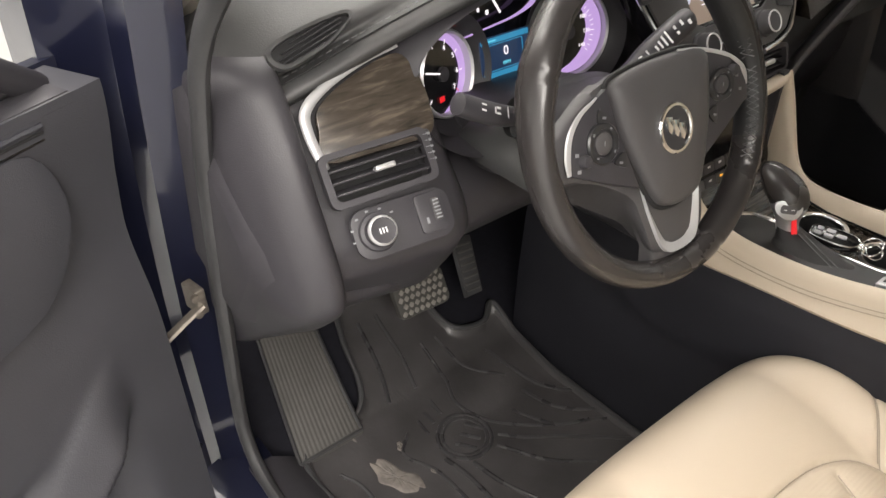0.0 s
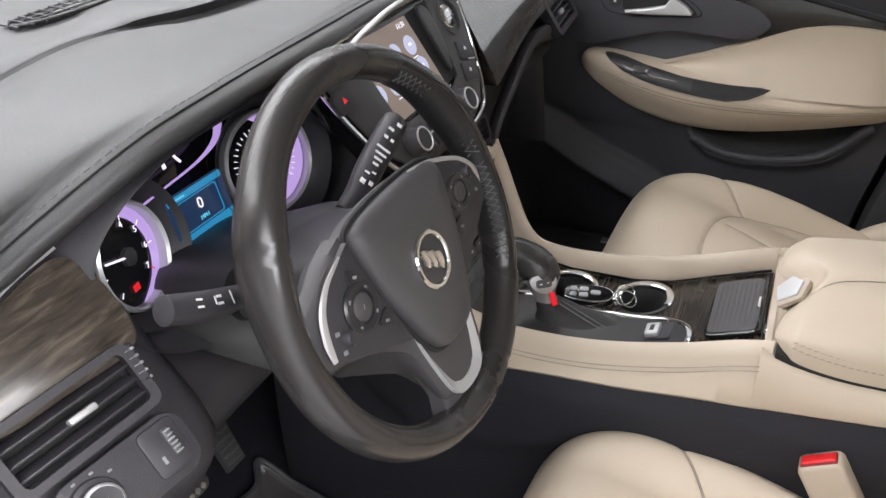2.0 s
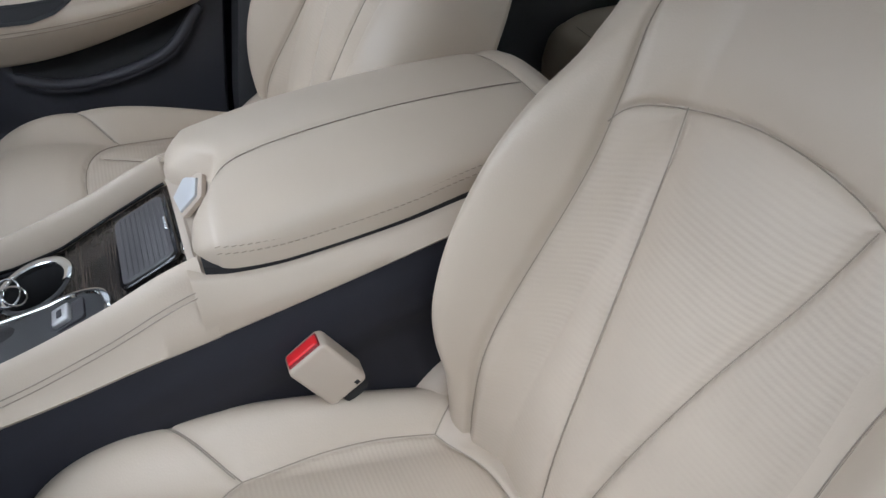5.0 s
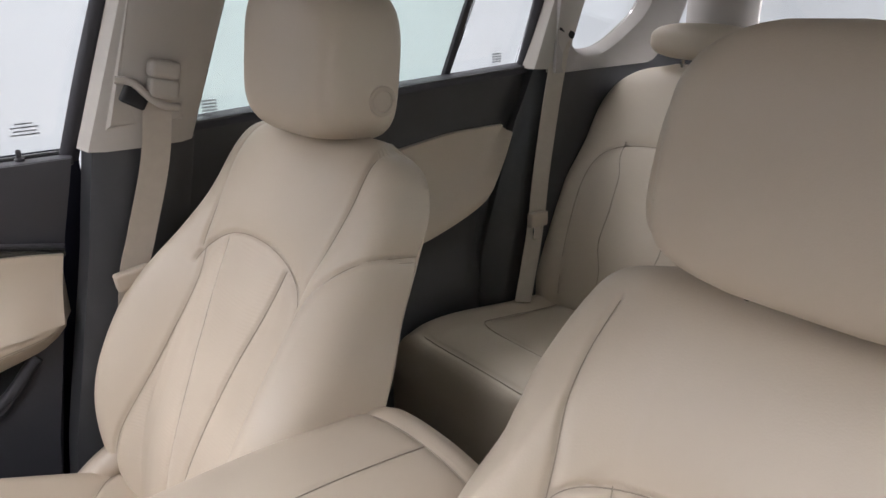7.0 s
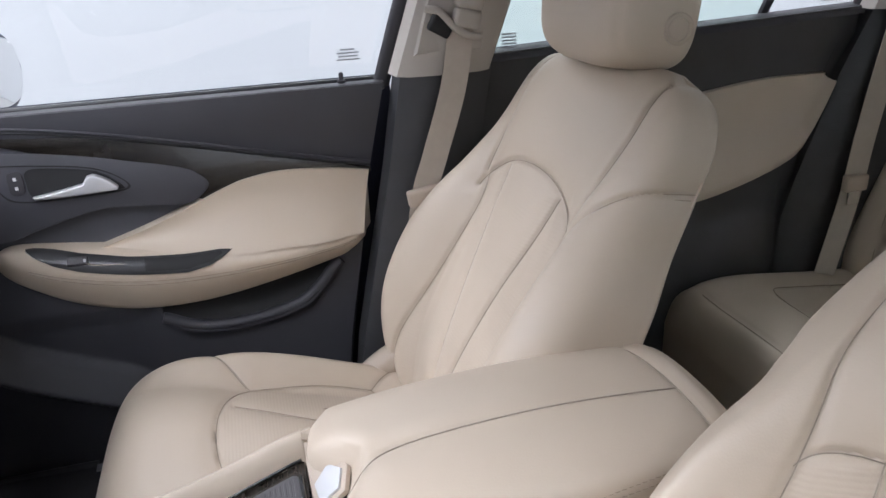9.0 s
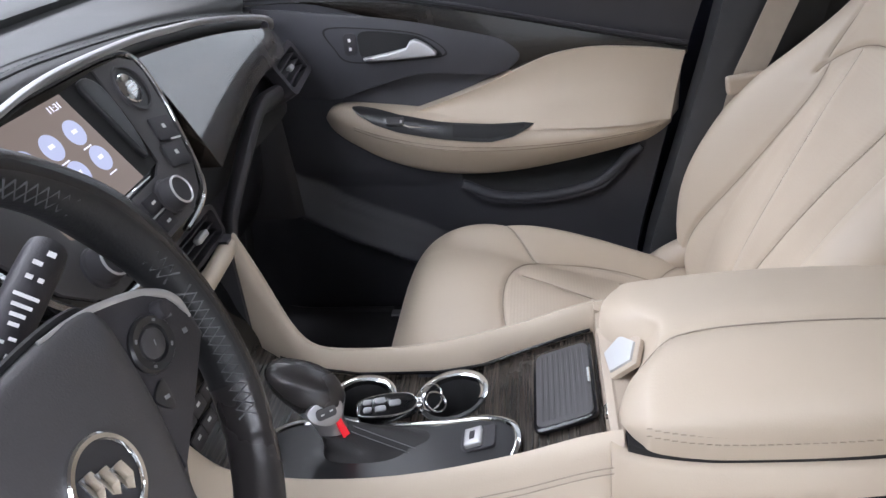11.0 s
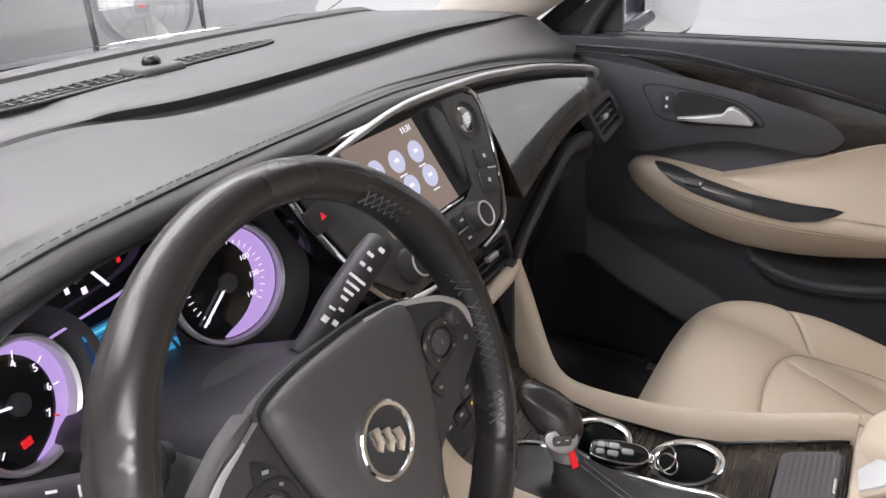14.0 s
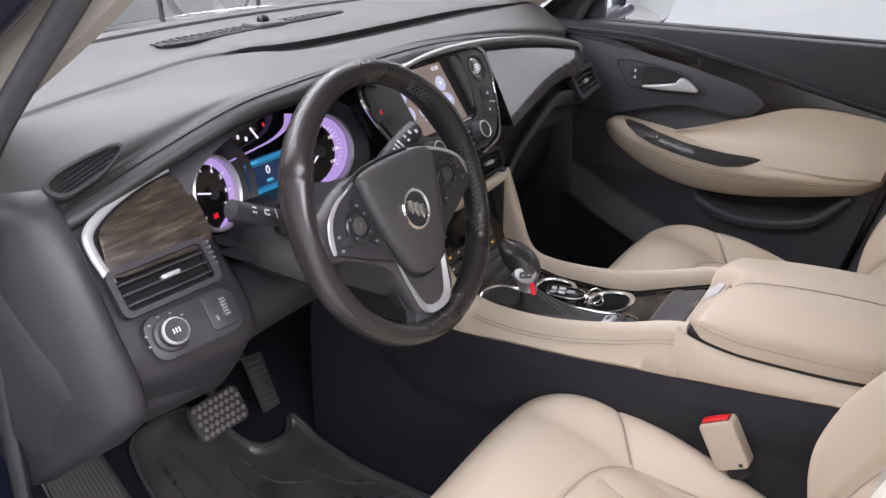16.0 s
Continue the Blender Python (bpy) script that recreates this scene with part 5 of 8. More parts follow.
        slab("button_pad", pad_xy if sx < 0 else pad_xy[::-1], 0.006, M_BLACK, WM @ pose(0, 0, 0.0072), spoke, "black button pad", 0.0016)
        line = [(0.028, 0.0615, 0.018), (0.070, 0.053, 0.014), (0.1145, 0.037, 0.012), (0.138, 0.0225, 0.011), (0.149, 0.009, 0.010), (0.1505, -0.006, 0.009)] if sx > 0 else [(0.094, 0.0445, 0.012), (0.120, 0.035, 0.0125), (0.138, 0.020, 0.0125), (0.1465, 0.000, 0.012), (0.1475, -0.018, 0.011)]
        strip = spline(np.array([ms(*q) for q in line]), 40)
        wid = interp(np.linspace(0, 1, 40), (0, 0.35, 0.75, 1.0), (0.0012, 0.0026, 0.0036, 0.0024) if sx > 0 else (0.0014, 0.0032, 0.0042, 0.0030))
        sheet("silver_edge", tube_rings(strip, wid, 8, 0.55, up=tuple(WM.col[2][:3])), M_SILVER, spoke, "satin silver edging", True, True)
        pod = WM @ pose(sx * 0.0985, 0.0 if sx < 0 else 0.007, 0.0135) @ Matrix.Diagonal((1.0, 0.95 if sx < 0 else 0.82, 1.0, 1.0))
        lathe("button_ring", [(0.0225, -0.003), (0.0225, 0.0016), (0.0205, 0.0032), (0.0150, 0.0026), (0.0142, 0.0005)], M_PIANO_SOFT, pod, spoke, "round four-way button", 40)
        lathe("button_centre", [(0.0118, -0.003), (0.0118, 0.0022), (0.0100, 0.0032), (0.0, 0.0034)], M_HUB, pod, spoke, "", 32)
        for k in range(4):
            ang = radians(90 * k + 45)
            box("button_mark", (0.0034, 0.0022, 0.0005), 0.0002, pod @ pose(0.0175 * math.cos(ang), 0.0175 * math.sin(ang), 0.0031, 0, 0, 90 * k + 135), M_GREYPRINT, spoke, segs=1)
        box("button_mark", (0.0010, 0.0050, 0.0005), 0.0002, pod @ pose(0, 0, 0.0035, 0, 0, -20), M_GREYPRINT, spoke, segs=1)
        tri_key = [(-0.0095, -0.0065), (0.0080, -0.0050), (-0.0050, 0.0100)]
        keys = ((-0.091, 0.024, 0), (-0.0785, -0.026, 200)) if sx < 0 else ((0.0635, 0.028, 150), (0.0795, -0.022, -60))
        for kx, ky, turn in keys:
            km = WM @ pose(kx, ky, 0.0125, 0, 0, turn)
            key = slab("key", [tuple(p) for p in spline(np.array(tri_key), 24, True)], 0.0030, M_PIANO_SOFT, km, spoke, "small three-sided key", 0.0008)
            box("key_mark", (0.005, 0.0025, 0.0004), 0.0001, WM @ pose(kx - 0.001, ky, 0.0157, 0, 0, -20), M_GREYPRINT, key, segs=1)
        rocker = ((-0.1290, 0.003, 0), (-0.1300, -0.0135, 0)) if sx < 0 else ((0.1235, 0.0135, -25), (0.1265, -0.003, -25))
        for k, (kx, ky, turn) in enumerate(rocker):
            if (k == 1) == (sx < 0):
                lathe("thumb_wheel", [(0.0068, -0.002), (0.0068, 0.006), (0.0052, 0.0085), (0.0, 0.009)], M_BLACK, WM @ pose(kx - 0.002 * sx, ky + 0.004, 0.0125), spoke, "small round thumb wheel", 20)
            box("key_mark", (0.0050, 0.0036, 0.0004), 0.0001, WM @ pose(kx + sx * 0.006, ky - 0.004, 0.0135, 0, 0, -15), M_GREYPRINT, spoke, segs=1)

    # foot spoke: black saddle, gloss field and the silver cradle round it
    saddle = [(-0.050, -0.062), (-0.046, -0.100), (-0.038, -0.138), (-0.046, -0.160), (-0.030, -0.164), (0.0, -0.166), (0.030, -0.164), (0.052, -0.160), (0.040, -0.138), (0.046, -0.100), (0.050, -0.062), (0.0, -0.056)]
    foot = slab("foot_spoke", saddle, 0.020, M_HUB, WM @ pose(0, 0, -0.019), root, "black foot spoke", 0.006, 3)
    field = [(-0.042, -0.066), (-0.034, -0.098), (-0.021, -0.127), (-0.010, -0.136), (0.010, -0.136), (0.021, -0.127), (0.034, -0.098), (0.042, -0.066)]
    slab("spoke_field", field, 0.003, M_PIANO_SOFT, WM @ pose(0, 0, -0.0006), foot, "gloss black field", 0)
    outer = spline(np.array([(-0.0475, -0.066), (-0.0435, -0.095), (-0.0345, -0.132), (-0.025, -0.147), (-0.010, -0.1515), (0.010, -0.1515), (0.025, -0.147), (0.0345, -0.132), (0.0435, -0.095), (0.0475, -0.066)]), 70)
    inner = spline(np.array([(-0.0425, -0.068), (-0.0340, -0.100), (-0.0225, -0.131), (-0.0160, -0.139), (-0.007, -0.1425), (0.007, -0.1425), (0.0160, -0.139), (0.0225, -0.131), (0.0340, -0.100), (0.0425, -0.068)]), 70)
    rows = []
    for k in range(70):
        (x0, y0), (x1, y1) = outer[k], inner[k]
        e = abs(k / 69.0 - 0.5) * 2
        zo, zi = 0.0095 - 0.002 * e, 0.0015 + 0.004 * (1 - e)
        rows.append([wpt(x0, y0, zo - 0.010), wpt(x0, y0, zo - 0.001), wpt(0.93 * x0 + 0.07 * x1, 0.93 * y0 + 0.07 * y1, zo), wpt(x1, y1, zi), wpt(x1, y1, zi - 0.006)])
    sheet("silver_cradle", np.array(rows), M_SILVER, foot, "satin silver cradle round the foot spoke", True, True, None, 40)
    # badge drawn as a plain oval ring with three slanted chips
    bm_ = WM @ pose(-0.0075, -0.0115, 0.0283)
    ring = [(0.0268, -0.001), (0.0268, 0.0028), (0.0255, 0.0040), (0.0230, 0.0040), (0.0222, 0.0022)]
    badge = lathe("round_badge", ring, M_CHROME, bm_, root, "round chrome badge", 48)
    slab("badge_field", circle(0.0230, 40), 0.001, M_BADGE, bm_ @ pose(0, 0, 0.0006), badge, bevel=0)
    for k in (-1, 0, 1):
        chip = [(-0.0062, 0.0110), (0.0052, 0.0085), (0.0062, -0.0030), (-0.0005, -0.0105), (-0.0050, -0.0060)]
        slab("badge_chip", [(0.92 * x + 0.0088 * k, 0.92 * y - 0.0052 * k) for x, y in chip][::-1], 0.0026, M_CHROME, bm_ @ pose(0, 0, 0.0012 + 0.0003 * k), badge, bevel=0.0008)


steering_wheel()


def steering_column():
    root = thing("steering_column", "black steering column cover behind the wheel", "column")
    rows = []
    ax0, ax1 = Vector((-0.364, 0.075, 0.978)), Vector((-0.364, 0.33, 0.90))
    up = Vector((0, 0.29, 0.957)).normalized()
    for t in np.linspace(0, 1, 14):
        c = ax0.lerp(ax1, t)
        w, h0, h1 = 0.060 + 0.034 * t, 0.036 + 0.010 * t, 0.062 + 0.03 * t
        rows.append([tuple(c + Vector((w * spow(math.cos(v), 0.7), 0, 0)) + up * ((h0 if math.sin(v) > 0 else h1) * spow(math.sin(v), 0.7))) for v in np.linspace(0, 2 * np.pi, 36, endpoint=False)])
    sheet("column_cover", np.array(rows), M_BLACK, root, "black plastic column cover", True, True, None, 60)
    # padded cover between the column and the dials
    rows = []
    for x in np.linspace(-0.462, -0.235, 24):
        d = ((x + 0.350) / 0.112) ** 2
        rows.append([(x, 0.085 + 0.015 * d, 0.990 - 0.045 * d), (x, 0.10 + 0.012 * d, 1.000 - 0.045 * d), (x, 0.16, 0.996 - 0.042 * d), (x, 0.235, 0.962 - 0.03 * d), (x, 0.25, 0.90), (x, 0.10, 0.90)])
    sheet("column_shroud", np.array(rows), M_PAD, root, "soft black shroud", True, True, None, 60)

    def stalk(name, line, radii, label):
        path = spline(np.array(line), 26)
        rad = interp(np.linspace(0, 1, 26), *radii)
        rings = tube_rings(path, rad, 20, 0.92, up=(0, -1, 0.3))
        cap = path[-1] + (rings[-1] - path[-1]) * 0.86 + (path[-1] - path[-2]) * 0.12
        return sheet(name, np.concatenate([rings, cap[None]]), M_BLACK, root, label, True, True, None, 50), path

    def prints(ob, path, radius, marks):
        for t, off, w, h in marks:
            k = t * (len(path) - 1)
            i = min(int(k), len(path) - 2)
            p = path[i] + (path[i + 1] - path[i]) * (k - i)
            d = path[i + 1] - path[i]
            n = np.array((-0.25, -0.72, 0.65))
            n -= d * (n @ d) / (d @ d)
            n /= np.linalg.norm(n)
            u = np.cross(n, d)
            m = basis(tuple(p + n * radius + u / np.linalg.norm(u) * off), tuple(d), tuple(u))
            box("stalk_mark", (w, h, 0.0005), 0.0001, m, M_PRINT, ob, segs=1)

    ls, path = stalk("indicator_stalk", [(-0.44, 0.135, 0.985), (-0.478, 0.130, 0.994), (-0.515, 0.130, 1.010), (-0.553, 0.131, 1.031)], ((0, 0.25, 0.45, 0.8, 1.0), (0.0090, 0.0095, 0.0118, 0.0125, 0.0120)), "black indicator stalk")
    prints(ls, path, 0.0126, ((0.50, 0, 0.0012, 0.012), (0.62, 0.003, 0.006, 0.0022), (0.62, -0.003, 0.006, 0.0022), (0.66, 0, 0.0016, 0.007), (0.80, 0.003, 0.007, 0.0018), (0.80, -0.003, 0.007, 0.0018)))
    lathe("stalk_boot", [(0.024, -0.006), (0.024, 0.004), (0.018, 0.010), (0.011, 0.012)], M_MATTE, basis((-0.462, 0.133, 0.987), (0.25, 0.97, 0.0), (0.42, -0.1, 0.9)), root, "dark boot of the stalk", 24)
    rs, path = stalk("wiper_stalk", [(-0.305, 0.130, 0.985), (-0.275, 0.128, 0.998), (-0.235, 0.130, 1.014), (-0.176, 0.135, 1.032)], ((0, 0.25, 0.5, 0.9, 1.0), (0.0110, 0.0125, 0.0158, 0.0165, 0.0150)), "black wiper stalk")
    prints(rs, path, 0.0162, ((0.34, 0.004, 0.006, 0.006), (0.36, -0.005, 0.005, 0.005), (0.44, 0.004, 0.0025, 0.006), (0.47, -0.003, 0.0025, 0.005), (0.55, 0, 0.0030, 0.007), (0.60, 0, 0.0030, 0.0105), (0.65, 0, 0.0030, 0.014), (0.70, 0, 0.0030, 0.0175), (0.79, 0.004, 0.004, 0.005), (0.79, -0.004, 0.004, 0.004), (0.86, 0.003, 0.004, 0.007), (0.92, -0.003, 0.005, 0.006)))


steering_column()


# ---- centre stack ----
SP = basis((0.0, 0.1535, 0.9400), (1, 0, 0), (0, 0.47, 0.883))


def centre_stack():
    root = thing("centre_stack", "dark control stack with touch screen and silver rim", "control panel")
    half = np.array([(0.0, -0.0145), (0.070, -0.011), (0.122, 0.001), (0.148, 0.028), (0.166, 0.066), (0.181, 0.104), (0.1915, 0.143), (0.187, 0.163), (0.168, 0.1745), (0.110, 0.1790), (0.0, 0.1795)])
    right = spline(half, 40)
    outline = [tuple(p) for p in right] + [(-x, y) for x, y in right[::-1][1:-1]]
    slab("stack_face", outline, 0.030, M_PIANO, SP @ pose(0, 0, -0.030), root, "gloss black and charcoal face", 0.003)
    rimline = np.array([tuple(SP @ Vector((x * 1.008, y, 0.001))) for x, y in right[3:]])
    for sx in (1, -1):
        sheet("silver_rim", tube_rings(rimline * (sx, 1, 1), 0.0036, 8, 1.0, up=tuple(SP.col[2][:3])), M_CHROME, root, "thin bright rim", True, True)
    # side wings of the face in satin charcoal
    for sx in (1, -1):
        w = [(0.106, 0.172), (0.160, 0.170), (0.181, 0.160), (0.1835, 0.143), (0.173, 0.104), (0.158, 0.066), (0.141, 0.032), (0.116, 0.008), (0.080, -0.003), (0.070, 0.050), (0.090, 0.060), (0.098, 0.110)]
        w = [(sx * x, y) for x, y in w]
        if sx < 0:
            w = w[::-1]
        slab("stack_wing", w, 0.004, M_HUB, SP @ pose(0, 0, 0.0005), root, "satin charcoal control wing", 0.001)
    slab("key_field", [(-0.112, -0.004), (0.082, -0.004), (0.070, 0.050), (-0.100, 0.050)], 0.004, M_HUB, SP @ pose(0, 0, 0.0003), root, "satin charcoal key field", 0.001)
    # touch screen
    scr = [(-0.120, 0.056), (0.053, 0.058), (0.036, 0.168), (-0.136, 0.168)]
    screen = slab("touch_screen", scr, 0.002, M_G_TAUPE, SP @ pose(0, 0, 0.0012), root, "lit taupe touch screen with round icons", 0)
    for r in range(2):
        for c in range(4):
            x = -0.105 + 0.040 * c + (0.005 if r else 0)
            y = 0.131 - 0.0325 * r
            m = SP @ pose(x, y, 0.0034)
            ic = lathe("screen_icon", [(0.0135, 0), (0.0135, 0.0005), (0.0, 0.0005)], M_G_ICON, m, screen, "round pale blue icon", 28)
            box("icon_mark", (0.008, 0.004, 0.0003), 0.0001, SP @ pose(x, y + 0.001, 0.0042), M_G_WHITE, ic, segs=1)
            box("icon_caption", (0.014, 0.0016, 0.0002), 0.0001, SP @ pose(x, y - 0.0175, 0.0036), M_G_WHITE, screen, segs=1)
    lettering("screen_clock", "11:31", 0.010, M_G_WHITE, SP @ pose(0.016, 0.159, 0.0036), screen)
    lettering("screen_temperature", "60°", 0.010, M_G_WHITE, SP @ pose(-0.120, 0.158, 0.0036), screen)
    slab("gloss_gap", [(0.054, 0.058), (0.088, 0.060), (0.100, 0.110), (0.104, 0.172), (0.037, 0.168)], 0.0015, M_MATTE, SP @ pose(0, 0, 0.0012), root, "dark gap beside the screen", 0)
    sh = [tuple(p) for p in spline(np.array([(0.074, 0.074), (0.068, 0.120), (0.064, 0.163), (0.082, 0.168), (0.094, 0.150), (0.092, 0.110), (0.084, 0.080)]), 40, True)]
    slab("gloss_blade", sh[::-1], 0.006, M_PIANO_SOFT, SP @ pose(0, 0, 0.0030), root, "gloss dark grey blade beside the screen", 0.003, 3)
    box("screen_clip", (0.060, 0.003, 0.003), 0.001, SP @ pose(0.030, 0.0545, 0.004), M_CHROME, root, "bright strip under the screen", segs=1)
    # push button in an oval recess
    rm = SP @ pose(0.141, 0.136, 0.004)
    rec = ring_slab("button_recess", [(x * 1.0, y) for x, y in circle(0.0275, 40)], [(x * 0.88, y * 0.88) for x, y in circle(0.0275, 40)], 0.004, M_HUB, rm, root, "round recess of the start button")
    slab("recess_floor", circle(0.0265, 40), 0.0008, M_PIANO_SOFT, rm, rec, bevel=0)
    lathe("start_button", [(0.0175, 0), (0.0175, 0.004), (0.0155, 0.0055), (0.0, 0.006)], M_CHROME, rm @ pose(-0.007, 0.001, 0), rec, "bright round start button", 32)
    for dy in (-0.005, 0.0, 0.005):
        box("button_mark", (0.012, 0.0016, 0.0004), 0.0001, rm @ pose(-0.007, 0.001 + dy, 0.0062), M_PRINT, rec, segs=1)
    for x, y in ((0.148, 0.083), (0.135, 0.053)):
        k = slab("key", round_rect(0.040, 0.028, 0.004), 0.003, M_BLACK, SP @ pose(x - 0.010, y, 0.0045, 0, 0, -14), root, "black square key", 0.001)
        box("key_mark", (0.006, 0.005, 0.0004), 0.0001, SP @ pose(x - 0.010, y + 0.002, 0.0078, 0, 0, -12), M_PRINT, k, segs=1)
    box("light_line", (0.020, 0.0022, 0.0008), 0.0003, SP @ pose(0.142, 0.067, 0.0082, 0, 0, -14), M_PRINT, root, "white line", segs=1)
    for sx in (1, -1):
        kx = 0.060 if sx > 0 else -0.088
        kn = lathe("stack_knob", [(0.0205, 0), (0.0205, 0.004), (0.0185, 0.006), (0.0172, 0.018), (0.016, 0.0205), (0.0, 0.0205)], M_BLACK, SP @ pose(kx, 0.026, 0.004), root, "black rotary knob", 40)
        lathe("knob_cap", [(0.0160, 0.0195), (0.0163, 0.021), (0.0148, 0.0222), (0.0139, 0.0205)], M_SILVER, SP @ pose(kx, 0.026, 0.004), kn, "silver knob ring", 40)
    for r in range(2):
        for c in range(4):
            x, y = -0.056 + 0.029 * c, 0.0335 - 0.0235 * r
            k = slab("key", round_rect(0.0255, 0.017, 0.002), 0.003, M_BLACK, SP @ pose(x, y, 0.0045), root, "black key", 0.0008)
            box("key_mark", (0.008, 0.003, 0.0003), 0.0001, SP @ pose(x, y, 0.0077), M_PRINT, k, segs=1)
    box("light_line", (0.110, 0.0022, 0.0012), 0.0004, SP @ pose(-0.014, 0.0217, 0.0062), M_SILVER, root, "silver dividing line", segs=1)
    hz = slab("hazard_button", round_rect(0.038, 0.026, 0.008), 0.006, M_BLACK, SP @ pose(-0.176, 0.119, 0.006, 0, 0, 10), root, "hazard button with red triangle")
    slab("hazard_triangle", [(-0.0042, -0.003), (0.0042, -0.003), (0, 0.0042)], 0.0006, M_G_RED, SP @ pose(-0.176, 0.119, 0.0121, 0, 0, 10), hz, bevel=0)
    # lower vents
    vm = basis((0.0, 0.168, 0.893), (1, 0, 0), (0, 0.25, 0.968))
    for sx in (1, -1):
        v = ring_slab("air_vent", round_rect(0.128, 0.044, 0.010), round_rect(0.116, 0.034, 0.007), 0.014, M_BLACK, vm @ pose(sx * 0.085, 0, 0), root, "slim black centre vent")
        slab("vent_throat", round_rect(0.116, 0.034, 0.007), 0.002, M_MATTE, vm @ pose(sx * 0.085, 0, -0.014), v, bevel=0)
        for k in (-1, 0, 1):
            box("slat", (0.114, 0.0025, 0.014), 0.0008, vm @ pose(sx * 0.085, 0.010 * k, 0.001, 15, 0, 0), M_BLACK, v, segs=1)
        box("vent_tab", (0.026, 0.008, 0.010), 0.003, vm @ pose(sx * 0.100, 0.0, 0.010), M_SILVER, v, "small silver vent tab")
    bar = spline(np.array([(-0.138, 0.146, 0.868), (-0.10, 0.142, 0.864), (0, 0.140, 0.862), (0.10, 0.142, 0.864), (0.138, 0.146, 0.868)]), 30)
    sheet("vent_sill", tube_rings(bar, 0.012, 14, 0.8), M_LEATHER, root, "beige leather strip under the vents", True, True)
    # climate panel
    cm = basis((0.0, 0.150, 0.785), (1, 0, 0), (0, 0.34, 0.94))
    panel = slab("climate_panel", [tuple(p) for p in spline(np.array([(-0.110, 0.068), (-0.118, 0.0), (-0.10, -0.075), (0.10, -0.075), (0.118, 0.0), (0.110, 0.068)]), 48, True)], 0.03, M_PIANO, cm @ pose(0, 0, -0.026), root, "gloss black climate panel", 0.003)
    for sx in (1, -1):
        slab("climate_readout", round_rect(0.040, 0.052, 0.010), 0.002, M_PIANO, cm @ pose(sx * 0.078, 0.024, 0.0035), panel, "gloss black readout", 0.001)
        for k, mt in enumerate((M_G_RED, M_PRINT, M_G_CYAN)):
            a = radians(140 - 60 * k) if sx > 0 else radians(100 - 60 * k)
            box("knob_mark", (0.005, 0.003, 0.0006), 0.0002, cm @ pose(sx * 0.078 + 0.012 * math.cos(a), 0.024 + 0.016 * math.sin(a), 0.0060), mt, panel, segs=1)
    for c in range(6):
        for r in range(2):
            k = slab("key", round_rect(0.026, 0.016, 0.002), 0.003, M_HUB, cm @ pose(-0.070 + 0.028 * c, -0.022 - 0.022 * r, 0.0035), panel, "dark climate key", 0.0008)
            box("key_mark", (0.007, 0.0035, 0.0003), 0.0001, cm @ pose(-0.070 + 0.028 * c, -0.020 - 0.022 * r, 0.0067), M_PRINT if (c + r) % 3 else M_G_AMBER, k, segs=1)
    return root


centre_stack()


def face_y(x, z):
    """Depth of the passenger-side face."""
    return 0.238 - 0.53 * (1.095 - z) + 2.2 * max(0.0, x - 0.56) ** 1.8


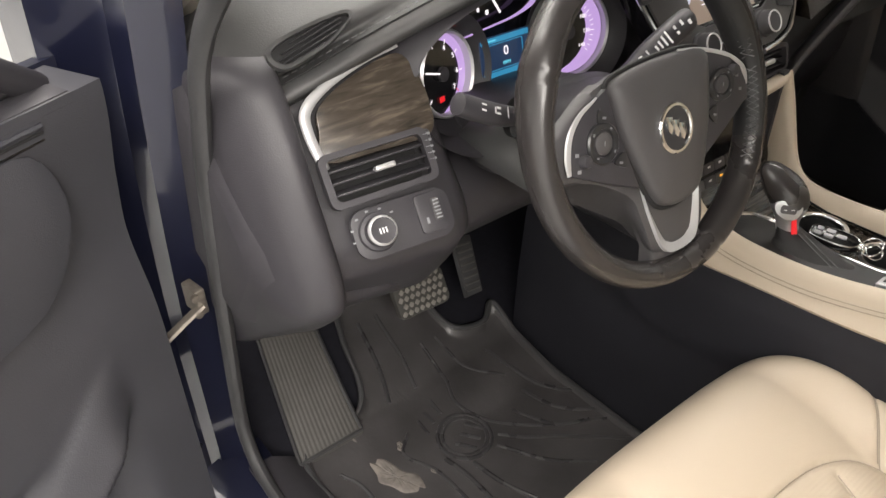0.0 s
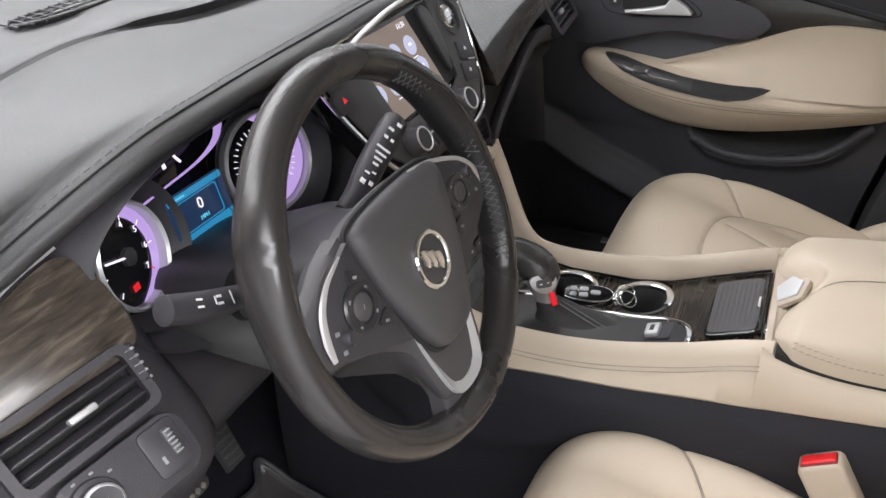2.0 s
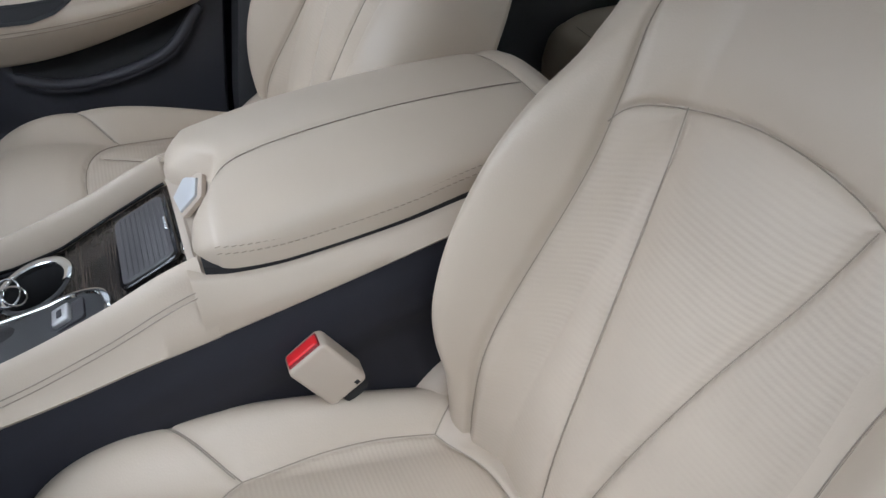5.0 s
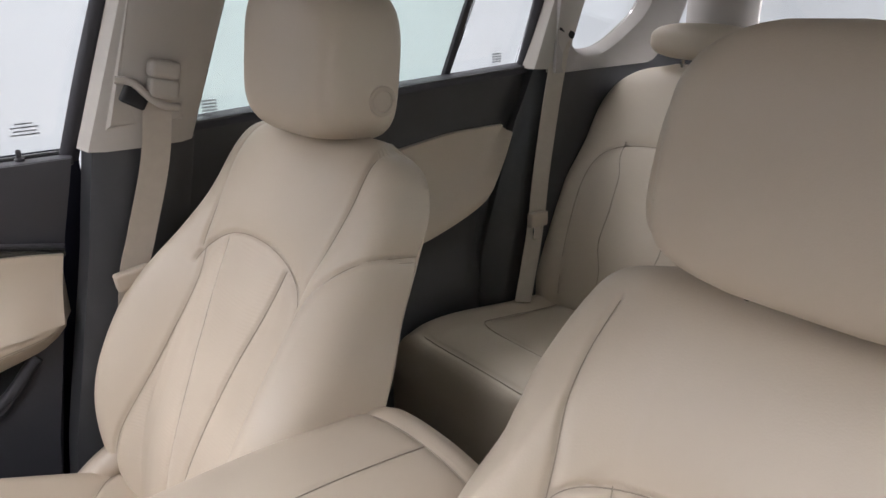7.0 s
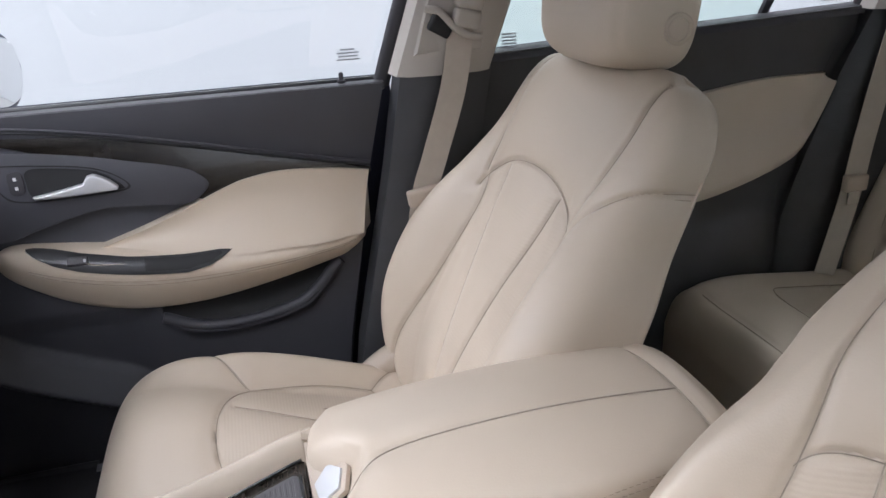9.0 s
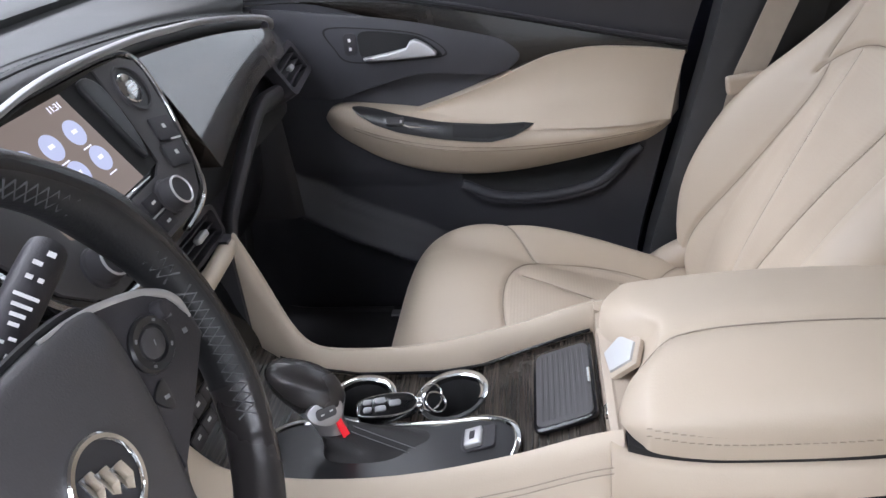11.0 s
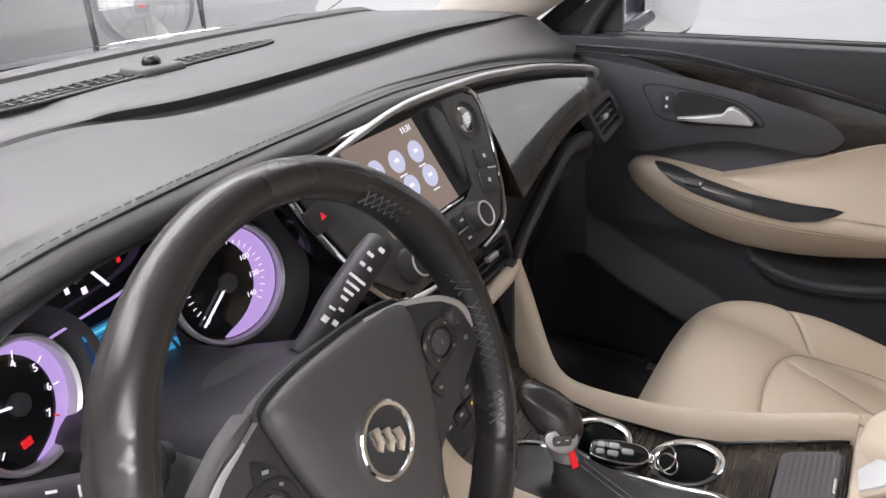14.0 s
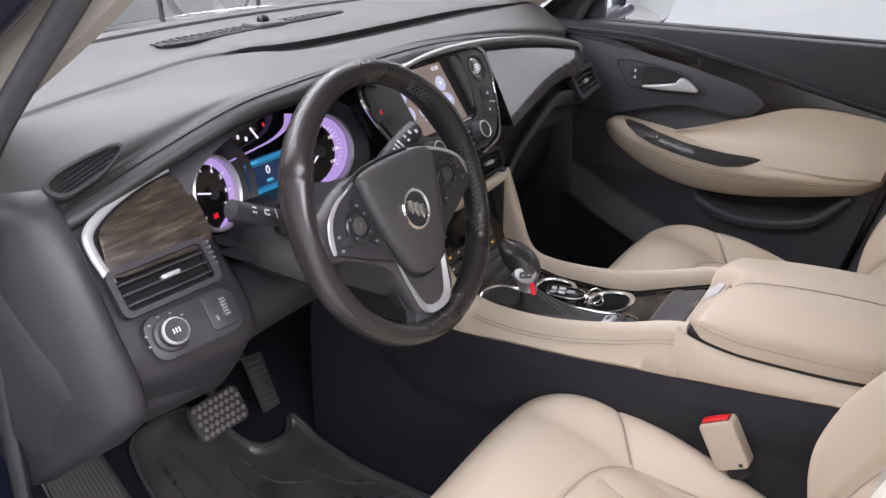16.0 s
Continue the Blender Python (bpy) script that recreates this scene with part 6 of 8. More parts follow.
def passenger_face():
    xs_ = np.linspace(0.196, 0.712, 46)
    top = interp(xs_, DX, LIP_Z) - 0.022
    top = np.minimum(top, 1.080)
    top[-5:] -= np.linspace(0, 0.012, 5)
    low = interp(xs_, (0.15, 0.20, 0.30, 0.42, 0.52, 0.62, 0.71), (0.934, 0.943, 0.962, 0.980, 0.984, 0.986, 0.990))
    rows = []
    for k, x in enumerate(xs_):
        row = []
        for t in np.linspace(0, 1, 14):
            z = top[k] + (low[k] - top[k]) * t
            y = face_y(x, z) - 0.003 * math.sin(math.pi * t)
            row.append((x, y, z))
        row += [(x, face_y(x, low[k]) + 0.05, low[k]), (x, face_y(x, top[k]) + 0.05, top[k])]
        rows.append(row)
    sheet("ash_panel", np.array(rows), M_WOOD_GLOSS, dash, "glossy dark ash panel", True, True, None, 50)
    # silver sweep over the screen to the door
    x = np.linspace(-0.175, 0.705, 80)
    y = interp(x, DX, LIP_Y) - 0.015
    z = interp(x, (-0.175, -0.071, 0.035, 0.197, 0.30, 0.407, 0.57, 0.653, 0.705), (1.096, 1.103, 1.107, 1.101, 1.091, 1.078, 1.045, 1.012, 0.985))
    pts = np.c_[x, y, z]
    tail = np.array([(0.712, 0.262, 0.975), (0.708, 0.246, 0.962)])
    pts = np.vstack([pts, tail])
    wid = np.interp(np.arange(len(pts)), [0, 8, 40, len(pts)], [0.002, 0.0058, 0.0064, 0.0046])
    sheet("silver_trim", tube_rings(spline(pts, 120), np.interp(np.linspace(0, 1, 120), np.linspace(0, 1, len(wid)), wid), 10, 0.7, up=(0, 0.5, 0.9)), M_SILVER, dash, "satin silver sweeping trim strip", True, True)
    # lower bar from the vent down to the stack
    bar = spline(np.array([(0.735, 0.240, 0.925), (0.68, 0.214, 0.905), (0.60, 0.204, 0.912), (0.50, 0.196, 0.930), (0.425, 0.190, 0.935), (0.319, 0.185, 0.895), (0.233, 0.180, 0.856), (0.186, 0.170, 0.830)]), 50)
    sheet("lower_bar", tube_rings(bar, np.linspace(0.026, 0.016, 50), 14, 0.62, up=(0, 0.8, 0.6)), M_BLACK, dash, "black curved bar under the ash panel", True, True)
    # fill behind bar and panel, near-black to give the gap its shade
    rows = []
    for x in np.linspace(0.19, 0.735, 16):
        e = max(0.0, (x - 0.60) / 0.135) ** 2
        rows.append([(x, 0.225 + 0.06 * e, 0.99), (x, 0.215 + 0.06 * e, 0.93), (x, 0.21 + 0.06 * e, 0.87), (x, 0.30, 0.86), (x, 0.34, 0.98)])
    sheet("face_backing", np.array(rows), M_MATTE, dash, "dark fill for the shaded gap behind the trim", True, True)
    # outer vent
    vm = basis((0.612, 0.198, 0.944), (1.0, 0.05, 0.06), (0, 0.5, 0.86))
    v = ring_slab("air_vent", round_rect(0.140, 0.066, 0.014), round_rect(0.112, 0.046, 0.007), 0.018, M_BLACK, vm, dash, "black air vent with slats")
    slab("vent_throat", round_rect(0.112, 0.046, 0.007), 0.002, M_MATTE, vm @ pose(0, 0, -0.010), v, bevel=0)
    for k in (-1, 0, 1):
        box("slat", (0.112, 0.003, 0.016), 0.001, vm @ pose(0, 0.013 * k, 0.006, 18, 0, 0), M_BLACK, v, segs=1)
    box("vent_tab", (0.020, 0.009, 0.010), 0.003, vm @ pose(-0.004, 0, 0.014), M_SILVER, v, "small silver vent tab")
    # corner that meets the door
    rows = []
    for z in np.linspace(1.03, 0.62, 20):
        rows.append([(0.70, 0.29 - 0.03 * math.sin((1.03 - z) * 3), z), (0.715, 0.275 - 0.03 * math.sin((1.03 - z) * 3), z), (0.735, 0.28, z), (0.748, 0.31, z), (0.748, 0.45, z), (0.70, 0.45, z)])
    sheet("end_panel", np.array(rows), M_BLACK, dash, "rounded black end panel beside the door", True, True, None, 60)


passenger_face()


# ---- centre console ----
CY = (-0.62, -0.40, -0.29, -0.20, -0.12, -0.05, 0.02, 0.06, 0.085, 0.105, 0.122, 0.138)
CZ = (0.800, 0.797, 0.787, 0.757, 0.735, 0.724, 0.722, 0.730, 0.752, 0.792, 0.838, 0.880)
BY = (-0.62, -0.565, -0.485, -0.40, -0.30, -0.22, -0.139, -0.02, 0.06, 0.14)
BZ = (0.763, 0.754, 0.741, 0.728, 0.714, 0.704, 0.692, 0.680, 0.671, 0.674)
GY = (-0.82, -0.70, -0.58, -0.50, -0.40, -0.36, -0.325, -0.305, -0.288)
GZ = (0.805, 0.800, 0.788, 0.778, 0.773, 0.774, 0.779, 0.785, 0.792)


def deck_z(y):
    return np.interp(y, (-0.32, -0.28, -0.22, -0.154, -0.10, 0.0, 0.06, 0.10, 0.13), (0.760, 0.750, 0.727, 0.700, 0.690, 0.688, 0.697, 0.715, 0.74))


def console():
    root = thing("centre_console", "beige leather centre console with dark ash deck", "console")
    # side skirts in black carpet
    for sx in (-1, 1):
        rows = []
        for y in np.linspace(-0.74, 0.42, 60):
            zt = float(np.interp(y, (-0.95, -0.62, -0.485, -0.40, -0.30, -0.22, -0.139, -0.02, 0.06, 0.14, 0.42), (0.715, 0.763, 0.741, 0.728, 0.714, 0.704, 0.692, 0.680, 0.671, 0.674, 0.66)))
            flare = 0.012 * math.sin(max(0, min(1, (0.55 - abs(y + 0.1)) / 0.55)) * math.pi)
            zc = float(interp(y, (-0.74, -0.25, -0.06, 0.04, 0.14, 0.20, 0.245, 0.28, 0.42), (0.70, 0.62, 0.565, 0.535, 0.530, 0.562, 0.610, 0.665, 0.80)))
            zs_ = np.linspace(0.30, zt + 0.004, 30)
            xs_ = np.interp(zs_, (0.30, 0.45, 0.58, zt + 0.004), (0.165 + flare, 0.158 + flare, 0.149, 0.134)) + 0.009 * bump01(zs_ - zc, -0.004, 0.006) * bump01(zt - zs_, 0.0, 0.03)
            rows.append([(sx * 0.10, y, 0.30)] + [(sx * a, y, b) for a, b in zip(xs_, zs_)] + [(sx * 0.10, y, zt + 0.004)])
        sheet("side_skirt", np.array(rows), M_SKIRT, root, "black side of the console with a moulded step", True, True, None, 60)
    # beige leather walls that rise to the stack
    for sx in (-1, 1):
        rows = []
        for t in np.linspace(0, 1, 90):
            y = float(np.interp(t, (0, 0.62, 0.80, 1.0), (-0.30, 0.04, 0.098, 0.140)))
            z = float(interp(y, CY, CZ))
            zb = float(interp(y, BY, BZ))
            rise = bump01(np.array(y), 0.05, 0.12).item()
            x0 = (0.113 if sx > 0 else 0.103) + (0.022 if sx > 0 else 0.032) * rise
            z += 0.0 if sx > 0 else 0.004
            x1 = 0.141 + 0.004 * rise
            yb = y + 0.0 * rise
            rows.append([(sx * (x0 - 0.008), y + 0.004 * rise, z - 0.030), (sx * (x0 - 0.004), y, z - 0.006), (sx * (x0 + 0.002), y - 0.002 * rise, z), (sx * (x0 + 0.010), y, z - 0.003), (sx * (x0 + 0.016), yb, z - 0.014), (sx * (0.5 * (x0 + 0.016) + 0.5 * x1), yb, 0.5 * (z - 0.014) + 0.5 * zb), (sx * x1, yb, zb + 0.006), (sx * (x1 - 0.004), yb, zb), (sx * (x0 - 0.006), yb, zb + 0.004)])
        # forward flank beside the stack
        wall = sheet("leather_wall", np.array(rows), M_LEATHER, root, "beige leather side wall sweeping up to the stack", True, True, None, 60)
        st = [(sx * 0.1305, y, float(interp(y, CY, CZ)) - 0.016) for y in np.linspace(-0.29, 0.05, 40)]
        tube("wall_stitching", st, 0.0006, M_SEAM, wall, segs=5)
        st = [(sx * 0.1320, y, float(interp(y, CY, CZ)) - 0.022) for y in np.linspace(-0.29, 0.05, 40)]
        tube("wall_stitching", st, 0.0006, M_SEAM, wall, segs=5)
        rows = []
        for y in np.linspace(0.138, 0.40, 10):
            rows.append([(sx * 0.140, y, 0.648), (sx * 0.147, y, 0.66), (sx * 0.146, y, 0.80), (sx * 0.140, y, 0.878), (sx * 0.120, y, 0.878), (sx * 0.12, y, 0.648)])
        sheet("stack_flank", np.array(rows), M_BLACK, root, "black flank of the stack", True, True, None, 60)
        # lower wall under the armrest
        rows = []
        for y in np.linspace(-0.62, -0.288, 30):
            z, zb = float(interp(y, CY, CZ)), float(interp(y, BY, BZ))
            z = float(interp(y, GY, GZ)) - 0.005
            rows.append([(sx * 0.100, y, z), (sx * 0.122, y, z), (sx * 0.128, y, z - 0.006), (sx * 0.134, y, 0.5 * (z + zb)), (sx * 0.139, y, zb + 0.004), (sx * 0.136, y, zb), (sx * 0.10, y, zb)])
        sheet("leather_wall", np.array(rows), M_LEATHER, root, "beige leather wall under the armrest", True, True, None, 60)
        rows = []
        for y in np.linspace(-0.735, -0.624, 8):
            rows.append([(sx * 0.100, y, 0.778), (sx * 0.122, y, 0.778), (sx * 0.128, y, 0.772), (sx * 0.136, y, 0.755), (sx * 0.139, y, 0.722), (sx * 0.134, y, 0.716), (sx * 0.10, y, 0.716)])
        sheet("rear_wall", np.array(rows), M_BEIGE_PLASTIC, root, "beige plastic rear wall of the console", True, True, None, 60)
    # armrest lid: rounded corners, a notch at the nose for the latch
    ny, na = 120, 150
    v = np.linspace(0, 1, ny)
    place, dome = across(na, 3.6, 0.21)
    V = np.repeat(v[:, None], na, 1)
    span = np.clip(V / 0.10, 0, 1)
    halfw = interp(v, (0, 0.02, 0.05, 0.10, 0.4, 0.8, 0.96, 1.0), (0.096, 0.108, 0.117, 0.123, 0.124, 0.119, 0.115, 0.108))
    X = halfw[:, None] * place

    def notch(x, along):
        return 0.040 * np.exp(-((x + 0.004) / np.where(x < -0.004, 0.055, 0.029)) ** 2) * (1 - bump01(along, 0.0, 0.16))

    Y = -0.288 - 0.438 * V - notch(X, V) - 0.008 * (1 - span) * (X / 0.1) ** 2
    top = interp(v, (0, 0.006, 0.02, 0.05, 0.10, 0.30, 0.58, 0.92, 1.0), (0.797, 0.808, 0.816, 0.827, 0.836, 0.849, 0.854, 0.846, 0.836))
    seams = [[tuple(p) for p in spline([(-0.040, -0.318), (-0.034, -0.336), (-0.020, -0.37), (-0.018, -0.47), (-0.018, -0.60), (-0.020, -0.690)], 30)], [(-0.13, -0.694), (0.0, -0.690), (0.13, -0.682)]]
    topz = top[:, None] - 0.012 * (X / 0.12) ** 2 - groove(X, Y, seams, 0.0026, 0.0026)
    base = interp(-0.288 - 0.438 * v, GY, GZ)[:, None] + 0.002
    Z = base + (topz - base) * dome
    xb = halfw[:, None] * np.linspace(-0.98, 0.98, 10)[None]
    yb = np.repeat(-0.288 - 0.438 * v[:, None], 10, 1) - notch(xb, v[:, None]) - 0.008 * (1 - span[:, :10]) * (xb / 0.1) ** 2
    skin = np.stack([X, Y, Z], -1)
    ring = np.concatenate([skin, np.stack([xb, yb, base + 0 * xb], -1)], 1)
    front = ring[:1].copy()
    front[..., 2] = base[0]
    rear = ring[-1:].copy()
    rear[..., 2] = base[-1]
    ring = np.concatenate([front, ring, rear])
    lid = sheet("armrest_lid", ring, M_LEATHER, root, "beige leather armrest lid with centre seam", True, False, None, 60)
    sew(skin, np.stack([X, Y], -1), seams, lid, 0.0008, (0, -0.55, 0.79), 0.0002)
    for row, dz in ((0, 0.0), (1, 0.007)):
        for sx in (-1, 1):
            for k in range(54):
                y0 = -0.318 - 0.0073 * k
                w = float(np.interp((-0.288 - y0) / 0.438, v, halfw)) + 0.0004 - 0.0016 * row
                z0 = float(interp(y0, GY, GZ)) + 0.020 + dz
                tube("lid_stitch", [(sx * w, y0, z0), (sx * w, y0 - 0.0048, z0)], 0.0006, M_SEAM, lid, segs=4)
    # dark joint under the lid
    for sx in (-1, 1):
        jn = [[(sx * x, v, float(interp(v, GY, GZ)) + zz) for x, zz in ((0.100, -0.008), (0.100, 0.003), (0.1205, 0.003), (0.1205, -0.008))] for v in np.linspace(-0.303, -0.715, 30)]
        sheet("lid_joint", np.array(jn), M_MATTE, root, "dark gap under the lid", True, True)
    # head of the console under the nose of the lid, with the latch button in the notch
    rows = []
    for t in np.linspace(-0.345, -0.290, 9):
        zt = float(interp(t, GY, GZ)) - (0.004 if t < -0.292 else 0.010)
        rows.append([(-0.112, t, 0.72), (-0.112, t, zt - 0.004), (-0.106, t, zt), (0.106, t, zt), (0.112, t, zt - 0.004), (0.112, t, 0.72)])
    sheet("lid_head", np.array(rows), M_BEIGE_PLASTIC, root, "beige plastic head before the lid", True, True)
    box("latch_block", (0.190, 0.046, 0.050), 0.004, pose(0.0, -0.3185, 0.758), M_BEIGE_PLASTIC, root, "beige block under the latch")
    m = basis((0.004, -0.310, 0.791), (-1.0, -0.10, 0.0), (0, -0.72, 0.69))
    slab("latch_bezel", [(-0.062, 0.006), (-0.026, 0.020), (0.004, 0.030), (0.030, 0.016), (0.024, -0.017), (-0.062, -0.017)], 0.006, M_BEIGE_PLASTIC, m, root, "beige bezel of the latch", 0.003)
    slab("latch_button", [(-0.021, 0.010), (0.003, 0.023), (0.023, 0.012), (0.017, -0.014), (-0.014, -0.014)], 0.009, M_LATCH, m, root, "satin silver five-sided latch button", 0.002)
    box("latch_tab", (0.018, 0.010, 0.008), 0.003, pose(-0.060, -0.292, 0.774, 30, 0, 0), M_CHROME, root, "small chrome tab under the lid")
    # ash deck with the cup wells cut through
    wells = ((0.058, -0.122, 0.040), (0.060, -0.012, 0.037))
    vx, vy = np.linspace(-0.107, 0.107, 87), np.linspace(-0.288, 0.128, 168)
    bm = bmesh.new()
    vv = [[bm.verts.new((x, y, float(deck_z(y)))) for x in vx] for y in vy]
    for i in range(len(vy) - 1):
        for j in range(len(vx) - 1):
            mx, my = 0.5 * (vx[j] + vx[j + 1]), 0.5 * (vy[i] + vy[i + 1])
            if all((mx - cx) ** 2 + (my - cy) ** 2 > (r - 0.001) ** 2 for cx, cy, r in wells):
                bm.faces.new((vv[i][j], vv[i][j + 1], vv[i + 1][j + 1], vv[i + 1][j]))
    bmesh.ops.solidify(bm, geom=bm.faces[:], thickness=0.004)
    part("ash_deck", bm, M_WOOD_LONG, root, "dark ash veneer deck")
    for sx in (-1, 1):
        tube("deck_piping", [(sx * 0.1045, v, float(deck_z(v)) + 0.004) for v in np.linspace(-0.285, 0.10, 40)], 0.0022, M_PIANO, root, segs=8)

    def deck_pose(x, v, lift=0.0):
        dz = float(deck_z(v + 0.01) - deck_z(v - 0.01)) / 0.02
        return basis((x, v, float(deck_z(v)) + lift), (1, 0, 0), (0, 1, dz))

    # cup holders
    for cx, cy, r in ((0.058, -0.122, 0.040), (0.060, -0.012, 0.037)):
        m = deck_pose(cx, cy, 0.0)
        cup = lathe("cup_holder", [(r + 0.003, 0.0), (r + 0.003, 0.0022), (r, 0.003), (r - 0.003, 0.002), (r - 0.0045, -0.001)], M_PIANO_SOFT, m, root, "round cup holder with a chrome arc", 48)
        arc = [[tuple(m @ Vector((q * math.cos(a), q * math.sin(a), h))) for q, h in ((r + 0.005, 0.001), (r + 0.0045, 0.005), (r + 0.001, 0.0062), (r - 0.005, 0.0035), (r - 0.006, -0.002))] for a in np.linspace(radians(-112), radians(128), 44)]
        sheet("chrome_arc", np.array(arc), M_CHROME, cup, "broad chrome arc", True, True, None, 50)
        lathe("cup_wall", [(r - 0.004, 0.0005), (r - 0.006, -0.003), (r - 0.006, -0.050), (r - 0.010, -0.055), (0.0, -0.055)], M_MATTE, m, cup, "dark cup well", 48)
    # chrome loop round the selector and the brake switch
    loop = [(-0.088, 0.055), (-0.060, 0.078), (-0.015, 0.070), (0.012, 0.030), (0.010, -0.05), (0.008, -0.12), (0.004, -0.165), (-0.020, -0.196), (-0.058, -0.200), (-0.084, -0.180), (-0.094, -0.10), (-0.096, 0.0)]
    lp = spline(np.array([(x, v, float(deck_z(v)) + 0.004) for x, v in loop]), 90, True)
    tube("chrome_loop", lp, 0.0042, M_CHROME, root, "chrome loop round the selector", 8, 0.8, True)
    bm = bmesh.new()
    f = bm.faces.new([bm.verts.new((*(0.985 * Vector((p[0] + 0.042, p[1] + 0.06)) - Vector((0.042, 0.06))), float(deck_z(p[1])) + 0.0035)) for p in lp])
    ext = bmesh.ops.extrude_face_region(bm, geom=[f])
    bmesh.ops.translate(bm, vec=(0, 0, -0.004), verts=[v for v in ext["geom"] if isinstance(v, bmesh.types.BMVert)])
    part("selector_field", bm, M_PIANO_SOFT, root, "dark satin field inside the loop")
    # parking brake switch
    m = deck_pose(-0.030, -0.160, 0.0035)
    epb = slab("brake_switch", round_rect(0.034, 0.040, 0.004), 0.006, M_BLACK, m, root, "parking brake switch", 0.0015)
    box("switch_cap", (0.026, 0.020, 0.010), 0.003, m @ pose(0, 0.004, 0.007), M_SILVER, epb, "silver switch cap")
    box("switch_mark", (0.012, 0.006, 0.0006), 0.0002, m @ pose(0, 0.004, 0.0123), M_BLACK, epb, segs=1)
    # sliding tray cover
    m = deck_pose(0.018, -0.252, 0.002)
    tray = slab("tray_cover", round_rect(0.132, 0.070, 0.012), 0.005, M_PIANO, m, root, "ribbed dark tray cover", 0.002)
    slab("tray_lid", round_rect(0.122, 0.062, 0.010), 0.003, M_HUB, m @ pose(0, 0, 0.0035), tray, "dark lid")
    for k in range(9):
        box("tray_rib", (0.110, 0.0030, 0.0008), 0.0005, m @ pose(0, -0.026 + 0.0062 * k, 0.0068), M_HUB, tray, segs=1)
    box("tray_tab", (0.024, 0.004, 0.004), 0.001, m @ pose(-0.002, -0.030, 0.008), M_CHROME, tray, "chrome tab", segs=1)
    return root


console()


def gear_selector():
    root = thing("gear_selector", "black and silver gear selector with leather boot", "gear lever")
    rows = []
    foot, neck = Vector((-0.040, -0.040, 0.690)), Vector((-0.034, -0.006, 0.728))
    for t in np.linspace(0, 1, 30):
        c = foot.lerp(neck, t)
        rx = 0.032 * (1 - t) ** 1.2 + 0.0150
        ry = 0.058 * (1 - t) ** 1.1 + 0.0165
        fold = 0.0020 * math.sin(t * 17) * (1 - t)
        rows.append([tuple(c + Vector(((rx + fold) * spow(math.cos(a), 0.72), (ry + fold) * spow(math.sin(a), 0.72) - 0.026 * (1 - t), 0))) for a in np.linspace(0, 2 * np.pi, 40, endpoint=False)])
    sheet("boot", np.array(rows), M_BOOT, root, "creased black leather boot", True, True, None, 70)
    for k in (-0.005, 0.004):
        seam = [foot.lerp(neck, t) + Vector((k - 0.012 * (1 - t), -0.026 * (1 - t) - 0.058 * (1 - t) ** 1.1 - 0.0160, 0.0012)) for t in np.linspace(0.05, 0.98, 22)]
        tube("boot_seam", [tuple(p) for p in seam], 0.0007, M_LACE, root, segs=4)
    # lever: silver neck that flares into a dark rounded knob
    S = np.linspace(0, 1, 44)
    rx = interp(S, (0, 0.22, 0.42, 0.62, 0.82, 0.93, 0.985, 1), (0.0135, 0.0140, 0.0180, 0.0235, 0.0235, 0.0175, 0.0080, 0.0008))
    ry = interp(S, (0, 0.22, 0.42, 0.62, 0.82, 0.93, 0.985, 1), (0.0165, 0.0175, 0.0265, 0.0365, 0.0370, 0.0275, 0.0125, 0.0010))
    rows = []
    for k, s in enumerate(S):
        cx, cy, cz = -0.034 + 0.008 * s, -0.006 + 0.036 * s, 0.718 + 0.090 * s
        rows.append([(cx + rx[k] * spow(math.cos(a), 0.85), cy + ry[k] * spow(math.sin(a), 0.85), cz + 0.30 * ry[k] * math.sin(a) * s) for a in np.linspace(0, 2 * np.pi, 48, endpoint=False)])
    pick = np.zeros((44, 48), int)
    for i, s in enumerate(S):
        for j in range(48):
            a = 2 * math.pi * j / 48
            pick[i, j] = s < 0.44 - 0.12 * math.sin(a) - 0.06 * math.cos(a)
    lever = sheet("selector_knob", np.array(rows), [M_WHEEL, M_NECK], root, "smooth black knob on a satin silver neck", True, True, pick, 80)
    side = basis((-0.0470, -0.0060, 0.7630), (0.62, -0.78, 0.10), (0.26, 0.24, 0.93))
    plate = [tuple(p) for p in spline(np.array([(-0.021, 0.010), (-0.008, 0.014), (0.012, 0.010), (0.016, -0.002), (0.006, -0.014), (-0.008, -0.013), (-0.020, -0.002)]), 40, True)]
    slab("selector_plate", plate, 0.006, M_NECK, side @ pose(0, 0, -0.003), lever, "grey metal side plate", 0.0018)
    slab("selector_button", round_rect(0.022, 0.012, 0.004), 0.003, M_HUB, side @ pose(-0.003, 0.001, 0.0018, 0, 0, -6), lever, "dark rocker button", 0.001)
    for dx in (-0.0075, 0.0025):
        box("button_mark", (0.004, 0.0012, 0.0004), 0.0001, side @ pose(dx, 0.001, 0.0050), M_PRINT, lever, segs=1)
    ln = basis((-0.0412, -0.0135, 0.7410), (0.86, -0.50, 0.0), (0.18, 0.42, 0.90))
    slab("lit_strip", [(-0.004, -0.015), (0.004, -0.015), (0.003, 0.015), (-0.003, 0.015)], 0.003, M_G_RED, ln, lever, "lit red gear strip", 0.001)
    box("lit_mark", (0.008, 0.006, 0.002), 0.0006, pose(-0.086, 0.012, 0.696), M_G_RED, root, "lit red gear mark", segs=1)
    box("gate_scale", (0.006, 0.050, 0.002), 0.0006, pose(-0.086, -0.025, 0.695), M_GREYPRINT, root, "pale gear scale", segs=1)
    return root


gear_selector()


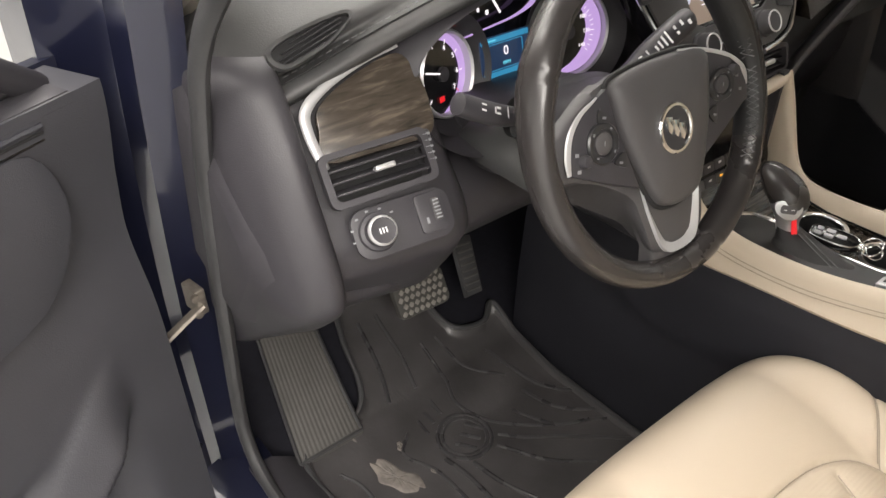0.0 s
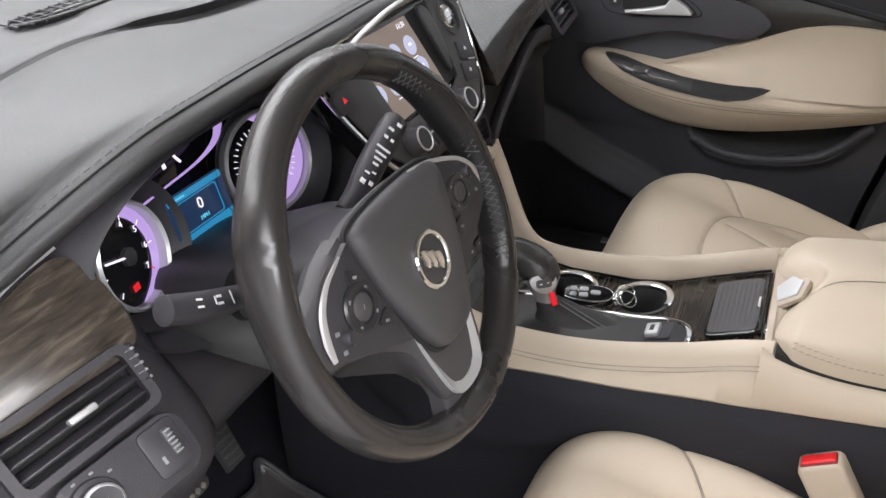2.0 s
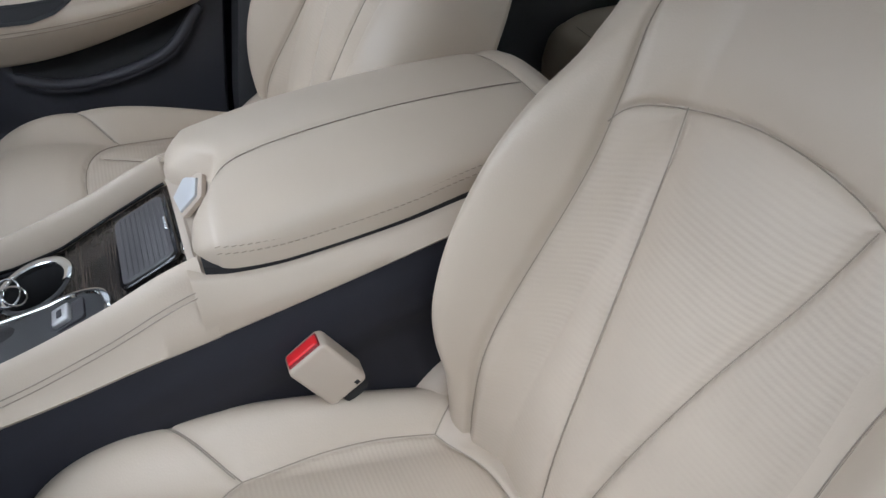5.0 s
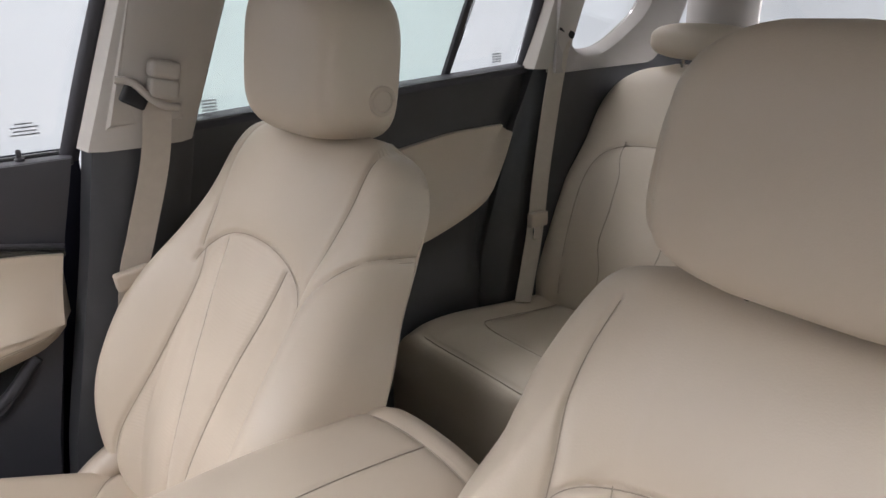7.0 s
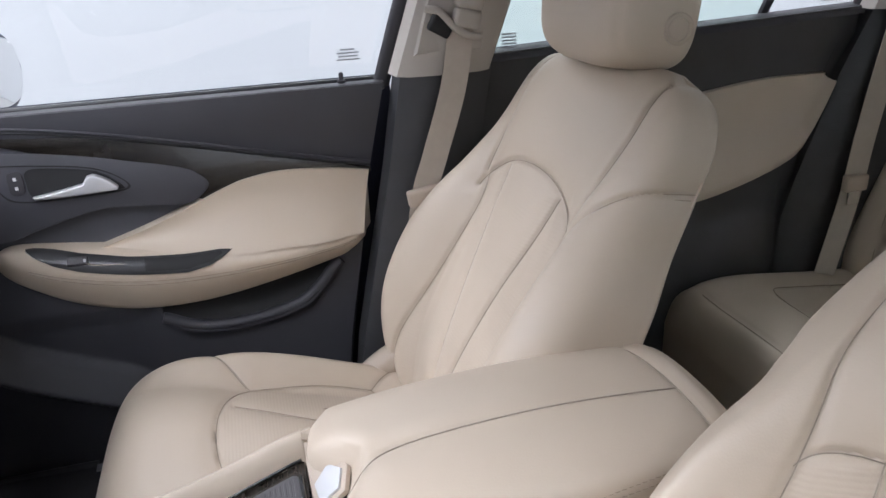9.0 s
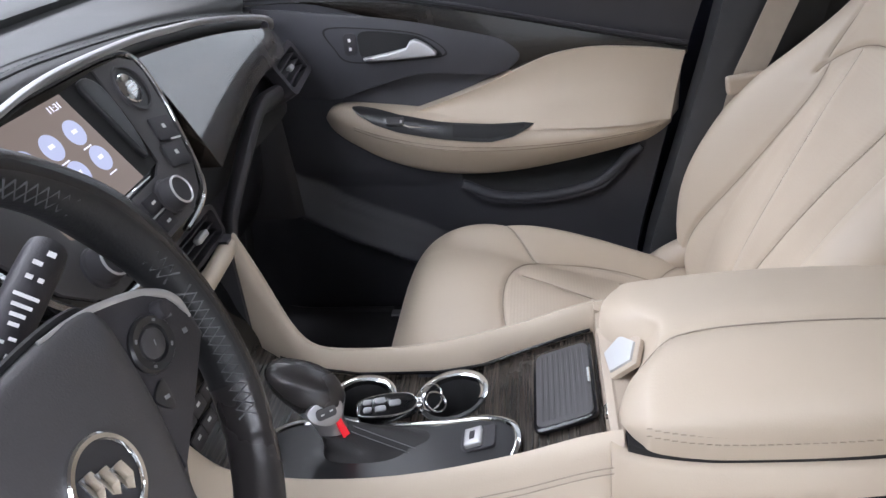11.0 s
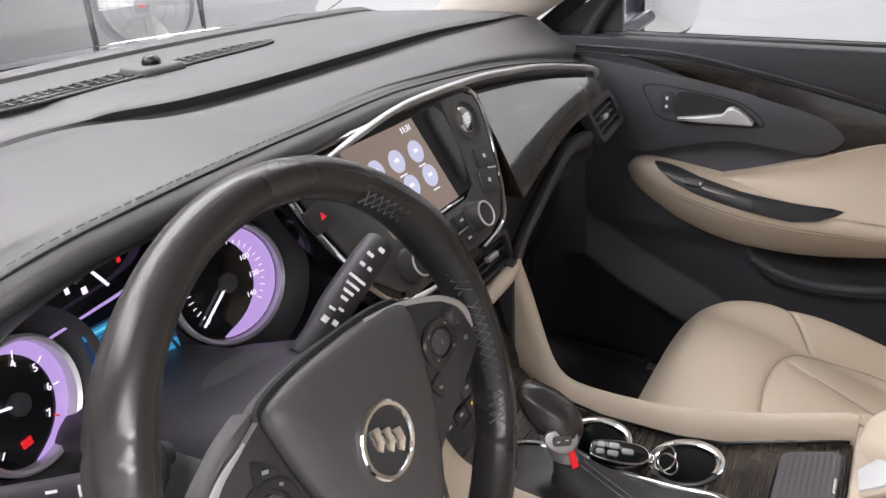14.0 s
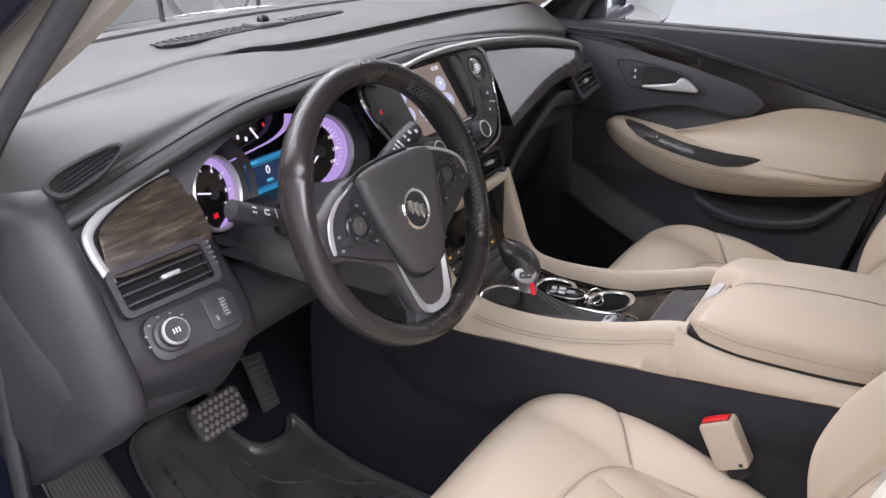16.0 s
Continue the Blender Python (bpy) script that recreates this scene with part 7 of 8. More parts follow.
def key_fob():
    root = thing("key_fob", "black and chrome key fob lying in the cup holder", "car key")
    m = basis((0.027, -0.048, 0.699), (0.20, -0.97, 0.02), (0.97, 0.20, 0.16))
    out = [tuple(p) for p in spline(np.array([(-0.034, 0.0), (-0.029, 0.012), (0.0, 0.017), (0.026, 0.014), (0.036, 0.005), (0.036, -0.005), (0.026, -0.014), (0.0, -0.017), (-0.029, -0.012)]), 54, True)]
    slab("fob_body", out, 0.012, M_PIANO, m, root, "gloss black fob", 0.004)
    rim = [tuple(m @ Vector((x * 0.97, y * 0.95, 0.0100))) for x, y in out]
    tube("fob_rim", rim, 0.0013, M_CHROME, root, "chrome rim", 8, 1.0, True)
    for x, y, w in ((-0.021, 0.0055, 0.010), (-0.021, -0.0055, 0.010), (-0.006, 0.0060, 0.013), (-0.006, -0.0060, 0.013), (0.011, 0.0, 0.014)):
        slab("fob_button", round_rect(w, 0.0085, 0.003), 0.0018, M_DULL, m @ pose(x, y, 0.0118), root, "shiny grey fob button", 0.0007)
    box("fob_lug", (0.010, 0.014, 0.008), 0.003, m @ pose(0.038, 0, 0.006), M_CHROME, root, "chrome lug")
    for cx, cy, r, tip in ((0.052, 0.002, 0.014, 0.5), (0.058, -0.006, 0.011, -0.6)):
        rg = spline(np.array([tuple(m @ Vector((cx + r * math.cos(a), cy + r * math.sin(a), 0.010 + 0.5 * r * math.sin(a + tip)))) for a in np.linspace(0, 2 * np.pi, 16, endpoint=False)]), 50, True)
        tube("key_ring", rg, 0.0012, M_CHROME, root, "steel split ring", 8, 1.0, True)


key_fob()


def belt_buckle():
    root = thing("belt_buckle", "beige belt buckle with red release button", "seat belt buckle")
    m = basis((-0.164, -0.390, 0.650), (0, -0.75, 0.45), (0.08, 0.45, 0.75))
    body = [tuple(p) for p in round_rect(0.050, 0.074, 0.008)]
    slab("buckle_body", body, 0.026, M_BEIGE_PLASTIC, m @ pose(0, 0.002, -0.013), root, "beige plastic buckle body", 0.005, 3)
    box("release_slot", (0.040, 0.006, 0.020), 0.002, m @ pose(0, 0.0375, 0), M_RED_DEEP, root, "dark red slot")
    box("release_button", (0.038, 0.008, 0.015), 0.003, m @ pose(0, 0.0385, 0.0), M_RED, root, "bright red release button")
    box("buckle_mark", (0.005, 0.005, 0.0008), 0.0002, m @ pose(0.014, -0.028, 0.0132), M_MATTE, root, segs=1)
    strap = [tuple(m @ Vector((0, -0.030, 0))), tuple(m @ Vector((0.0, -0.040, 0))), tuple(m @ Vector((0.0, -0.052, -0.002)))]
    sheet("buckle_stalk", tube_rings(spline(np.array(strap), 12), 0.016, 10, 0.35, up=(1, 0, 0)), M_MATTE, root, "black webbing stalk", True, True)


belt_buckle()


# ---- front doors ----
def front_door(sx, label):
    """Built closed, as on the side sx; the whole thing turns about its hinge."""
    hx, hy = 0.86, 0.46
    root = thing("car_door", label, "car door", "front doors", (sx * hx, hy, 0))

    def L(pts):
        p = np.asarray(pts, float).copy()
        p[..., 0] = sx * (p[..., 0] - hx)
        p[..., 1] = p[..., 1] - hy
        return p

    def flat(o):
        """Pose on the panel: x runs along the car, y up, z into the cabin."""
        q = L(np.array([o]))[0]
        return basis(tuple(q), (0, -sx, 0), (0, 0, 1)) if sx > 0 else basis(tuple(q), (0, 1, 0), (0, 0, 1))

    def rear_edge(z):
        return np.interp(z, (0.30, 0.556, 0.77, 0.908, 1.08), (-0.40, -0.432, -0.474, -0.500, -0.535))

    # lining: sill band, bottle bin with a sweeping lip, map pocket under the armrest
    Z, T = np.meshgrid(np.linspace(0.335, 1.066, 120), np.linspace(0, 1, 130))
    Y = 0.435 + (rear_edge(Z) - 0.435) * T
    X = 0.752 - 0.014 * bump01(Z, 0.95, 1.06) + 0.014 * np.exp(-((Z - 0.88) / 0.07) ** 2)
    bin_top = np.interp(Y, (-0.30, -0.15, 0.013, 0.10, 0.183, 0.219, 0.30, 0.40), (0.430, 0.485, 0.556, 0.592, 0.632, 0.667, 0.735, 0.80))
    bin_lip = np.interp(Y, (-0.30, -0.15, 0.013, 0.174, 0.284, 0.40), (0.380, 0.425, 0.494, 0.566, 0.632, 0.72))
    down = bin_top - Z
    ahead = 1 - bump01(Y, 0.30, 0.37)
    span = np.clip(down / (bin_top - bin_lip), 0, 1)
    X += ahead * 0.016 * bump01(-down, -0.004, 0.012) * bump01(0.70 - Z, 0.0, 0.05) * bump01(Y, -0.10, 0.02)
    X -= ahead * (0.034 * span * bump01(down, 0.0, 0.022) - 0.050 * bump01(bin_lip - Z, 0.002, 0.030))
    lip = np.interp(-Y, (0.06, 0.079, 0.125, 0.18, 0.239, 0.30, 0.356, 0.392, 0.416, 0.44), (0.70, 0.672, 0.643, 0.634, 0.636, 0.645, 0.664, 0.702, 0.732, 0.78))
    X += 0.046 * bump01(Z - lip, -0.002, 0.014) * bump01(0.775 - Z, 0, 0.02) * bump01(-Y, 0.066, 0.085) * bump01(Y, -0.435, -0.415)
    X -= 0.016 * np.exp(-((Z - lip + 0.014) / 0.013) ** 2) * bump01(-Y, 0.05, 0.12) * bump01(Y, -0.44, -0.40)
    pts = np.stack([X, Y, Z], -1)
    back = pts[:, ::-1].copy()
    back[..., 0] = 0.815
    sheet("door_lining", L(np.concatenate([pts, back], 1)), M_DOORBLACK, root, "charcoal moulded door lining", True, True, None, 60)
    py = np.linspace(-0.078, -0.424, 40)
    pz = np.interp(-py, (0.06, 0.079, 0.125, 0.18, 0.239, 0.30, 0.356, 0.392, 0.416, 0.44), (0.70, 0.672, 0.643, 0.634, 0.636, 0.645, 0.664, 0.702, 0.732, 0.78))
    pz = np.convolve(np.pad(pz, 3, mode="edge"), np.ones(7) / 7, "valid")
    # near-black sheet added in the pocket to paint its deep shade
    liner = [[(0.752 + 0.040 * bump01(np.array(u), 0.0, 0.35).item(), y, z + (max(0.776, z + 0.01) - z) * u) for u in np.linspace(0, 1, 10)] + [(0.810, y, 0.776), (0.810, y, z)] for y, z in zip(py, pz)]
    sheet("pocket_shade", L(np.array(liner)), M_MATTE, root, "dark sheet for the shade inside the door pocket", True, True, None, 60)
    tube("pocket_lip", L(np.c_[np.full(40, 0.7445), py, pz - 0.006]), 0.0105, M_DOORBLACK, root, "rounded lip of the door pocket", 12, 1.0)
    # outer skin
    sk = []
    for y in np.linspace(0.45, -0.56, 14):
        sk.append([(x, y, z) for x, z in ((0.83, 0.30), (0.865, 0.34), (0.885, 0.55), (0.890, 0.75), (0.872, 0.95), (0.845, 1.065), (0.816, 1.07), (0.816, 0.30))])
    sheet("door_skin", L(np.array(sk)), M_PAINT, root, "midnight blue painted door skin", True, True, None, 40)
    # sill top with felt
    top = [[(x, y, z) for x, z in ((0.738, 1.056), (0.742, 1.067), (0.765, 1.069), (0.785, 1.065), (0.80, 1.055), (0.76, 1.05))] for y in np.linspace(0.40, -0.535, 24)]
    sheet("window_ledge", L(np.array(top)), M_BLACK, root, "black window ledge", True, True, None, 60)
    tube("ledge_felt", L(np.array([(0.785, y, 1.068) for y in np.linspace(0.40, -0.53, 20)])), 0.005, M_RUBBER, root, segs=8)
    pin = L(np.array([(0.762, -0.46, 1.068)]))[0]
    lathe("lock_pin", [(0.008, 0), (0.008, 0.004), (0.004, 0.006), (0.0045, 0.016), (0.003, 0.019), (0, 0.0195)], M_BLACK, pose(*pin), root, "small black lock pin", 18)
    # ash strip that widens in the middle and tapers towards the back
    up = interp(np.linspace(0, 1, 40), (0, 0.15, 0.30, 0.45, 0.6, 0.77, 0.90, 1.0), (1.040, 1.040, 1.036, 1.016, 0.989, 0.955, 0.930, 0.912))
    dn = interp(np.linspace(0, 1, 40), (0, 0.25, 0.5, 0.66, 0.8, 1.0), (1.030, 1.022, 0.94, 0.880, 0.885, 0.900))
    yy = np.linspace(0.36, -0.497, 40)
    rows = []
    for k in range(40):
        a, b = up[k], min(dn[k], up[k] - 0.004)
        rows.append([(0.752, yy[k], a), (0.742, yy[k], a - 0.001), (0.739, yy[k], 0.5 * (a + b)), (0.742, yy[k], b + 0.001), (0.752, yy[k], b)])
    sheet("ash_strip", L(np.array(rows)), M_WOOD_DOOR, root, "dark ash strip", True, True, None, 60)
    tube("strip_seam", L(np.c_[np.full(40, 0.739), yy, up + 0.003]), 0.0018, M_MATTE, root, segs=6)
    tube("strip_seam", L(np.c_[np.full(40, 0.737), yy, up + 0.010]), 0.0026, M_DOORBLACK, root, segs=6)
    # leather insert above the armrest
    yl = np.linspace(0.02, -0.492, 60)
    hi = interp(yl, (-0.50, -0.42, -0.331, -0.268, -0.224, -0.157, -0.08, 0.0, 0.02), (0.906, 0.918, 0.924, 0.917, 0.903, 0.875, 0.846, 0.822, 0.816))
    lo = interp(yl, (-0.50, -0.20, 0.0, 0.02), (0.790, 0.790, 0.806, 0.812))
    rows = []
    for k in range(60):
        row = []
        fade = 1 - 0.55 * bump01(np.array(-yl[k]), 0.40, 0.492).item()
        for t in np.linspace(0, 1, 14):
            z = hi[k] + (lo[k] - hi[k]) * t
            y = yl[k] + (rear_edge(z) + 0.008 + 0.492) * ((0.02 - yl[k]) / 0.512) ** 3
            row.append((0.7315 + 0.004 * math.sin(math.pi * min(1, t * 1.2)) - 0.042 * fade * t ** 2.6, y, z))
        row += [(0.765, yl[k], lo[k]), (0.765, yl[k], hi[k])]
        rows.append(row)
    sheet("leather_insert", L(np.array(rows)), M_LEATHER, root, "beige leather door insert", True, True, None, 60)
    # armrest
    ya = np.linspace(0.178, -0.476, 110)
    zt = interp(ya, (-0.476, -0.30, -0.10, 0.05, 0.13, 0.165, 0.178), (0.800, 0.800, 0.812, 0.830, 0.838, 0.832, 0.815))
    zb = interp(ya, (-0.476, -0.45, -0.40, -0.20, -0.06, 0.05, 0.13, 0.165, 0.178), (0.772, 0.752, 0.733, 0.693, 0.690, 0.716, 0.758, 0.785, 0.806))
    ou = interp(ya, (-0.476, -0.45, -0.40, -0.30, -0.10, 0.05, 0.13, 0.165, 0.178), (0.024, 0.044, 0.056, 0.068, 0.070, 0.058, 0.038, 0.020, 0.004))

    def section(k, a, proud=0.0):
        zm, hh = 0.5 * (zt[k] + zb[k]), 0.5 * (zt[k] - zb[k])
        z = zm + hh * spow(math.sin(a), 0.75)
        tuck = 0.55 + 0.45 * bump01(np.array(z), zb[k], zb[k] + 1.5 * hh).item()
        return (0.752 - ou[k] * abs(math.cos(a)) ** 0.55 * tuck - proud * math.cos(a), ya[k], z + proud * math.sin(a))

    rows = [[section(k, a) for a in np.linspace(-np.pi / 2, np.pi / 2, 34)] + [(0.770, ya[k], zt[k]), (0.770, ya[k], zb[k])] for k in range(110)]
    arm = sheet("armrest", L(np.array(rows)), M_LEATHER, root, "beige leather armrest", True, True, None, 60)
    for dz in (0.0, 5.0):
        tube("armrest_stitching", L(np.array([section(k, radians(2 + dz), 0.0003) for k in range(10, 106)])), 0.0007, M_SEAM, arm, segs=5)
    # switch panel let into the top of the armrest, with the pull cup behind
    PY = (-0.226, -0.212, -0.185, -0.145, -0.05, 0.03, 0.075, 0.105, 0.120)
    LOW, HIGH = (58, 44, 26, 17, 19, 21, 28, 44, 66), (62, 60, 57, 54, 54, 62, 74, 76, 70)

    def inlay(name, y0, y1, trim, proud, mat, parent, note):
        ks = [k for k in range(110) if y0 <= ya[k] <= y1]
        grid = []
        for k in ks:
            a0, a1 = radians(float(np.interp(ya[k], PY, LOW)) + trim), radians(float(np.interp(ya[k], PY, HIGH)) - trim)
            a1 = max(a1, a0 + 0.01)
            grid.append([section(k, a0 + (a1 - a0) * u, proud) for u in np.linspace(0, 1, 10)] + [section(k, a0 + (a1 - a0) * u, -0.003) for u in np.linspace(1, 0, 6)])
        return sheet(name, L(np.array(grid)), mat, parent, note, True, True, None, 60)

    swp = inlay("switch_panel", -0.226, 0.120, 0, 0.0042, M_PIANO_SOFT, arm, "black switch panel")
    inlay("pull_cup", -0.208, -0.070, 6, 0.0056, M_MATTE, swp, "dark pull cup")
    k = int(np.argmin(np.abs(ya - 0.035)))
    q = L(np.array([section(k, radians(42), 0.005)]))[0]
    box("window_switch", (0.016, 0.034, 0.008), 0.003, pose(*q, 4, -sx * 40, 0), M_HUB, swp, "small window switch")
    q = L(np.array([section(k + 2, radians(42), 0.0098)]))[0]
    box("switch_mark", (0.006, 0.004, 0.001), 0.0003, pose(*q, 4, -sx * 40, 0), M_SILVER, swp, segs=1)
    # bezel with handle and lock keys
    so = -1 if sx > 0 else 1

    def on(y, z):
        return (so * y, z)

    def leaf(pts, n=40):
        return [tuple(p) for p in spline(np.array([on(y, z) for y, z in pts]), n, True)]

    fm = flat((0.752, 0.0, 0.0))
    bz = [(0.34, 1.028), (0.256, 1.026), (0.127, 1.010), (-0.008, 0.989), (-0.118, 0.963), (-0.176, 0.944), (-0.202, 0.918), (-0.188, 0.896), (-0.158, 0.882), (-0.09, 0.886), (-0.01, 0.890), (0.09, 0.866), (0.16, 0.85), (0.30, 0.87), (0.36, 0.95)]
    bez = slab("handle_bezel", leaf(bz, 60), 0.014, M_DOORBLACK, fm, root, "charcoal handle surround", 0.006)
    # no hollow behind the handle: a flat dark sheet paints the recess's shade
    slab("recess_shade", leaf(((0.082, 0.976), (0.0, 0.966), (-0.03, 0.955), (-0.058, 0.930), (-0.05, 0.925), (0.02, 0.924), (0.082, 0.926), (0.092, 0.95))), 0.0015, M_MATTE, fm @ pose(0, 0, 0.0142), bez, "flat dark sheet for the shade of the handle recess", 0)
    lev = [on(y, z) for y, z in ((0.085, 0.929), (0.040, 0.936), (0.004, 0.943), (-0.004, 0.955), (-0.014, 0.958), (-0.024, 0.954), (-0.040, 0.944), (-0.052, 0.932), (-0.050, 0.927), (-0.020, 0.926), (0.030, 0.924), (0.082, 0.924))]
    slab("door_handle", lev, 0.012, M_SILVER, fm @ pose(0, 0, 0.017), bez, "polished chrome pull handle", 0.004, 3)
    # thin dark ring that paints the shadow line round the handle
    ring_slab("handle_shade_line", leaf(((0.152, 0.985), (0.06, 0.980), (-0.025, 0.964), (-0.070, 0.926), (0.0, 0.918), (0.110, 0.920), (0.140, 0.948)), 60), leaf(((0.148, 0.983), (0.06, 0.978), (-0.024, 0.962), (-0.066, 0.928), (0.0, 0.920), (0.109, 0.922), (0.138, 0.948)), 60), 0.0015, M_MATTE, fm @ pose(0, 0, 0.0135), bez, "fine shadow line round the handle")
    lk = slab("lock_keys", [on(y, z) for y, z in round_rect(0.024, 0.040, 0.008)], 0.003, M_BLACK, fm @ Matrix.Translation((*on(0.108, 0.954), 0.0138)), bez, "black lock keys", 0.001)
    for dz in (-0.008, 0.008):
        box("key_mark", (0.005, 0.006, 0.0006), 0.0002, fm @ Matrix.Translation((*on(0.108, 0.954 + dz), 0.0170)), M_PRINT, lk, segs=1)
    # glass and its frame
    g = []
    for z in np.linspace(1.055, 1.485, 8):
        f = max(0.0, (z - 1.07) / 0.415)
        y0, y1 = 0.37 - 0.56 * f ** 1.05, -0.535 - 0.13 * f
        g.append([(0.792 - 0.11 * f, y, z) for y in np.linspace(y0, y1, 12)])
    gl = sheet("window_glass", L(thick_sheet(np.array(g), (0.004, 0, 0))), M_GLASS, root, "clear side window", True, True)
    gl.visible_shadow = False
    fr = spline(np.array([(0.785, 0.40, 1.06), (0.775, 0.33, 1.115), (0.755, 0.16, 1.25), (0.715, -0.06, 1.40), (0.682, -0.20, 1.485), (0.675, -0.40, 1.515), (0.674, -0.655, 1.505), (0.70, -0.630, 1.38), (0.74, -0.575, 1.20), (0.772, -0.535, 1.06)]), 90)
    tube("window_frame", L(fr), 0.016, M_BLACK, root, "black window frame", 10, 0.9, up=(1, 0, 0))
    # printed notes at the foot of the glass
    q = L(np.array([(0.776, -0.478, 1.115)]))[0]
    for k in range(4):
        box("glass_print", (0.0004, 0.044 * (1.0, 0.8, 0.95, 0.6)[k], 0.0026), 0.0001, pose(q[0], q[1], q[2] + 0.006 * k - 0.008), M_GREYPRINT, root, segs=1)
    # sail at the front corner
    sl = [[(x, y, z) for y, z in ((0.40, 1.07), (0.30, 1.12), (0.22, 1.165), (0.215, 1.075))] for x in (0.775, 0.790)]
    sheet("sail_panel", L(np.array(sl)), M_BLACK, root, "black corner panel", True, True)
    return root


front_door(1, "closed passenger door with beige leather armrest and chrome handle")
door_l = front_door(-1, "open driver door with charcoal lining, seen edge-on")
door_l.rotation_euler = (0, 0, radians(-65))


def outside_mirror():
    root = thing("wing_mirror", "midnight blue wing mirror outside the passenger window", "mirror")
    nh, na = 24, 30
    S, P = np.meshgrid(np.linspace(-1, 1, nh), np.linspace(0, 2 * np.pi, na, endpoint=False), indexing="ij")
    k = np.sqrt(np.clip(1 - np.abs(S) ** 3.0, 0, 1)) * 0.98 + 0.02
    m = basis((1.012, 0.186, 1.100), (0.93, -0.36, 0), (0, 0, 1))
    U = 0.112 * S
    V = 0.082 * k * spow(np.cos(P), 0.8)
    D = -np.where(np.sin(P) > 0, 0.075, -0.004) * k * np.abs(spow(np.sin(P), 0.8))
    shell = np.array([[tuple(m @ Vector((U[i, j], V[i, j], D[i, j]))) for j in range(na)] for i in range(nh)])
    sheet("mirror_shell", shell, M_PAINT, root, "painted mirror shell", True, True, None, 60)
    slab("mirror_glass", [tuple(p) for p in spline(np.array([(-0.098, 0.0), (-0.088, 0.058), (0.0, 0.070), (0.085, 0.055), (0.100, 0.0), (0.080, -0.056), (0.0, -0.068), (-0.085, -0.056)]), 50, True)], 0.003, M_MIRROR, m @ pose(0, 0, 0.004), root, "mirror glass", 0.0005)
    arm = spline(np.array([(0.80, 0.25, 1.06), (0.86, 0.24, 1.065), (0.94, 0.225, 1.08)]), 12)
    sheet("mirror_arm", tube_rings(arm, 0.030, 14, 0.6), M_PAINT, root, "painted mirror arm", True, True)
    box("indicator_lens", (0.004, 0.012, 0.05), 0.002, pose(1.118, 0.168, 1.120), M_RED, root, "red lens", segs=1)


outside_mirror()


# ---- rear side: pillars, rear door, quarter ----
def side_structure(sx):
    def S(p):
        p = np.asarray(p, float).copy()
        p[..., 0] *= sx
        return p
    # centre pillar: black foot, greige head
    rows = []
    for z in np.linspace(0.30, 1.085, 20):
        yf = np.interp(z, (0.30, 0.556, 0.908, 1.085), (-0.415, -0.448, -0.522, -0.552))
        x = 0.712 - 0.030 * (z - 0.3) / 0.785
        rows.append([(x + 0.06, yf, z), (x + 0.012, yf - 0.004, z), (x, yf - 0.022, z), (x - 0.004, yf - 0.07, z), (x, yf - 0.14, z), (x + 0.012, yf - 0.175, z), (x + 0.06, yf - 0.18, z)])
    body_slab("pillar_foot", S(np.array(rows)), M_RUBBER, "charcoal lower trim of the centre pillar", "pillar trim", True, True)
    rows = []
    for z in np.linspace(1.082, 1.56, 16):
        f = (z - 1.082) / 0.478
        x = 0.676 - 0.075 * f
        yf = -0.548 - 0.150 * f
        rows.append([(x + 0.06, yf + 0.006, z), (x + 0.012, yf, z), (x - 0.004, yf - 0.022, z), (x - 0.010, yf - 0.085, z), (x - 0.004, yf - 0.150, z), (x + 0.012, yf - 0.172, z), (x + 0.06, yf - 0.18, z)])
    body_slab("pillar_head", S(np.array(rows)), M_PILLAR, "greige upper trim of the centre pillar", "pillar trim", True, True)
    # quarter behind the rear door
    rows = []
    for z in np.linspace(0.30, 1.135, 14):
        yf = np.interp(z, (0.30, 0.70, 1.0, 1.135), (-1.40, -1.42, -1.52, -1.585))
        rows.append([(0.78, yf, z), (0.722, yf - 0.004, z), (0.700, yf - 0.03, z), (0.690, yf - 0.12, z), (0.68, -2.3, z), (0.78, -2.3, z)])
    body_slab("quarter_foot", S(np.array(rows)), M_RUBBER, "charcoal lower quarter trim", "quarter trim", True, True)
    rows = []
    for z in np.linspace(1.13, 1.58, 12):
        f = (z - 1.13) / 0.45
        x = 0.690 - 0.07 * f
        yf = -1.565 - 0.10 * f
        rows.append([(x + 0.06, yf, z), (x + 0.01, yf, z), (x - 0.006, yf - 0.02, z), (x - 0.010, yf - 0.06, z), (x, yf - 0.095, z), (x + 0.06, yf - 0.10, z)])
    body_slab("quarter_head", S(np.array(rows)), M_PILLAR, "greige upper quarter trim", "quarter trim", True, True)
    # surround of the quarter window and the rear corner
    ring = np.array([(-1.70, 1.185), (-1.66, 1.30), (-1.69, 1.44), (-1.80, 1.47), (-1.92, 1.46), (-1.965, 1.38), (-1.955, 1.27), (-1.88, 1.205), (-1.78, 1.165)])
    inner = spline(ring, 60, True)
    c = inner.mean(0)
    rows = []
    for s, x in ((1.0, 0.735), (1.02, 0.712), (1.10, 0.690), (1.35, 0.676), (1.7, 0.668), (1.9, 0.668), (1.9, 0.70), (1.1, 0.735), (1.0, 0.735)):
        rows.append([(x - 0.10 * max(0, (c[1] + (z - c[1]) * s) - 1.2), min(-1.605, c[0] + (y - c[0]) * s), max(1.12, c[1] + (z - c[1]) * s)) for y, z in inner])
    body_slab("quarter_surround", S(np.array(rows)), M_FABRIC, "greige moulded surround of the quarter window", "quarter trim", True, False)
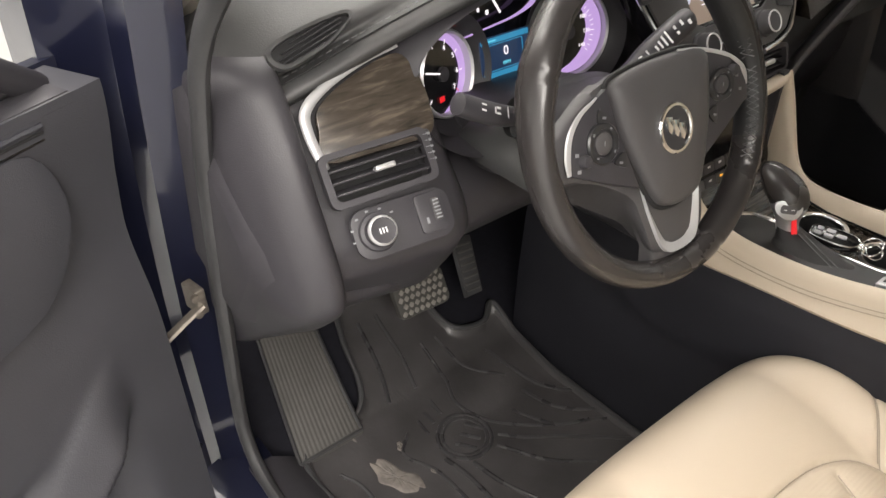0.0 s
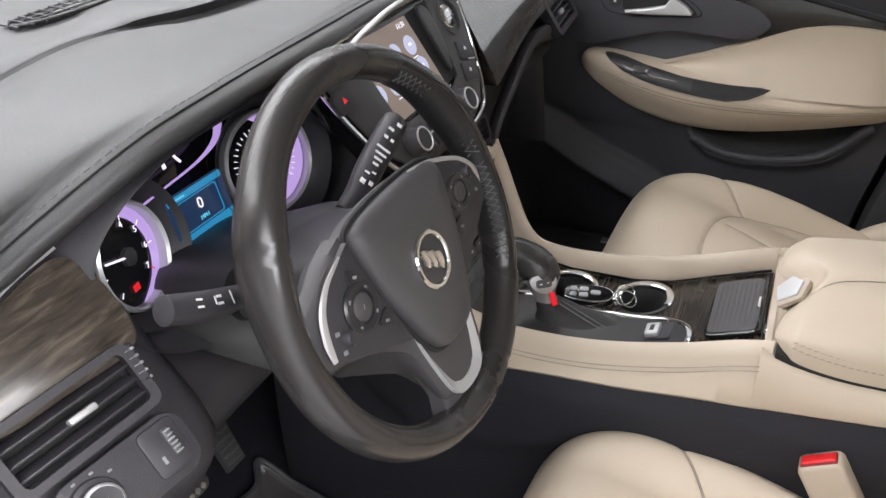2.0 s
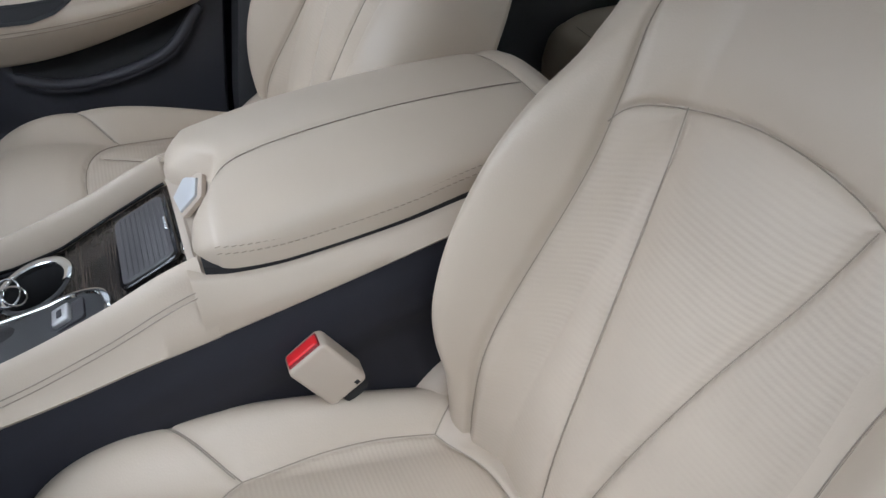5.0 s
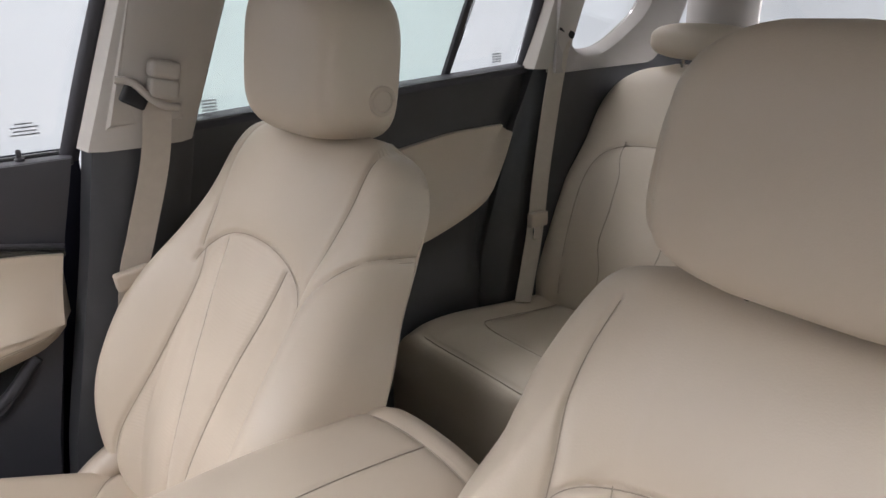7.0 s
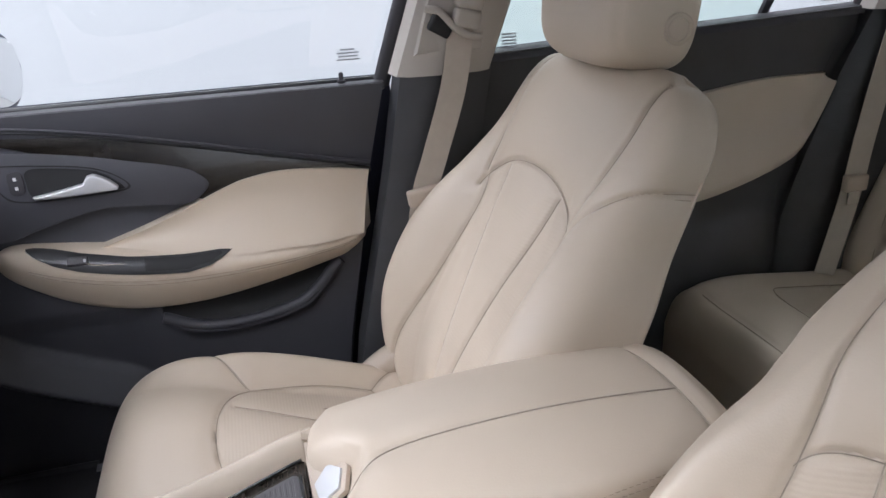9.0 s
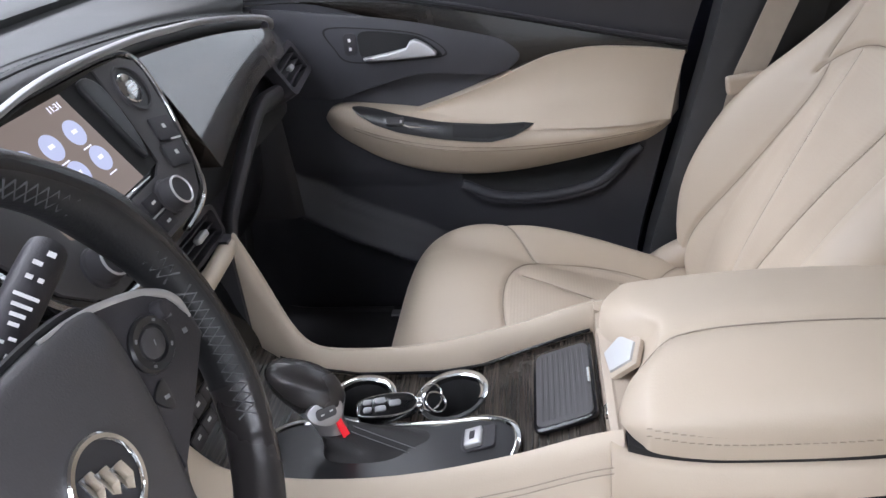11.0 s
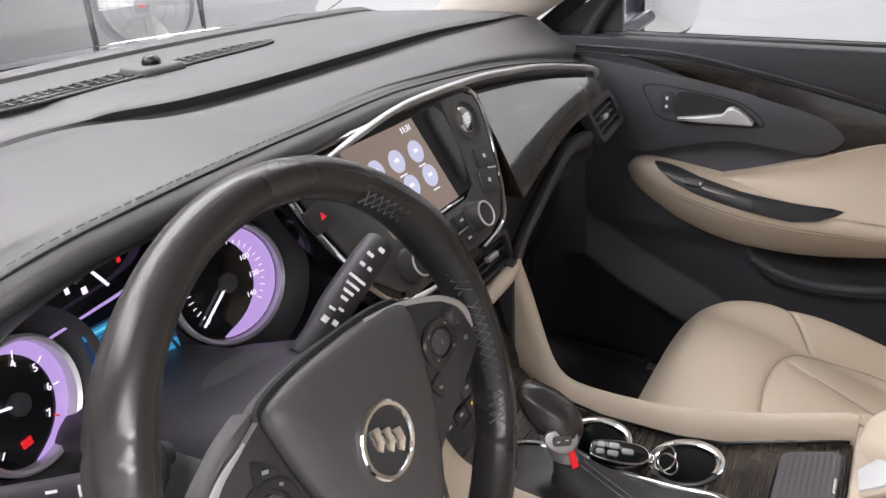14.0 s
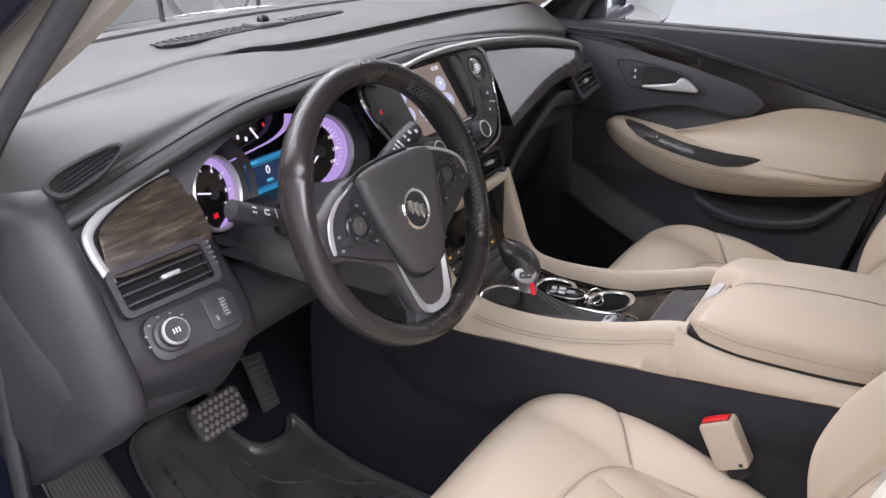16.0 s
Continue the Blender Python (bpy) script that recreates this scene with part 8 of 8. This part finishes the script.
    g = body_slab("quarter_window", S(np.array([[(0.726 - 0.10 * max(0, z - 1.2) + d, y, z) for y, z in inner] for d in (0, 0.004)])), M_GLASS, "small clear quarter window", "window", True, True)
    g.visible_shadow = False


side_structure(1)
side_structure(-1)


def rear_door(sx):
    root = thing("rear_door", "closed rear door with beige insert and tinted window", "car door", "rear doors")

    def S(p):
        p = np.asarray(p, float).copy()
        p[..., 0] *= sx
        return p
    rows = []
    for t in np.linspace(0, 1, 30):
        row = []
        for z in np.linspace(0.32, 1.10, 26):
            y0 = -0.70
            y1 = np.interp(z, (0.32, 0.70, 1.0, 1.13), (-1.39, -1.41, -1.51, -1.575))
            y = y0 + (y1 - y0) * t
            zz = z + 0.035 * t * (z - 0.32) / 0.78
            x = 0.745 - 0.012 * bump01(np.array(z), 1.0, 1.09).item() - 0.03 * bump01(np.array(0.70 - z), 0.0, 0.08).item()
            row.append((x, y, zz))
        row += [(0.79, y, 1.10 + 0.035 * t), (0.79, y, 0.32)]
        rows.append(row)
    sheet("door_lining", S(np.array(rows)), M_RUBBER, root, "charcoal moulded rear lining", True, True, None, 60)
    sk = [[(x, y, z) for x, z in ((0.81, 0.32), (0.88, 0.40), (0.89, 0.75), (0.85, 1.09), (0.80, 1.10), (0.80, 0.32))] for y in np.linspace(-0.60, -1.58, 8)]
    sheet("door_skin", S(np.array(sk)), M_PAINT, root, "midnight blue painted door skin", True, True)
    yl = np.linspace(-0.74, -1.50, 40)
    hi = interp(yl, (-1.50, -1.44, -1.30, -1.0, -0.74), (1.003, 1.003, 0.998, 0.955, 0.90))
    lo = interp(yl, (-1.50, -1.46, -1.40, -1.2, -1.0, -0.74), (0.985, 0.88, 0.815, 0.755, 0.75, 0.76))
    rows = []
    for k in range(40):
        rows.append([(0.752, yl[k], hi[k]), (0.735, yl[k], hi[k] - 0.003), (0.738, yl[k], 0.6 * hi[k] + 0.4 * lo[k]), (0.722, yl[k], 0.3 * hi[k] + 0.7 * lo[k]), (0.700, yl[k], 0.12 * hi[k] + 0.88 * lo[k]), (0.705, yl[k], lo[k] + 0.004), (0.752, yl[k], lo[k])])
    sheet("leather_insert", S(np.array(rows)), M_LEATHER, root, "beige leather rear insert and armrest", True, True, None, 70)
    top = [[(x, y, z + 0.035 * (-0.70 - y) / 0.87) for x, z in ((0.728, 1.085), (0.735, 1.10), (0.765, 1.106), (0.79, 1.10), (0.76, 1.08))] for y in np.linspace(-0.70, -1.57, 16)]
    sheet("window_ledge", S(np.array(top)), M_BLACK, root, "black window ledge", True, True, None, 60)
    g = []
    for z in np.linspace(1.09, 1.49, 6):
        f = (z - 1.09) / 0.40
        g.append([(0.785 - 0.10 * f, y, z) for y in np.linspace(-0.70 - 0.12 * f, -1.345 - 0.105 * f, 10)])
    gl = sheet("window_glass", S(thick_sheet(np.array(g), (0.004, 0, 0))), M_TINT, root, "green tinted rear window", True, True)
    gl.visible_shadow = False
    g = []
    for z in np.linspace(1.12, 1.49, 6):
        f = (z - 1.09) / 0.40
        g.append([(0.785 - 0.10 * f, y, z) for y in np.linspace(-1.357 - 0.105 * f, -1.565 - 0.06 * f, 6)])
    gl = sheet("window_glass", S(thick_sheet(np.array(g), (0.004, 0, 0))), M_GLASS, root, "small fixed rear pane", True, True)
    gl.visible_shadow = False
    tube("window_divider", S(spline(np.array([(0.775, -1.345, 1.11), (0.735, -1.395, 1.30), (0.690, -1.452, 1.49)]), 16)), 0.011, M_BLACK, root, "black window divider", 8, 0.8, up=(1, 0, 0))
    fr = spline(np.array([(0.77, -0.715, 1.08), (0.735, -0.765, 1.25), (0.690, -0.83, 1.47), (0.682, -1.0, 1.50), (0.680, -1.40, 1.50), (0.685, -1.60, 1.48), (0.715, -1.60, 1.32), (0.755, -1.575, 1.12)]), 70)
    tube("window_frame", S(fr), 0.016, M_BLACK, root, "black window frame", 10, 0.9, up=(1, 0, 0))
    for k in range(4):
        box("glass_print", (0.0004, 0.030, 0.003), 0.0001, pose(sx * 0.772, -0.790, 1.112 + 0.006 * k), M_GREYPRINT, root, segs=1)
        box("glass_print", (0.0004, 0.030, 0.003), 0.0001, pose(sx * 0.762, -1.50, 1.148 + 0.006 * k), M_GREYPRINT, root, segs=1)
    return root


rear_door(1)
rear_door(-1)

# tail of the cabin
tail = [[(x, -2.30 + 0.02 * abs(x), z) for x in np.linspace(-0.72, 0.72, 9)] for z in (0.28, 0.70, 1.12)]
body_slab("tail_wall", thick_sheet(np.array(tail), (0, -0.06, 0)), M_RUBBER, "charcoal tail lining of the cabin", "tail panel", True, True)
for sx in (-1, 1):
    p = [(sx * 0.66, -2.27, 1.10), (sx * 0.63, -2.22, 1.30), (sx * 0.58, -2.16, 1.56)]
    beam("tail_pillar", p, 0.11, 0.06, M_FABRIC, "greige tail pillar lining", "pillar trim")
tg = body_slab("tail_window", thick_sheet(np.array([[(x, -2.33 + 0.30 * (z - 1.1), z) for x in np.linspace(-0.62, 0.62, 7)] for z in (1.10, 1.30, 1.53)]), (0, -0.004, 0)), M_GLASS, "clear tail window", "window", True, True)
tg.visible_shadow = False


# ---- belts ----
def belt(path, twist, parent, width=0.047):
    c = spline(np.array(path), 40)
    tn = np.gradient(c, axis=0)
    tn /= np.linalg.norm(tn, axis=1)[:, None]
    side = np.array(twist, float)[None] - tn * (tn @ np.array(twist, float))[:, None]
    side /= np.linalg.norm(side, axis=1)[:, None]
    nrm = np.cross(tn, side)
    h, t = 0.5 * width, 0.0008
    rings = np.stack([c + side * h + nrm * t, c - side * h + nrm * t, c - side * h - nrm * t, c + side * h - nrm * t], 1)
    return sheet("webbing", rings, M_BELT, parent, "woven greige webbing", True, True)


def passenger_belt():
    root = thing("seat_belt", "greige seat belt hanging from the pillar guide", "seat belt", "seat belts")
    belt([(0.655, -0.660, 1.165), (0.650, -0.640, 1.06), (0.648, -0.600, 0.94), (0.650, -0.575, 0.86), (0.660, -0.555, 0.70), (0.672, -0.53, 0.45)], (0, 1, 0.1), root)
    plate = [[(0.655, y, z) for y, z in ((-0.574, 1.115), (-0.640, 1.375), (-0.735, 1.375), (-0.702, 1.115))], [(0.645, y, z) for y, z in ((-0.582, 1.124), (-0.645, 1.367), (-0.730, 1.367), (-0.698, 1.124))]]
    plate = np.array(plate)
    plate[..., 0] += 0.018 - 0.10 * (plate[..., 2] - 1.11)
    sheet("slide_cover", plate, M_PILLAR, root, "greige height-adjuster cover", True, True)
    lip = spline(np.array([(0.644, -0.594, 1.198), (0.638, -0.618, 1.192), (0.634, -0.640, 1.168), (0.634, -0.662, 1.152), (0.640, -0.688, 1.146)]), 30)
    tube("belt_guide", lip, 0.0065, M_PILLAR, root, "greige curved lip of the belt guide", 10)
    box("guide_cap", (0.030, 0.050, 0.030), 0.010, pose(0.640, -0.671, 1.208, 12, 0, 0), M_PILLAR, root, "greige guide cap")
    box("guide_cap", (0.026, 0.048, 0.032), 0.008, pose(0.640, -0.666, 1.178, 12, 0, 0), M_PILLAR, root, "greige guide cap")
    box("guide_slot", (0.020, 0.040, 0.034), 0.006, pose(0.646, -0.622, 1.170, 30, 0, 0), M_MATTE, root, "dark guide slot")
    box("tongue", (0.022, 0.062, 0.030), 0.006, pose(0.640, -0.575, 0.873, -8, 0, 0), M_BEIGE_PLASTIC, root, "beige belt tongue")


passenger_belt()


def rear_belt():
    root = thing("seat_belt", "greige rear seat belt hanging beside the bench", "seat belt", "seat belts")
    belt([(0.680, -1.640, 1.215), (0.672, -1.60, 1.06), (0.665, -1.565, 0.88), (0.66, -1.545, 0.74), (0.650, -1.50, 0.56)], (0.25, 1, 0.1), root)
    box("belt_guide", (0.016, 0.060, 0.016), 0.005, pose(0.676, -1.640, 1.215, 25, 0, 0), M_MATTE, root, "black belt guide")
    box("tongue", (0.020, 0.056, 0.036), 0.005, pose(0.655, -1.548, 0.770), M_BEIGE_PLASTIC, root, "beige belt tongue")
    box("tongue_blade", (0.005, 0.030, 0.035), 0.001, pose(0.652, -1.546, 0.738), M_CHROME, root, "bright tongue blade", segs=1)


rear_belt()


# ---- footwell ----
def brake_pedal():
    root = thing("brake_pedal", "worn studded rubber brake pedal", "pedal", "pedals")
    m = basis((-0.379, 0.452, 0.492), (1, 0.0, -0.06), (0.03, 0.56, 0.83))
    pad = slab("pedal_pad", round_rect(0.112, 0.070, 0.014), 0.012, M_PEDAL_BASE, m, root, "worn rubber pad", 0.004)
    for r in range(5):
        for c in range(8):
            x, y = -0.046 + 0.0125 * c + (0.006 if r % 2 else 0), -0.026 + 0.013 * r
            if abs(x) < 0.05:
                box("pedal_stud", (0.0096, 0.0086, 0.006), 0.0028, m @ pose(x, y, 0.0112, 0, 0, 40), M_PEDAL, pad, segs=2)
    tube("pedal_arm", [(-0.365, 0.465, 0.50), (-0.36, 0.52, 0.60), (-0.355, 0.53, 0.74)], 0.011, M_MATTE, root, "black pedal arm", 8)


brake_pedal()


def accelerator():
    root = thing("accelerator_pedal", "narrow ribbed black accelerator pedal", "pedal", "pedals")
    m = basis((-0.258, 0.465, 0.487), (0.96, 0.0, -0.12), (0.13, 0.50, 0.85))
    pad = slab("pedal_pad", [(-0.020, -0.058), (0.020, -0.056), (0.022, 0.055), (-0.022, 0.058)], 0.010, M_RUBBER, m, root, "black rubber pad", 0.003)
    for k in range(8):
        box("pedal_rib", (0.034, 0.004, 0.003), 0.001, m @ pose(0, -0.046 + 0.0125 * k, 0.0108), M_FOOT, pad, segs=1)
    tube("pedal_arm", [(-0.265, 0.50, 0.53), (-0.275, 0.56, 0.64), (-0.28, 0.56, 0.74)], 0.009, M_MATTE, root, "black pedal arm", 8)


accelerator()


def footrest():
    root = thing("footrest", "ridged dusty black footrest beside the pedals", "footrest")
    rows = []
    n = 40
    for t in np.linspace(0, 1, n):
        y = 0.375 + 0.27 * t
        z = 0.305 + 0.14 * t ** 1.15
        x0, x1 = -0.688 + 0.060 * t, -0.566 + 0.040 * t
        row = []
        for k, u in enumerate(np.linspace(0, 1, 61)):
            row.append((x0 + (x1 - x0) * u, y, z + 0.022 + 0.0007 * (k % 4 < 2)))
        row += [(x1, y, z - 0.02), (x0, y, z - 0.02)]
        rows.append(row)
    sheet("footrest_pad", np.array(rows), M_FOOT, root, "ridged rubber pad", True, True, None, 30)
    pad = np.array(rows)
    rim = np.vstack([pad[:, 0], pad[::-1, 60], pad[:1, 0]]) + (0, 0, 0.001)
    tube("footrest_rim", rim, 0.0035, M_RUBBER, root, "raised black rim of the footrest", 8)


footrest()


def floor_mat():
    root = thing("floor_mat", "dusty black rubber floor mat with raised ribs", "floor mat")
    def fz(x, y):
        return np.interp(y, (-0.2, 0.28, 0.40, 0.52, 0.62), (0.296, 0.298, 0.318, 0.385, 0.452))
    out = spline(np.array([(-0.662, -0.18), (-0.670, 0.10), (-0.672, 0.25), (-0.683, 0.350), (-0.662, 0.398), (-0.605, 0.400), (-0.550, 0.410), (-0.520, 0.450), (-0.503, 0.53), (-0.47, 0.585), (-0.365, 0.585), (-0.325, 0.545), (-0.312, 0.490), (-0.298, 0.458), (-0.266, 0.442), (-0.225, 0.440), (-0.192, 0.462), (-0.184, 0.43), (-0.187, 0.31), (-0.184, 0.10), (-0.182, -0.18)]), 180, True)
    c = np.array((-0.43, 0.22))
    rows = []
    for s, dz in [(1.0, -0.006), (1.0, 0.010), (0.985, 0.012), (0.97, 0.010), (0.96, 0.004)] + [(s, 0.003) for s in np.linspace(0.93, 0.002, 30)]:
        rows.append([(c[0] + (x - c[0]) * s, c[1] + (y - c[1]) * s, float(fz(0, c[1] + (y - c[1]) * s)) + dz) for x, y in out])
    sheet("mat_sheet", np.array(rows), M_DUSTY, root, "dusty black rubber sheet", True, False, None, 50)

    def rib(pts, r=0.0035):
        p = spline(np.array(pts), 26)
        tube("mat_rib", np.c_[p, [float(fz(0, y)) + 0.0032 for y in p[:, 1]]], r, M_RIB_RUBBER, root, segs=8)
    tube("mat_rim", np.c_[out, [float(fz(0, y)) + 0.010 for y in out[:, 1]]], 0.0058, M_RUBBER, root, "raised glossy rim", 8, 1.0, True)
    rng = np.random.RandomState(5)
    for cx, cy, rx, ry, lean, note in ((-0.566, 0.272, 0.022, 0.050, -0.30, "pale dried mud smear"), (-0.588, 0.415, 0.010, 0.040, -0.1, "thin dried mud streak"), (-0.526, 0.318, 0.006, 0.010, 0.3, "crumb of dried mud"), (-0.508, 0.246, 0.005, 0.008, 0.0, "crumb of dried mud")):
        blob = spline(np.array([(rx * (0.7 + 0.6 * rng.rand()) * math.cos(a), ry * (0.75 + 0.5 * rng.rand()) * math.sin(a)) for a in np.linspace(0, 2 * np.pi, 15, endpoint=False)]), 60, True)
        smear = [[(cx + x * s + lean * y * s, cy + y * s, float(fz(0, cy + y * s)) + 0.003 + h * (0.6 + 0.8 * rng.rand())) for x, y in blob] for s, h in ((1.0, 0.0001), (0.93, 0.0012), (0.75, 0.0022), (0.5, 0.0016), (0.25, 0.0024), (0.01, 0.0018))]
        sheet("mud_smear", np.array(smear), M_MUD, root, note, True)
    # round emblem with three slashes
    for r, w in ((0.048, 0.0036), (0.039, 0.0024)):
        rib([(-0.422 + r * math.cos(a), 0.267 + r * math.sin(a)) for a in np.linspace(0, 2 * np.pi, 40)], w)
    for k in (-1, 0, 1):
        rib([(-0.412 - 0.020 * k - 0.012, 0.261 - 0.012 * k + 0.016), (-0.412 - 0.020 * k + 0.010, 0.261 - 0.012 * k - 0.014)], 0.0036)
    # moulded channels that fan out from the emblem
    rib([(-0.450, 0.349), (-0.448, 0.321)], 0.0032)
    rib([(-0.425, 0.363), (-0.426, 0.330)], 0.0032)
    rib([(-0.470, 0.340), (-0.470, 0.308)], 0.0028)
    rib([(-0.371, 0.460), (-0.371, 0.386), (-0.388, 0.331), (-0.365, 0.270), (-0.320, 0.220), (-0.265, 0.176)], 0.0034)
    rib([(-0.337, 0.459), (-0.318, 0.383), (-0.270, 0.330)], 0.0030)
    rib([(-0.260, 0.396), (-0.237, 0.295), (-0.214, 0.250), (-0.193, 0.226)], 0.0042)
    rib([(-0.265, 0.284), (-0.251, 0.228), (-0.225, 0.191), (-0.194, 0.168)], 0.0036)
    rib([(-0.314, 0.260), (-0.276, 0.188), (-0.220, 0.156), (-0.194, 0.138)], 0.0034)
    rib([(-0.372, 0.235), (-0.336, 0.197), (-0.282, 0.158), (-0.196, 0.080)], 0.0036)
    rib([(-0.389, 0.217), (-0.342, 0.139), (-0.280, 0.085)], 0.0036)
    rib([(-0.446, 0.215), (-0.435, 0.155), (-0.412, 0.095)], 0.0042)
    rib([(-0.479, 0.252), (-0.470, 0.200), (-0.470, 0.120)], 0.0042)
    rib([(-0.500, 0.330), (-0.530, 0.300), (-0.505, 0.240), (-0.500, 0.150)], 0.0034)
    rib([(-0.640, 0.330), (-0.620, 0.280), (-0.625, 0.160)], 0.0034)
    rib([(-0.49, 0.40), (-0.47, 0.46), (-0.46, 0.54)], 0.004)
    rib([(-0.43, 0.40), (-0.42, 0.46), (-0.42, 0.54)], 0.004)


floor_mat()


# ---- hinge side of the open door ----
def check_strap():
    root = thing("check_strap", "grimy steel check strap between pillar and door", "door check")
    p = spline(np.array([(-0.778, 0.375, 0.728), (-0.820, 0.375, 0.706), (-0.868, 0.370, 0.683)]), 16)
    sheet("strap_arm", tube_rings(p, 0.008, 8, 0.5), M_GRIME, root, "grimy steel arm", True, True)
    box("strap_bracket", (0.014, 0.034, 0.040), 0.003, pose(-0.782, 0.390, 0.732, 0, 0, 10), M_GRIME, root, "steel bracket")
    for dz in (-0.013, 0.013):
        lathe("bolt", [(0.006, 0), (0.006, 0.005), (0.0, 0.006)], M_GRIME, basis((-0.788, 0.373, 0.732 + dz), (1, 0.1, 0), (0, 0, 1)), root, "bolt head", 8)


check_strap()


def door_hinge(z):
    root = thing("door_hinge", "painted door hinge with bolts on the pillar", "hinge", "door hinges")
    box("hinge_leaf", (0.012, 0.050, 0.070), 0.003, pose(-0.862, 0.485, z), M_PAINT, root, "painted hinge leaf")
    tube("hinge_pin", [(-0.875, 0.452, z - 0.035), (-0.875, 0.452, z + 0.035)], 0.009, M_DULL, root, "steel hinge pin", 12)
    for dz in (-0.018, 0.018):
        lathe("bolt", [(0.008, 0), (0.008, 0.006), (0.0, 0.007)], M_DULL, basis((-0.858, 0.445, z + dz), (1, 0, 0), (0, 0, 1)), root, "bolt head", 8)


door_hinge(0.93)
door_hinge(0.55)


# ---- things in the bay ----
def drum_fan():
    root = thing("drum_fan", "large grey drum fan standing on the bay floor", "fan")
    c = Vector((2.40, 3.60, 0.84))
    m = basis(c, (0.66, -0.75, 0), (0, 0, 1)) @ Matrix.Scale(0.58, 4)
    lathe("drum", [(0.46, -0.16), (0.47, -0.15), (0.47, 0.15), (0.46, 0.16), (0.45, 0.15), (0.45, -0.15)], M_DULL, m, root, "grey steel drum", 60)
    for r in (0.12, 0.22, 0.32, 0.42):
        ring = [tuple(m @ Vector((r * math.cos(a), r * math.sin(a), 0.15))) for a in np.linspace(0, 2 * np.pi, 60, endpoint=False)]
        tube("guard_ring", ring, 0.0016, M_DULL, root, segs=6, closed=True, up=(0, 1, 0))
    for k in range(8):
        a = 2 * math.pi * k / 8
        tube("guard_bar", [tuple(m @ Vector((0.05 * math.cos(a), 0.05 * math.sin(a), 0.152))), tuple(m @ Vector((0.45 * math.cos(a), 0.45 * math.sin(a), 0.152)))], 0.0016, M_DULL, root, segs=6, up=(0, 1, 0))
    for k in range(3):
        a = 2 * math.pi * k / 3 + 0.9
        rows = [[tuple(m @ Vector((r * math.cos(a + d), r * math.sin(a + d), 0.02 + 0.25 * d + e))) for r in np.linspace(0.08, 0.43, 8)] for d, e in ((-0.22, 0.0), (0.0, 0.02), (0.22, 0.0), (0.22, -0.01), (0.0, 0.01), (-0.22, -0.01))]
        sheet("blade", np.array(rows).transpose(1, 0, 2), M_PRINT, root, "pale broad blade", True, True)
    lathe("fan_badge", [(0.075, 0.155), (0.075, 0.165), (0.06, 0.17), (0.0, 0.172)], M_DULL, m, root, "round badge plate", 32)
    box("badge_bar", (0.07, 0.02, 0.004), 0.001, m @ pose(0, 0, 0.173), M_RED, root, "red bar", segs=1)
    for sx in (-1, 1):
        tube("stand_leg", [tuple(m @ Vector(q)) for q in ((0.52 * sx, 0.50, 0.0), (0.54 * sx, 0.0, 0.0), (0.54 * sx, -0.9, 0.0), (0.54 * sx, -1.40, 0.30), (0.54 * sx, -1.42, -0.40))], 0.018, M_BLACK, root, "black tube stand", 8)


drum_fan()


def wall_plate(y, z, label, marks):
    root = thing("wall_plate", label, "switch plate", "wall plates")
    m = basis((3.2395, y, z), (0, -1, 0), (0, 0, 1))
    slab("plate", round_rect(0.075, 0.12, 0.006), 0.006, M_PRINT, m, root, "white plastic plate", 0.002)
    for dy in marks:
        slab("plate_face", round_rect(0.034, 0.030, 0.006), 0.003, M_WHITE_WALL, m @ pose(0, dy, 0.005), root, "white face", 0.001)


wall_plate(-2.05, 1.27, "white light switch plate on the wall", (0,))
wall_plate(-5.1, 1.25, "white socket plate on the wall", (-0.02, 0.02))
